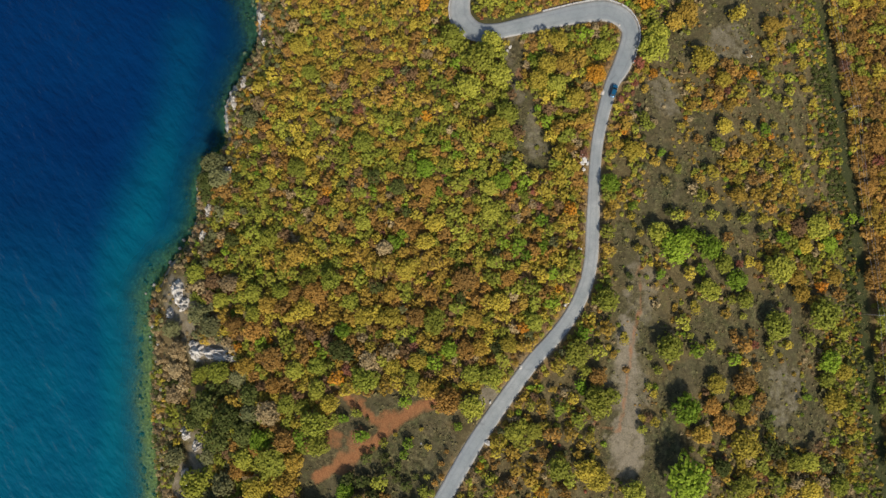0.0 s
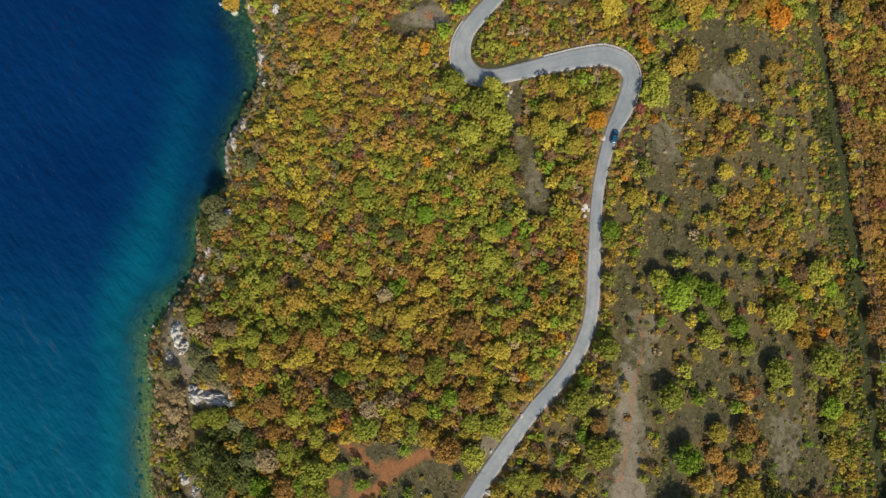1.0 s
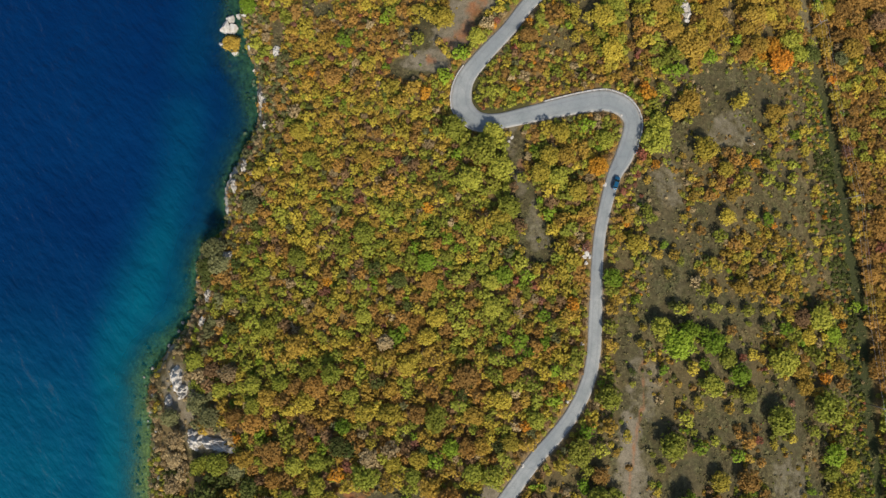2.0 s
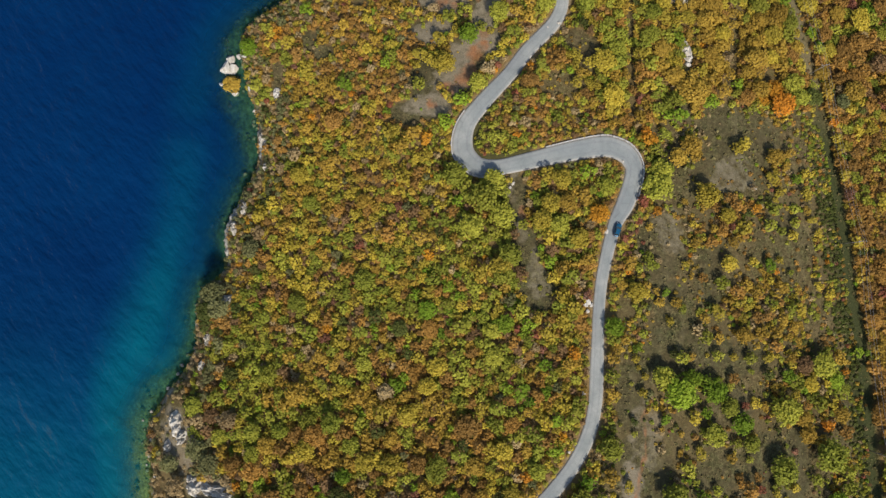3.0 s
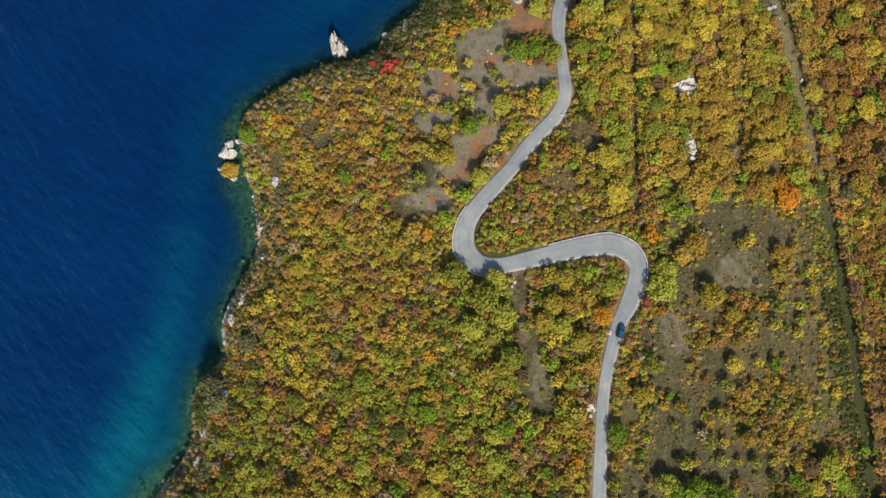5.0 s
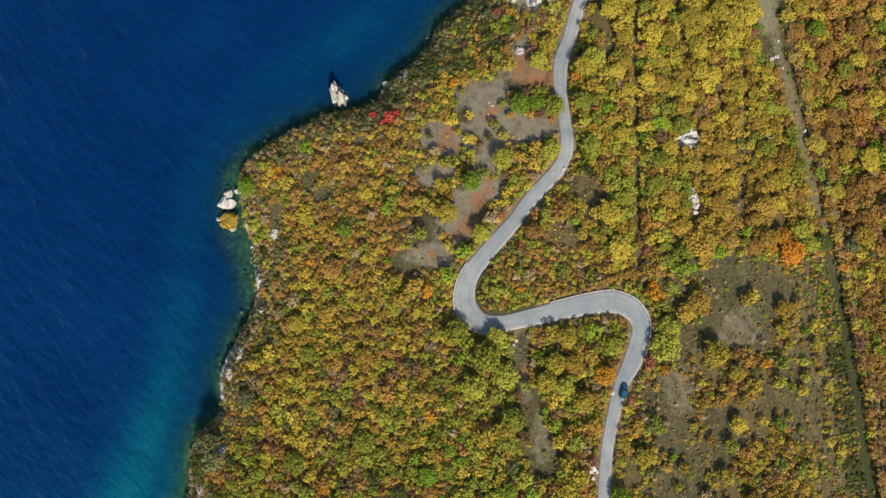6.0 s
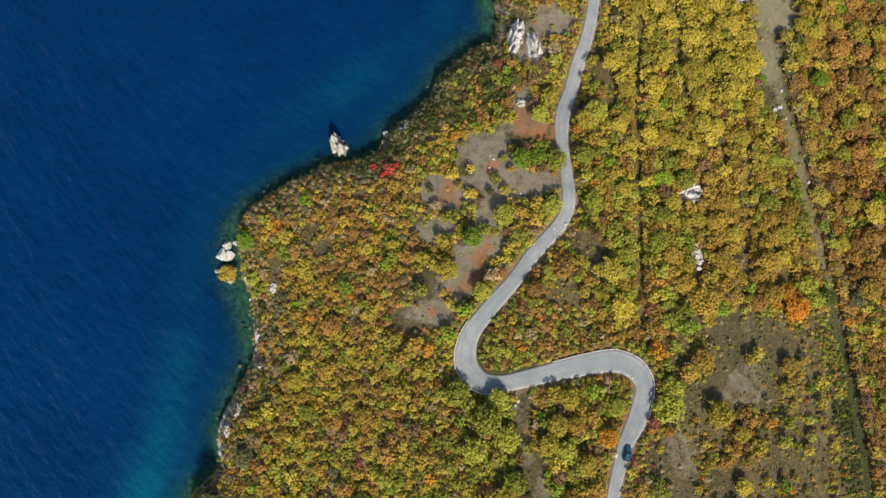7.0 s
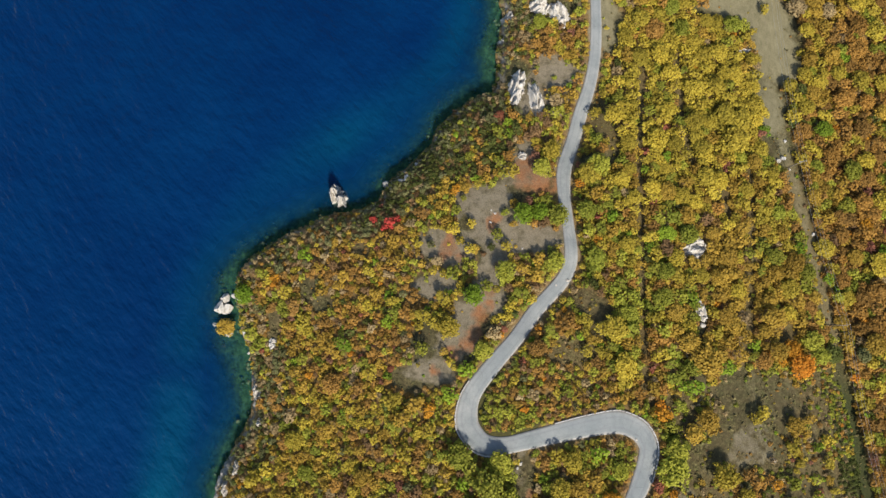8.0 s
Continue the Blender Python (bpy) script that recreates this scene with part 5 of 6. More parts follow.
def kinds_at(x, y):
    w = np.stack([np.full(x.shape, COMMON[k]) for k in KINDS], 1)
    for cx, cy, r, kind, p in HUES + HUES_SOUTH + HUES_NORTH + HUES_EAST:
        w[:, KINDS.index(kind)] += 0.55 * p * np.exp(-((x - cx) ** 2 + (y - cy) ** 2) / (r * r))
    for i in range(len(KINDS)):
        w[:, i] *= np.exp(1.3 * ripple(x, y, 4.5, i * 1.9) + 0.8 * ripple(x, y, 11, i * 3.1))
    shore = np.clip(1 - inland(x, y) / 16, 0, 1)
    # north-west shore slope: muted shrubs, its shade also put in as darker leaf kinds
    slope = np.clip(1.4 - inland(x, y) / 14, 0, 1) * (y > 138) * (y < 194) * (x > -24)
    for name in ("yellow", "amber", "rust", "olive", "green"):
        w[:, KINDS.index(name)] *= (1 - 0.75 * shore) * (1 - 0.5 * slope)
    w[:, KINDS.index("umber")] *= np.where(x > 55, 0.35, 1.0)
    # extra dark and sage leaves stand in for shade on that slope
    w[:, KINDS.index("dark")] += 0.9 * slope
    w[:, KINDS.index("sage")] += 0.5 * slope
    w[:, KINDS.index("pale")] += 1.2 * shore * (1 - 0.8 * slope)
    w[:, KINDS.index("sage")] += 1.4 * shore
    w[:, KINDS.index("dark")] += 0.5 * shore
    return w / w.sum(1)[:, None]


# crowns that stand out in the wood: x, y, radius, kind
WOOD_CROWNS_A = [
    (-50.0, -2.0, 3.5, 'amber'), (-55.3, -5.2, 3.0, 'olive'), (-38.0, -2.7, 3.8, 'yellow'), (-41.9, -5.4, 2.4, 'yellow'), (-53.5, 5.0, 2.1, 'olive'),
    (-46.0, 7.9, 2.5, 'olive'), (-30.1, 5.8, 3.7, 'olive'), (-20.7, 4.9, 2.7, 'olive'), (-24.0, -1.0, 3.0, 'olive'), (-35.3, 1.5, 3.8, 'rust'),
    (-31.1, -5.3, 2.4, 'amber'), (-29.4, 0.6, 2.1, 'yellow'), (-18.9, -0.2, 2.4, 'amber'), (-12.1, 1.5, 3.0, 'amber'), (-19.6, -5.1, 3.7, 'yellow'),
    (-12.0, -5.4, 3.7, 'yellow'), (-16.3, -4.0, 2.4, 'yellow'), (-26.5, -9.4, 2.9, 'green'), (-32.7, -16.3, 2.0, 'green'),
    (-45.3, -10.6, 2.8, 'olive'), (-51.1, -10.4, 2.1, 'rust'), (-49.7, -13.1, 1.2, 'orange'), (-57.3, -14.7, 1.8, 'olive'),
    (-51.9, -15.6, 1.9, 'olive'), (-38.9, -14.5, 2.4, 'rust'), (-37.0, -13.9, 1.4, 'orange'), (-18.0, -14.3, 2.0, 'yellow'),
    (-12.0, -15.8, 2.7, 'pale'), (-23.8, -16.0, 2.7, 'dark'), (-41.2, -21.4, 3.4, 'olive'),
]
WOOD_CROWNS_B = [
    (-34.2, -20.3, 3.0, 'olive'), (-28.1, -23.6, 2.4, 'orange'), (-24.8, -21.1, 2.0, 'crimson'), (-19.4, -23.4, 4.3, 'olive'),
    (-11.1, -20.2, 3.0, 'yellow'), (-50.9, -22.5, 1.6, 'yellow'), (-37.8, -24.4, 1.7, 'yellow'), (-34.0, -26.9, 3.4, 'olive'),
    (-3.7, -18.1, 3.0, 'yellow'), (-5.4, -23.0, 3.0, 'olive'), (-12.1, -10.1, 2.3, 'amber'), (-20.6, -8.6, 2.0, 'olive'), (-62.0, -4.8, 1.8, 'green'),
    (-59.1, 0.5, 2.1, 'olive'), (-43.8, -8.1, 1.7, 'rust'), (-36.4, -8.3, 2.4, 'rust'), (-27.5, -18.7, 1.7, 'amber'), (1.3, -6.6, 4.3, 'olive'),
    (5.3, -14.8, 3.0, 'green'), (-0.7, -13.6, 2.5, 'amber'), (-5.0, -12.1, 1.7, 'green'), (-8.7, -6.8, 2.0, 'amber'), (8.9, 12.3, 2.0, 'olive'),
    (13.0, 8.5, 1.8, 'olive'), (19.3, 10.6, 2.8, 'olive'), (26.1, 10.6, 1.3, 'green'), (25.3, 3.1, 2.5, 'olive'), (36.1, 7.2, 2.3, 'green'),
    (37.9, 3.0, 1.5, 'orange'), (35.1, -1.1, 2.5, 'green'),
]
WOOD_CROWNS_C = [
    (41.6, 8.8, 2.7, 'olive'), (20.2, -1.0, 3.0, 'yellow'), (26.8, -8.4, 2.0, 'orange'), (30.0, -6.7, 3.0, 'olive'), (27.8, -4.3, 1.7, 'olive'),
    (22.5, -13.2, 2.9, 'yellow'), (27.5, -14.1, 2.3, 'amber'), (14.3, -14.0, 2.9, 'amber'), (16.9, -8.4, 2.0, 'yellow'), (12.0, -9.2, 1.7, 'olive'),
    (11.3, -1.8, 1.3, 'yellow'), (-1.2, 9.9, 1.7, 'amber'), (-4.5, 15.0, 1.7, 'amber'), (20.8, -18.1, 2.3, 'olive'), (15.2, -18.2, 1.6, 'amber'),
    (7.9, -10.4, 1.7, 'amber'), (33.9, 9.7, 1.3, 'yellow'), (30.4, 8.9, 1.7, 'yellow'), (33.1, 14.7, 1.7, 'green'), (37.3, 14.7, 1.5, 'amber'),
    (4.8, 14.9, 1.7, 'amber'), (11.4, 16.5, 2.0, 'amber'), (14.8, 15.7, 1.7, 'olive'), (-3.7, 3.2, 2.0, 'rust'), (4.6, -0.2, 2.0, 'rust'),
    (16.3, 3.1, 2.0, 'rust'), (3.0, 7.3, 1.7, 'amber'), (33.0, -4.8, 2.0, 'yellow'), (-28.4, 30.1, 2.8, 'yellow'), (-41.9, 28.8, 2.1, 'yellow'),
]
WOOD_CROWNS_D = [
    (-41.2, 33.4, 2.1, 'olive'), (-50.8, 19.1, 3.5, 'olive'), (-36.5, 36.8, 2.5, 'yellow'), (-29.2, 36.4, 2.1, 'yellow'), (-21.9, 32.6, 2.4, 'olive'),
    (-17.1, 33.4, 1.4, 'green'), (-20.8, 22.9, 2.9, 'olive'), (-25.4, 25.7, 1.7, 'olive'), (-10.4, 16.7, 2.7, 'green'), (-28.7, 15.2, 2.4, 'yellow'),
    (-24.4, 17.3, 1.7, 'olive'), (-33.3, 16.2, 2.1, 'olive'), (-36.9, 11.9, 2.1, 'yellow'), (-44.1, 10.2, 2.8, 'amber'), (-50.9, 11.7, 2.5, 'amber'),
    (-57.1, 38.8, 1.5, 'olive'), (-60.8, 43.7, 2.2, 'olive'), (-46.3, 38.8, 1.8, 'amber'), (-49.0, 36.5, 1.8, 'amber'), (-64.4, 21.4, 1.5, 'orange'),
    (-66.0, 31.3, 1.3, 'rust'), (-34.3, 24.9, 2.8, 'amber'), (-29.8, 22.3, 2.1, 'amber'), (-40.4, 22.2, 1.6, 'rust'), (-22.4, 17.3, 1.0, 'crimson'),
    (-33.2, 43.7, 1.2, 'crimson'), (-53.2, 30.7, 1.8, 'olive'), (-51.2, 27.9, 1.8, 'olive'), (-63.5, 26.0, 1.8, 'olive'), (-55.9, 15.7, 2.2, 'olive'),
]
WOOD_CROWNS_E = [
    (-12.2, 28.0, 2.4, 'olive'), (-14.7, 25.8, 1.7, 'yellow'), (-19.2, 18.6, 1.7, 'olive'), (-17.3, 11.7, 2.4, 'amber'), (-12.1, 11.6, 2.7, 'amber'),
    (-24.3, 10.9, 2.1, 'amber'), (-20.8, 8.3, 1.4, 'green'), (-62.7, 12.2, 2.2, 'olive'), (-53.9, 8.5, 1.8, 'green'), (-31.4, 11.0, 1.7, 'olive'),
    (-23.7, 28.9, 1.4, 'amber'), (-45.8, 27.1, 1.3, 'rust'), (-39.6, 47.0, 2.5, 'yellow'), (-44.4, 47.3, 2.2, 'yellow'), (-26.2, 47.6, 1.8, 'olive'),
    (-12.3, 41.2, 1.7, 'olive'), (-10.6, 45.6, 1.7, 'yellow'), (-14.5, 44.9, 1.7, 'olive'), (0.3, 48.5, 2.6, 'olive'), (-2.3, 53.3, 1.7, 'yellow'),
    (4.9, 45.9, 2.1, 'green'), (8.3, 43.2, 1.9, 'green'), (-5.0, 43.6, 2.1, 'green'), (12.6, 45.6, 2.4, 'olive'), (14.3, 50.7, 2.7, 'yellow'),
    (20.2, 51.9, 3.4, 'yellow'), (21.6, 34.9, 3.2, 'green'), (17.4, 33.0, 3.0, 'olive'), (8.2, 34.3, 2.7, 'olive'), (26.5, 38.8, 2.5, 'olive'),
]
WOOD_CROWNS_F = [
    (1.4, 22.4, 3.4, 'yellow'), (5.6, 22.5, 2.0, 'olive'), (-4.0, 34.8, 1.5, 'yellow'), (-0.7, 33.3, 2.9, 'rust'), (4.1, 40.7, 1.7, 'olive'),
    (13.4, 40.5, 2.0, 'yellow'), (18.5, 43.8, 2.0, 'olive'), (38.6, 36.7, 2.4, 'yellow'), (35.7, 53.7, 2.1, 'green'), (42.2, 52.4, 2.2, 'amber'),
    (31.1, 36.9, 1.7, 'yellow'), (32.7, 27.5, 1.4, 'crimson'), (35.9, 27.9, 1.7, 'olive'), (33.3, 23.1, 2.2, 'green'), (24.0, 22.3, 2.0, 'yellow'),
    (25.8, 25.8, 1.7, 'olive'), (18.1, 25.6, 3.0, 'olive'), (21.6, 23.7, 2.0, 'olive'), (41.7, 26.5, 2.2, 'orange'), (39.9, 23.1, 2.3, 'amber'),
    (37.9, 21.1, 2.0, 'yellow'), (42.4, 29.9, 1.7, 'olive'), (30.2, 31.7, 1.4, 'crimson'), (26.0, 30.9, 1.0, 'orange'), (25.5, 33.5, 1.4, 'crimson'),
    (20.7, 19.0, 2.0, 'olive'), (16.5, 18.2, 1.7, 'olive'), (12.3, 18.2, 2.3, 'olive'), (6.5, 29.4, 1.4, 'yellow'), (13.3, 30.1, 1.7, 'olive'),
]
WOOD_CROWNS_G = [
    (28.2, 19.8, 2.0, 'amber'), (31.5, 18.1, 2.0, 'rust'), (33.4, 16.0, 2.0, 'green'), (41.9, 18.9, 1.8, 'olive'), (-7.1, 27.9, 1.4, 'green'),
    (-4.5, 30.0, 1.4, 'olive'), (4.0, 27.3, 1.7, 'amber'), (1.5, 29.5, 1.7, 'olive'), (9.9, 26.8, 1.4, 'rust'), (14.4, 27.0, 1.4, 'amber'),
    (-8.8, 19.3, 1.7, 'green'), (-8.9, 50.9, 1.7, 'amber'), (44.8, -10.1, 2.6, 'green'), (42.5, -15.5, 4.2, 'olive'), (37.2, -19.0, 2.5, 'yellow'),
    (44.5, -20.9, 2.3, 'olive'), (31.8, -25.8, 1.5, 'green'), (35.6, -26.4, 1.3, 'amber'), (41.1, -28.7, 2.1, 'yellow'), (43.6, -25.4, 2.3, 'green'),
    (47.2, -28.4, 3.9, 'olive'), (37.0, -31.8, 2.0, 'green'), (32.0, -30.9, 2.3, 'amber'), (27.4, -28.7, 1.6, 'amber'), (42.5, -34.9, 2.4, 'olive'),
    (26.3, -36.3, 1.9, 'olive'), (29.4, -37.9, 2.9, 'olive'), (32.8, -36.6, 1.8, 'yellow'), (26.1, -41.5, 2.6, 'olive'), (19.8, -41.3, 2.3, 'yellow'),
]
WOOD_CROWNS_H = [
    (23.7, -44.0, 2.3, 'amber'), (40.0, -38.9, 2.3, 'amber'), (45.8, -39.9, 1.8, 'yellow'), (35.0, -38.8, 2.6, 'rust'), (43.3, -42.3, 1.6, 'amber'),
    (31.8, -43.7, 1.9, 'rust'), (24.5, -48.4, 2.3, 'amber'), (36.2, -47.9, 3.5, 'olive'), (44.3, -48.8, 3.8, 'yellow'), (48.8, -53.5, 1.9, 'yellow'),
    (39.7, -51.5, 2.3, 'olive'), (16.9, -51.5, 2.1, 'olive'), (14.1, -47.8, 1.3, 'orange'), (16.0, -55.2, 1.6, 'olive'), (28.4, -51.4, 2.6, 'amber'),
    (31.7, -55.2, 1.9, 'orange'), (38.2, -55.6, 1.9, 'rust'), (20.3, -54.5, 2.6, 'rust'), (23.7, -51.7, 1.6, 'rust'), (30.2, -47.7, 1.6, 'rust'),
    (50.1, 182.0, 1.7, 'yellow'), (53.7, 178.0, 2.2, 'olive'), (52.6, 187.7, 2.3, 'yellow'), (51.6, 159.6, 2.6, 'amber'), (48.3, 147.9, 2.4, 'olive'),
    (53.3, 151.2, 1.5, 'yellow'), (60.7, 170.8, 2.6, 'olive'), (58.8, 167.9, 2.2, 'amber'), (65.8, 174.1, 2.2, 'amber'), (71.3, 168.8, 1.9, 'olive'),
]
WOOD_CROWNS_J = [
    (75.3, 172.5, 1.9, 'green'), (77.1, 166.7, 1.5, 'olive'), (69.9, 182.2, 2.6, 'yellow'), (58.4, 186.5, 3.8, 'yellow'),
    (65.6, 187.4, 2.3, 'yellow'), (61.5, 181.2, 2.3, 'yellow'), (77.1, 188.9, 3.0, 'yellow'), (85.4, 184.6, 3.4, 'yellow'),
    (87.9, 175.7, 3.4, 'yellow'), (88.0, 170.7, 2.3, 'yellow'), (75.4, 152.3, 2.6, 'olive'), (83.4, 157.4, 3.0, 'yellow'),
    (87.6, 155.0, 2.2, 'yellow'), (96.8, 187.4, 4.2, 'yellow'), (99.0, 179.2, 4.6, 'yellow'), (95.1, 176.5, 2.7, 'yellow'),
    (92.9, 164.8, 3.4, 'yellow'), (98.7, 168.5, 2.6, 'yellow'), (90.0, 161.0, 2.2, 'yellow'), (97.8, 152.6, 2.2, 'yellow'),
    (94.0, 150.0, 2.6, 'yellow'), (88.4, 147.0, 2.9, 'amber'), (88.6, 142.8, 2.6, 'amber'), (93.2, 139.3, 3.6, 'amber'), (97.4, 144.7, 2.6, 'amber'),
    (49.9, 137.9, 3.9, 'olive'), (48.6, 135.1, 2.1, 'olive'), (55.2, 140.4, 1.8, 'amber'), (61.3, 146.5, 1.5, 'green'), (61.3, 137.6, 2.2, 'yellow'),
]
WOOD_CROWNS_K = [
    (72.0, 134.9, 2.9, 'olive'), (69.4, 142.7, 1.8, 'olive'), (62.3, 151.1, 2.2, 'amber'), (70.2, 155.3, 1.8, 'rust'), (50.9, 144.6, 1.6, 'orange'),
    (58.5, 149.1, 2.2, 'amber'), (58.9, 155.9, 2.2, 'yellow'), (78.7, 161.8, 1.1, 'orange'), (81.1, 169.8, 1.9, 'olive'),
    (54.2, 117.1, 3.8, 'yellow'), (50.3, 117.3, 2.1, 'yellow'), (58.9, 116.4, 2.8, 'olive'), (56.8, 125.4, 2.8, 'olive'), (60.8, 127.5, 2.1, 'olive'),
    (51.8, 130.9, 2.5, 'yellow'), (57.4, 131.1, 2.1, 'olive'), (60.2, 133.5, 2.1, 'olive'), (57.0, 105.7, 4.1, 'yellow'),
    (56.4, 101.5, 2.8, 'yellow'), (53.2, 105.8, 2.4, 'olive'), (55.5, 110.3, 1.4, 'green'), (60.7, 110.3, 1.7, 'olive'), (44.1, 114.7, 1.6, 'green'),
    (45.6, 110.2, 1.9, 'yellow'), (50.0, 110.2, 1.7, 'yellow'), (66.6, 120.2, 2.5, 'yellow'), (66.0, 123.0, 2.1, 'olive'),
    (70.1, 126.4, 3.5, 'olive'), (79.9, 125.9, 2.5, 'green'), (81.9, 107.6, 5.0, 'amber'),
]
WOOD_CROWNS_L = [
    (89.4, 104.9, 2.8, 'green'), (77.6, 99.9, 2.8, 'green'), (65.9, 106.0, 1.6, 'crimson'), (67.2, 93.8, 2.4, 'orange'), (73.1, 93.8, 2.1, 'olive'),
    (69.8, 116.6, 2.8, 'olive'), (72.3, 118.6, 1.4, 'orange'), (82.6, 129.6, 1.4, 'rust'), (88.1, 124.5, 1.4, 'orange'), (89.9, 120.7, 2.9, 'amber'),
    (94.5, 124.6, 2.5, 'amber'), (85.8, 118.6, 1.4, 'rust'), (63.2, 107.7, 1.7, 'rust'), (68.4, 109.4, 2.4, 'yellow'), (75.5, 124.2, 1.4, 'green'),
    (85.1, 100.9, 1.4, 'yellow'), (90.9, 130.0, 2.5, 'amber'), (95.2, 134.0, 2.6, 'amber'), (83.1, 133.3, 2.9, 'yellow'),
    (79.5, 132.1, 2.2, 'yellow'), (84.0, 114.3, 2.1, 'amber'), (45.9, 119.6, 2.3, 'yellow'), (113.5, 189.9, 2.0, 'yellow'),
    (101.6, 185.9, 4.6, 'yellow'), (107.1, 182.8, 2.7, 'yellow'), (106.2, 172.0, 3.1, 'amber'), (101.9, 161.5, 3.0, 'yellow'),
    (99.5, 157.1, 2.6, 'yellow'), (99.8, 136.7, 2.2, 'amber'), (110.5, 160.9, 2.7, 'yellow'),
]
WOOD_CROWNS_M = [
    (108.9, 154.8, 2.6, 'yellow'), (115.1, 151.7, 2.7, 'yellow'), (114.0, 164.9, 2.3, 'yellow'), (107.7, 149.4, 1.9, 'amber'),
    (108.0, 144.4, 1.9, 'yellow'), (116.8, 160.8, 1.9, 'amber'), (123.6, 190.3, 2.4, 'yellow'), (129.0, 179.0, 2.8, 'yellow'),
    (125.3, 174.6, 2.4, 'yellow'), (127.1, 172.2, 2.4, 'amber'), (135.6, 189.4, 2.8, 'yellow'), (135.5, 162.6, 2.0, 'yellow'),
    (130.1, 157.0, 1.6, 'yellow'), (133.4, 153.8, 2.7, 'amber'), (130.4, 150.8, 1.9, 'amber'), (151.2, 142.4, 2.7, 'green'),
    (143.0, 178.1, 2.8, 'amber'), (147.0, 180.5, 2.8, 'yellow'), (148.6, 174.0, 3.2, 'yellow'), (150.4, 170.1, 2.0, 'yellow'),
    (153.3, 167.1, 2.0, 'yellow'), (140.5, 152.9, 2.7, 'rust'), (146.0, 148.4, 2.7, 'rust'), (140.9, 148.3, 1.6, 'orange'),
    (144.8, 154.5, 2.7, 'rust'), (129.9, 168.5, 2.7, 'amber'), (132.6, 136.1, 2.3, 'yellow'), (140.9, 140.2, 3.1, 'amber'),
    (155.6, 191.5, 3.2, 'amber'), (146.2, 192.9, 2.4, 'yellow'),
]
WOOD_CROWNS_N = [
    (137.5, 183.0, 2.4, 'yellow'), (151.2, 182.9, 1.6, 'orange'), (140.2, 185.2, 1.6, 'orange'), (157.8, 181.7, 2.4, 'yellow'),
    (140.3, 166.9, 2.8, 'amber'), (-62.3, 118.6, 2.1, 'yellow'), (-59.5, 114.5, 2.3, 'olive'), (-57.2, 111.1, 2.1, 'olive'),
    (-55.7, 116.0, 1.9, 'pale'), (-59.0, 109.4, 1.5, 'olive'), (-56.3, 106.0, 1.5, 'dark'), (-50.1, 105.0, 1.9, 'sage'), (-63.6, 130.3, 1.7, 'olive'),
    (-56.0, 134.1, 2.3, 'olive'), (-54.0, 131.7, 1.9, 'yellow'), (-51.5, 130.5, 1.5, 'orange'), (-44.7, 123.4, 2.8, 'rust'),
    (-41.8, 118.6, 2.6, 'yellow'), (-40.2, 115.5, 1.7, 'yellow'), (-46.2, 117.2, 1.9, 'amber'), (-56.4, 126.3, 1.9, 'rust'),
    (-56.9, 69.3, 2.0, 'yellow'), (-28.2, 111.9, 2.5, 'green'), (-14.4, 102.3, 1.6, 'green'), (-34.6, 93.9, 1.6, 'yellow'),
    (-6.2, 94.4, 2.8, 'amber'), (-9.7, 90.0, 2.5, 'amber'), (-13.3, 95.6, 2.5, 'yellow'), (-5.3, 85.5, 1.8, 'yellow'), (-26.1, 109.0, 1.3, 'orange'),
]
WOOD_CROWNS_P = [
    (-39.3, 101.8, 1.3, 'orange'), (-55.6, 92.2, 1.9, 'rust'), (-51.3, 94.6, 1.7, 'rust'), (-49.6, 108.8, 1.5, 'sage'), (-37.4, 95.7, 2.2, 'yellow'),
    (-29.9, 96.4, 1.8, 'yellow'),
]
WOOD_CROWNS = WOOD_CROWNS_A + WOOD_CROWNS_B + WOOD_CROWNS_C + WOOD_CROWNS_D + WOOD_CROWNS_E + WOOD_CROWNS_F + WOOD_CROWNS_G + WOOD_CROWNS_H + WOOD_CROWNS_J + WOOD_CROWNS_K + WOOD_CROWNS_L + WOOD_CROWNS_M + WOOD_CROWNS_N + WOOD_CROWNS_P

# dense patches of bushes in the old field: x, y, half widths
THICKETS = [
    (103.0, 38.0, 11.5, 4.6), (63.8, 47.7, 4.4, 11.0), (108.9, -53.0, 25.0, 8.0), (130.0, -34.8, 4.0, 26.0), (97.1, 70.8, 6.7, 3.6),
    (92.4, 63.0, 6.7, 3.6), (125.0, 17.0, 5.0, 11.0), (116.0, 17.0, 8.0, 9.0),
]


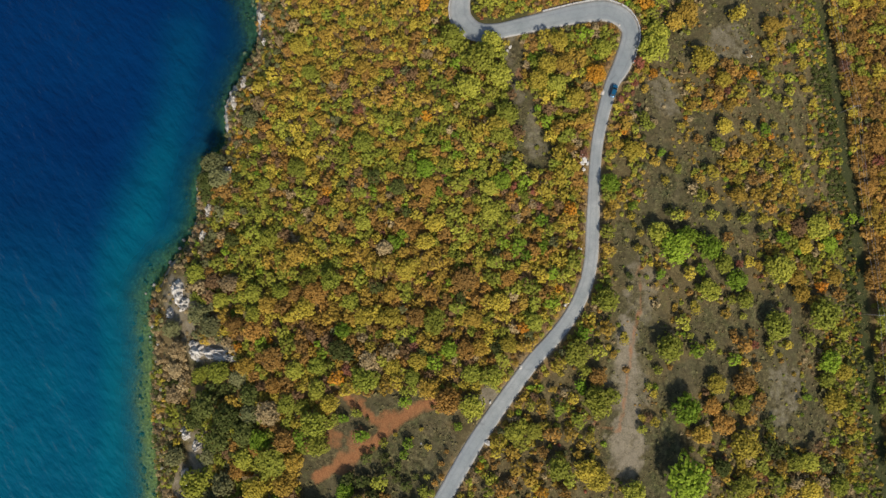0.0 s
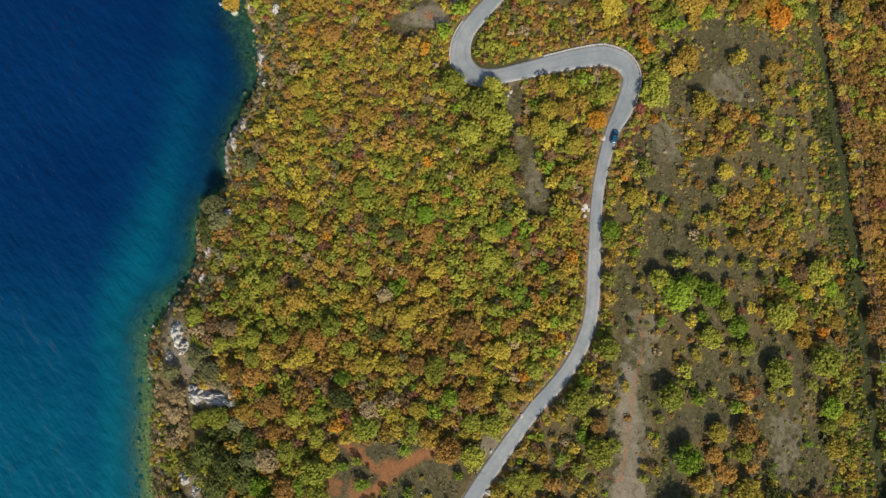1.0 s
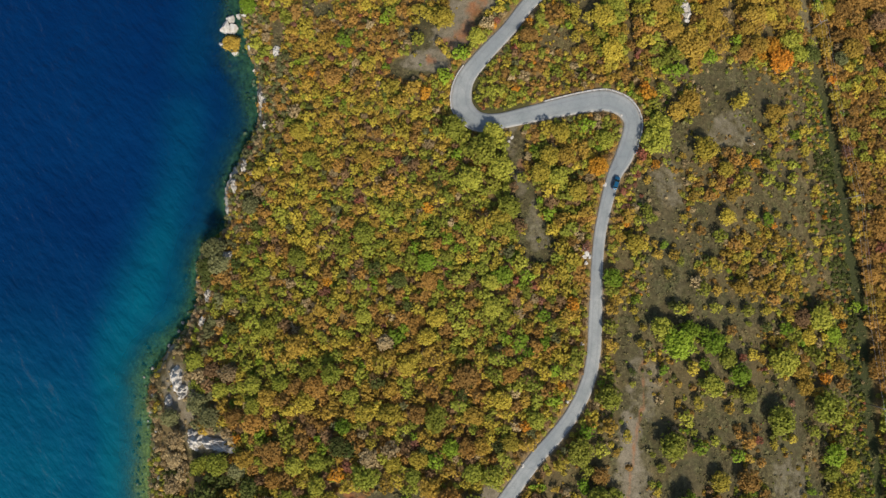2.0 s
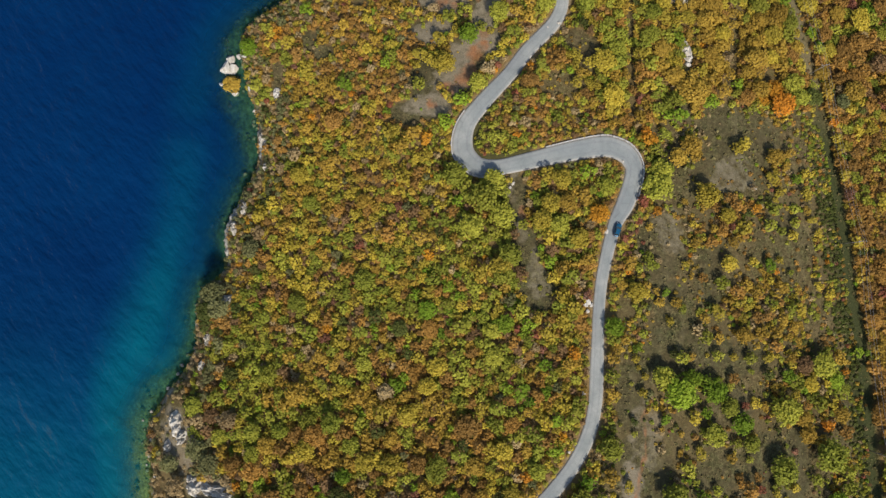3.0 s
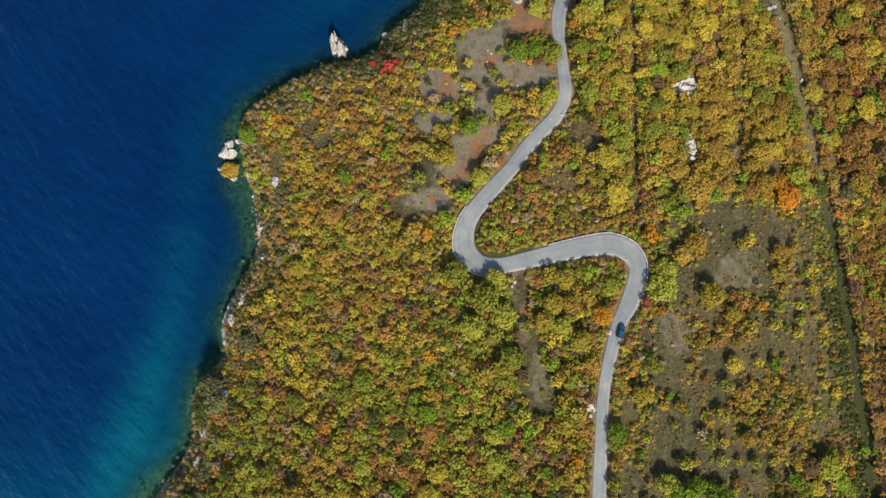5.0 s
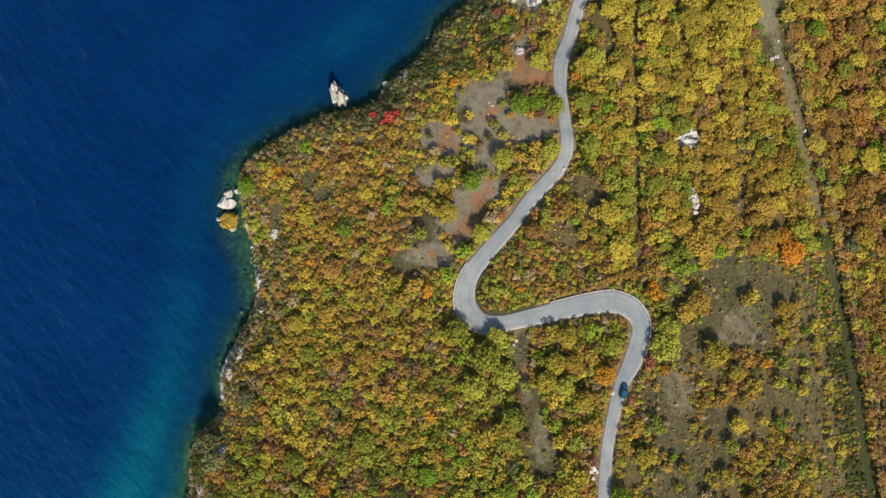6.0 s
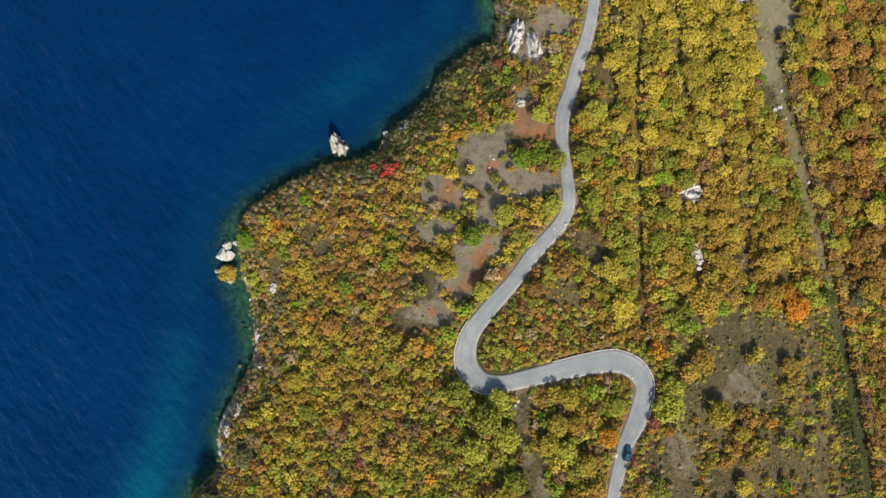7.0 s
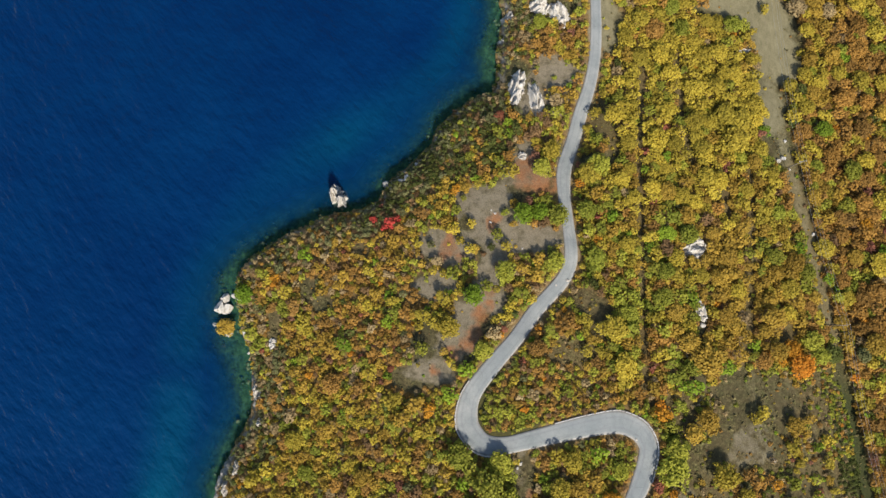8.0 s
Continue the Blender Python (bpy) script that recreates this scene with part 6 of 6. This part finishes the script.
def grow(count, seed):
    """Scatter plants that keep clear of one another and of the road. Returns rows of x, y, radius, kind, in the field or not."""
    g = np.random.default_rng(seed)
    x, y = g.uniform(-98, 180, count), g.uniform(-80, 256, count)
    d = inland(x, y)
    r_away, _, _ = off_road(x, y)
    inside = field(x, y)
    k = openness(x, y)
    sparse = k < 0.99
    south = 1 / (1 + np.exp(np.clip((y - 12) / 10, -30, 30)))
    north = 1 / (1 + np.exp(np.clip((72 - y) / 8, -30, 30))) * (x < 20)
    size = 1.12 + 0.32 * south - 0.22 * north + 0.42 * (x > 55) * (y > 108)
    thick = np.zeros(count, bool)
    for cx, cy, rx, ry in THICKETS:
        thick |= np.hypot((x - cx) / rx, (y - cy) / ry) + 0.25 * ripple(x, y, 3) < 1
    size = np.where(inside, np.where(thick, 0.95, 0.66), size)
    bend = (np.hypot((x - 33) / 25, (y - 98) / 9) < 1)
    size = np.where(bend, 0.85, size)
    size = np.where(sparse & ~thick, 0.5, size)
    size = size * np.where(sparse & ~thick, g.lognormal(-0.1, 0.5, count), g.lognormal(0, 0.34 + 0.08 * south, count))
    size = np.where(r_away < 4, np.minimum(size, 1.3), size)
    size = np.where(d < 10, np.minimum(size, 1.1), size)
    gap = np.min([off_line(x, y, line)[0] for line in TERRACES], 0)
    clump = ripple(x, y, 5.0, 2) + 0.7 * ripple(x, y, 2.2, 7)
    along, _, _ = off_line(x, y, SWATH_LINE)
    shrubby = (along > 1.5 + 0.4 * ripple(x, y, 4)) & (along < 9.0 + ripple(x, y, 5)) & (y < 100) & inside
    strip = along < 1.5 + 0.4 * ripple(x, y, 4)
    keep = g.uniform(0, 1, count) < np.where(sparse & ~shrubby & ~thick, k * 0.35, k)
    keep &= ~inside | thick | shrubby | (clump > np.where((y < 32) & (x < 96), 0.55, 0.12)) | (g.uniform(0, 1, count) < 0.12)
    keep &= ~strip | (g.uniform(0, 1, count) < np.where(y > 105, 0.55, 0.06))
    size = np.where(strip | (shrubby & ~thick), np.minimum(size, 0.8), size)
    keep &= (gap > 0.3 + 0.65 * size + 0.5 * ripple(x, y, 2.5, 1)) & (d > 0.4) & (r_away > 0.3 + size * 0.75)
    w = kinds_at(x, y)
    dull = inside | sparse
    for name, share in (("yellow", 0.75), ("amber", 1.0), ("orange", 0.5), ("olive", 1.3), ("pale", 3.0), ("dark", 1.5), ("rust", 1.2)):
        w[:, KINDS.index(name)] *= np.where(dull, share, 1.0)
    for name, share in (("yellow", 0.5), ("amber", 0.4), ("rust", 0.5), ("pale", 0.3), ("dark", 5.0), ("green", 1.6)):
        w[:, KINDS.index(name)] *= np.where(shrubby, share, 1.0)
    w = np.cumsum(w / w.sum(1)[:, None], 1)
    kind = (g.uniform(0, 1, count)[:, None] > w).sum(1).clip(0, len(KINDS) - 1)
    cells, rows = {}, []

    def put(px, py, pr):
        cells.setdefault((int(px // 5), int(py // 5)), []).append((px, py, pr))

    for px, py, pr in GROWN:
        put(px, py, pr)
    for px, py, pr, name in WOOD_CROWNS:
        put(px, py, pr * 0.8)
        rows.append((px, py, pr * 1.05, KINDS.index(name), False))
    order = np.nonzero(keep)[0]
    order = order[np.argsort(-size[order] + g.uniform(0, 0.9, len(order)))]
    for n in order:
        px, py, pr = x[n], y[n], size[n]
        ci, cj = int(px // 5), int(py // 5)
        ok = True
        for a in (-1, 0, 1):
            for b in (-1, 0, 1):
                for qx, qy, qr in cells.get((ci + a, cj + b), ()):
                    m = ((0.53 if pr < 2.2 else 0.64) + 0.07 * south[n] + 0.08 * (thick[n] and inside[n])) * (pr + qr)
                    if (px - qx) ** 2 + (py - qy) ** 2 < m * m:
                        ok = False
                        break
                if not ok:
                    break
            if not ok:
                break
        if ok:
            put(px, py, pr)
            rows.append((px, py, pr, kind[n], (inside[n] or sparse[n]) and not thick[n]))
    return rows


def joined(name, rows, seed, shapes_of, lift, label, category):
    """All plants of the rows as one object, each turned, scaled and toned on its own."""
    g = np.random.default_rng(seed)
    xs, ys = np.array([r[0] for r in rows]), np.array([r[1] for r in rows])
    zs = ground(xs, ys)
    verts, mats, tones = [], [], []
    for (x, y, r, kind, _), z in zip(rows, zs):
        shape = shapes_of(r, g)
        a = g.uniform(0, 6.28)
        c, s = math.cos(a), math.sin(a)
        q = shape @ np.array([[c, s, 0], [-s, c, 0], [0, 0, 1]])
        q = q * (r * g.uniform(0.88, 1.12), r * g.uniform(0.88, 1.12), r * g.uniform(0.7, 0.95) * (1.15 if y < 20 else 1.0)) + (x, y, z + lift + r * g.uniform(0.0, 0.4))
        verts.append(q.reshape(-1, 3))
        mats.append(np.full(len(shape), kind, np.int32))
        tones.append(np.full(len(shape) * 4, g.uniform(0, 1), np.float32))
    v = np.vstack(verts)
    me = quick_mesh(name, v, np.arange(len(v)).reshape(-1, 4))
    me.attributes.new("tone", "FLOAT", "POINT").data.foreach_set("value", np.concatenate(tones))
    for k in KINDS:
        me.materials.append(SPECIES[k])
    me.polygons.foreach_set("material_index", np.concatenate(mats))
    return tagged(new(name, me), label, category, kind="stuff")


PLANTS = grow(150000, 3)
PLANTS.sort(key=lambda p: -p[2])
low = [p for p in PLANTS if p[4]]
high = [p for p in PLANTS if not p[4]]


def shape_for(r, g):
    """Larger plants get finer crowns."""
    if r < 0.78:
        return SPRIGS[g.integers(6)]
    if r < 1.75:
        return BUSHES[g.integers(8)]
    return SMALL[g.integers(6)] if r < 3.0 else LARGE[g.integers(5)]


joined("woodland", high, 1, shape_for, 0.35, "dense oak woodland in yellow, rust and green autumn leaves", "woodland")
joined("scrub", low, 2, shape_for, 0.0, "low scattered bushes in autumn colours on dry grass", "scrub")


# ---- low growth on open ground ----
def tufts(count, seed):
    """Tufts of dry grass and seedling shrubs on the open ground, as one object."""
    g = np.random.default_rng(seed)
    x, y = g.uniform(-70, 165, count), g.uniform(-75, 250, count)
    away, _, _ = off_road(x, y)
    open_land = (openness(x, y) < 0.99) | field(x, y)
    ok = open_land & (inland(x, y) > 3) & (away > 0.5) & (red_soil(x, y, 9 + 0 * x) < 0.5) & (verge(x, y, 9 + 0 * x) + g.uniform(-0.3, 0.1, count) < 0.3) & (meadow(x, y, 0) + g.uniform(-0.6, 0.3, count) < 0.4) & (ripple(x, y, 4, 3) + g.uniform(-0.9, 0.9, count) > -0.1)
    x, y = x[ok], y[ok]
    z = ground(x, y)
    n = len(x)
    verts, tone = [], []
    base = np.stack([x, y, z], 1)
    r = g.lognormal(-1.25, 0.45, n)
    for k in range(4):
        a = g.uniform(0, 6.28, n)
        u = np.stack([np.cos(a), np.sin(a), 0 * a], 1) * r[:, None]
        s = np.stack([-np.sin(a), np.cos(a), 0 * a], 1) * (r * 0.45)[:, None]
        up = np.array([0, 0, 1.0]) * (r * g.uniform(0.5, 1.1, n))[:, None]
        verts.append(np.stack([base - s * 0.4, base + u * 0.6 - s + up, base + u + up * 0.7, base + u * 0.5 + s + up], 1))
        tone.append(np.repeat(g.uniform(0, 1, n), 4))
    v = np.concatenate(verts).reshape(-1, 3)
    me = quick_mesh("grass_tufts", v, np.arange(len(v)).reshape(-1, 4))
    me.attributes.new("tone", "FLOAT", "POINT").data.foreach_set("value", np.concatenate(tone).astype(np.float32))
    me.materials.append(GRASS)
    return tagged(new("grass_tufts", me), "tufts of dry yellowish grass on open ground", "grass", kind="stuff")


tufts(50000, 8)


def seabed_stones(count, seed):
    """Stones and boulders strewn over the shallow shelf, as one object."""
    g = np.random.default_rng(seed)
    x, y = g.uniform(-115, 30, count), g.uniform(-80, 250, count)
    d = inland(x, y)
    reach = 9 + 9 * np.exp(-((y - 116) / 24) ** 2) + 5 * np.exp(-((y - 180) / 20) ** 2)
    ok = (d < 0.5) & (d > -reach) & (ripple(x, y, 4, 1) + g.uniform(-1, 1, count) > 0.1 + 0.6 * (d < -8))
    x, y = x[ok], y[ok]
    z = ground(x, y)
    shape = np.array([(-1, -.8, 0), (1, -.7, 0), (.8, .9, 0), (-.9, .8, 0), (-.5, -.4, .8), (.6, -.4, .7), (.4, .5, .9), (-.5, .4, .75)])
    faces = np.array([(4, 5, 6, 7), (0, 1, 5, 4), (1, 2, 6, 5), (2, 3, 7, 6), (3, 0, 4, 7)])
    verts, quads = [], []
    for i, (px, py, pz) in enumerate(zip(x, y, z)):
        r = min(0.95, float(g.lognormal(-0.9 + 0.6 * math.exp(-((py - 116) / 18) ** 2), 0.5)))
        a = g.uniform(0, 6.28)
        c, s = math.cos(a), math.sin(a)
        q = (shape * g.uniform(0.75, 1.25, (8, 3))) @ np.array([[c, s, 0], [-s, c, 0], [0, 0, 1]]) * r + (px, py, pz - 0.1)
        verts.append(q)
        quads.append(faces + 8 * i)
    me = quick_mesh("seabed_stones", np.vstack(verts), np.vstack(quads))
    me.materials.append(WEEDY_STONE)
    return tagged(new("seabed_stones", me), "weedy green stones strewn over the shallow lake bed", "stones", kind="stuff")


seabed_stones(16000, 4)


# ---- low walls on the outside of the bends ----
def guard_wall(first, last, side, label):
    """Concrete blocks end to end along one side of the road."""
    i0 = int(np.argmin(np.hypot(ROAD[:, 0] - first[0], ROAD[:, 1] - first[1])))
    i1 = int(np.argmin(np.hypot(ROAD[:, 0] - last[0], ROAD[:, 1] - last[1])))
    p = ROAD[i0:i1]
    way = np.gradient(p[:, :2], axis=0)
    way /= np.linalg.norm(way, axis=1)[:, None]
    edge = p[:, :2] + np.stack([way[:, 1], -way[:, 0]], 1) * (side * (p[:, 3] / 2 + 0.12))[:, None]
    run = np.concatenate([[0], np.cumsum(np.linalg.norm(np.diff(edge, axis=0), axis=1))])
    wall = thing("guard_wall", Matrix(), label, "wall")
    bm = bmesh.new()
    box(bm, 1.88, 0.34, 0.75, 0, 0, 0.15, 0.04)
    me = bpy.data.meshes.new("block")
    bm.to_mesh(me)
    bm.free()
    me.materials.append(CONCRETE)
    g = random.Random(i0)
    at = 1.0
    while at < run[-1] - 1:
        x, y, z = (float(np.interp(at, run, c)) for c in (edge[:, 0], edge[:, 1], p[:, 2]))
        x2, y2 = (float(np.interp(at + 0.5, run, c)) for c in (edge[:, 0], edge[:, 1]))
        ob = new("block", me)
        ob.parent = wall
        ob.matrix_basis = Matrix.LocRotScale((x, y, z + g.uniform(-0.04, 0.02)), Euler((0, g.uniform(-0.015, 0.015), math.atan2(y2 - y, x2 - x))), (1, 1, g.uniform(0.92, 1.05)))
        at += 1.95
    return wall


guard_wall((60.6, 73.5), (33, 85.7), 1, "low whitish concrete guard wall round the bend")
guard_wall((17.5, 83), (14, 101.5), -1, "low whitish concrete guard wall round the bend")


# ---- the power line ----
def utility_pole(x, y, turn):
    ob = thing("utility_pole", pose(x, y, height(x, y), 0, 0, turn), "weathered wooden utility pole with a crossarm", "utility pole", "poles of the power line")
    part("post", tube(bmesh.new(), (0, 0, -0.8), (0, 0, 9.2), 0.16, 0.11, 10), POLE_WOOD, ob, smooth=True)
    part("crossarm", box(bmesh.new(), 2.6, 0.14, 0.16, 0, 0.12, 8.75, 0.02), POLE_WOOD, ob)
    for a in (-1, 1):
        part("brace", tube(bmesh.new(), (0, 0.1, 8.0), (0.8 * a, 0.1, 8.68), 0.03, 0.03, 6), STEEL, ob)
    for a in (-1.15, 0, 1.15):
        bm = bmesh.new()
        lift = 9.2 if a == 0 else 8.83
        tube(bm, (a, 0.12, lift), (a, 0.12, lift + 0.12), 0.03, 0.03, 8)
        tube(bm, (a, 0.12, lift + 0.1), (a, 0.12, lift + 0.2), 0.09, 0.06, 10)
        tube(bm, (a, 0.12, lift + 0.2), (a, 0.12, lift + 0.3), 0.075, 0.05, 10)
        part("insulator", bm, PORCELAIN, ob, "white porcelain insulator", True)
    return ob


POLES = [(143.5, -74), (138.6, -6), (135.4, 60), (128.6, 118), (120.2, 171), (115.4, 232)]
poles = []
for i, (x, y) in enumerate(POLES):
    x2, y2 = POLES[min(i + 1, len(POLES) - 1)]
    x1, y1 = POLES[max(i - 1, 0)]
    poles.append(utility_pole(x, y, math.degrees(math.atan2(y2 - y1, x2 - x1)) - 90))
bpy.context.view_layer.update()
for a, lift in ((-1.15, 9.1), (0, 9.5), (1.15, 9.1)):
    bm = bmesh.new()
    for p, q in zip(poles, poles[1:]):
        u, v = p.matrix_basis @ Vector((a, 0.12, lift)), q.matrix_basis @ Vector((a, 0.12, lift))
        last = u
        for k in range(1, 13):
            t = k / 12
            w = u.lerp(v, t) - Vector((0, 0, 1.3 * 4 * t * (1 - t)))
            tube(bm, last, w, 0.022, 0.022, 5)
            last = w
    me = bpy.data.meshes.new("power_cable")
    bm.to_mesh(me)
    bm.free()
    me.materials.append(CABLE)
    tagged(new("power_cable", me), "thin grey power cable sagging between wooden poles", "cable", "cables of the power line")


# ---- the car ----
def car(x, y, turn, slope):
    ob = thing("car", pose(x, y, 0, slope, 0, turn), "dark blue hatchback car driving on the road", "car")
    j = int(np.argmin(np.hypot(ROAD[:, 0] - x, ROAD[:, 1] - y)))
    ob.location.z = ROAD[j, 2] + 0.12
    # sections along the car: y, half width, sill, shoulder height
    bm = bmesh.new()
    rows = []
    for py, w, lo, hi in ((-2.12, 0.66, 0.42, 0.72), (-2.05, 0.78, 0.30, 0.90), (-1.5, 0.86, 0.24, 0.98), (-0.4, 0.88, 0.22, 0.95), (0.8, 0.88, 0.22, 0.93), (1.4, 0.85, 0.24, 0.86), (1.9, 0.76, 0.28, 0.76), (2.1, 0.58, 0.38, 0.62)):
        rows.append([bm.verts.new(c) for c in ((-w * 0.94, py, lo), (-w, py, (lo + hi) / 2), (-w * 0.93, py, hi - 0.04), (-w * 0.7, py, hi + 0.03), (0, py, hi + 0.06), (w * 0.7, py, hi + 0.03), (w * 0.93, py, hi - 0.04), (w, py, (lo + hi) / 2), (w * 0.94, py, lo))])
    for r1, r2 in zip(rows, rows[1:]):
        for k in range(8):
            bm.faces.new((r1[k], r1[k + 1], r2[k + 1], r2[k]))
        bm.faces.new((r1[8], r1[0], r2[0], r2[8]))
    bm.faces.new(rows[0])
    bm.faces.new(rows[-1][::-1])
    bmesh.ops.recalc_face_normals(bm, faces=bm.faces)
    body = part("body", bm, CAR_PAINT, ob, smooth=True)
    bm = bmesh.new()
    low = [bm.verts.new(c) for c in ((-0.76, -1.95, 0.93), (0.76, -1.95, 0.93), (0.76, 1.0, 0.93), (-0.76, 1.0, 0.93))]
    top = [bm.verts.new(c) for c in ((-0.6, -1.55, 1.44), (0.6, -1.55, 1.44), (0.58, 0.15, 1.46), (-0.58, 0.15, 1.46))]
    for k in range(4):
        bm.faces.new((low[k], low[(k + 1) % 4], top[(k + 1) % 4], top[k]))
    bm.faces.new(top)
    part("cabin_glass", bm, CAR_GLASS, ob, "dark tinted car windows")
    part("roof", box(bmesh.new(), 1.2, 1.72, 0.06, 0, -0.7, 1.47, 0.025), CAR_PAINT, ob)
    for a in (-1, 1):
        for foot, top_y, r in ((1.0, 0.15, 0.04), (-1.95, -1.55, 0.05), (-0.5, -0.6, 0.035)):
            part("pillar", tube(bmesh.new(), (0.745 * a, foot, 0.95), (0.595 * a, top_y, 1.465), r, r, 6), CAR_PAINT, ob)
        part("headlight", box(bmesh.new(), 0.3, 0.16, 0.12, 0.52 * a, 2.0, 0.63, 0.04), LAMP_GLASS, ob, "clear glass headlight")
        part("tail_light", box(bmesh.new(), 0.2, 0.1, 0.24, 0.62 * a, -2.07, 0.76, 0.03), RED_GLASS, ob, "red tail light")
        part("mirror", box(bmesh.new(), 0.2, 0.12, 0.14, 0.95 * a, 0.72, 0.98, 0.03), CAR_PAINT, ob)
        for py in (-1.3, 1.32):
            tyre = part("wheel", tube(bmesh.new(), (0.68 * a, py, 0.3), (0.88 * a, py, 0.3), 0.31, 0.31, 20), RUBBER, ob, "black rubber tyre", True)
            part("rim", tube(bmesh.new(), (0.8 * a, py, 0.3), (0.893 * a, py, 0.3), 0.2, 0.18, 12), STEEL, tyre, "grey steel rim")
    part("number_plate", box(bmesh.new(), 0.5, 0.03, 0.12, 0, -2.13, 0.58, 0.005), PORCELAIN, ob, "plain white plate")
    part("bumper", box(bmesh.new(), 1.5, 0.16, 0.16, 0, -2.08, 0.42, 0.05), CAR_PAINT, ob)
    return ob


near = int(np.argmin(np.hypot(ROAD[:, 0] - 56.2, ROAD[:, 1] - 63.2)))
heading = ROAD[near + 2] - ROAD[near - 2]
car(56.4, 63.2, math.degrees(math.atan2(heading[1], heading[0])) - 90, math.degrees(math.atan2(heading[2], math.hypot(heading[0], heading[1]))))
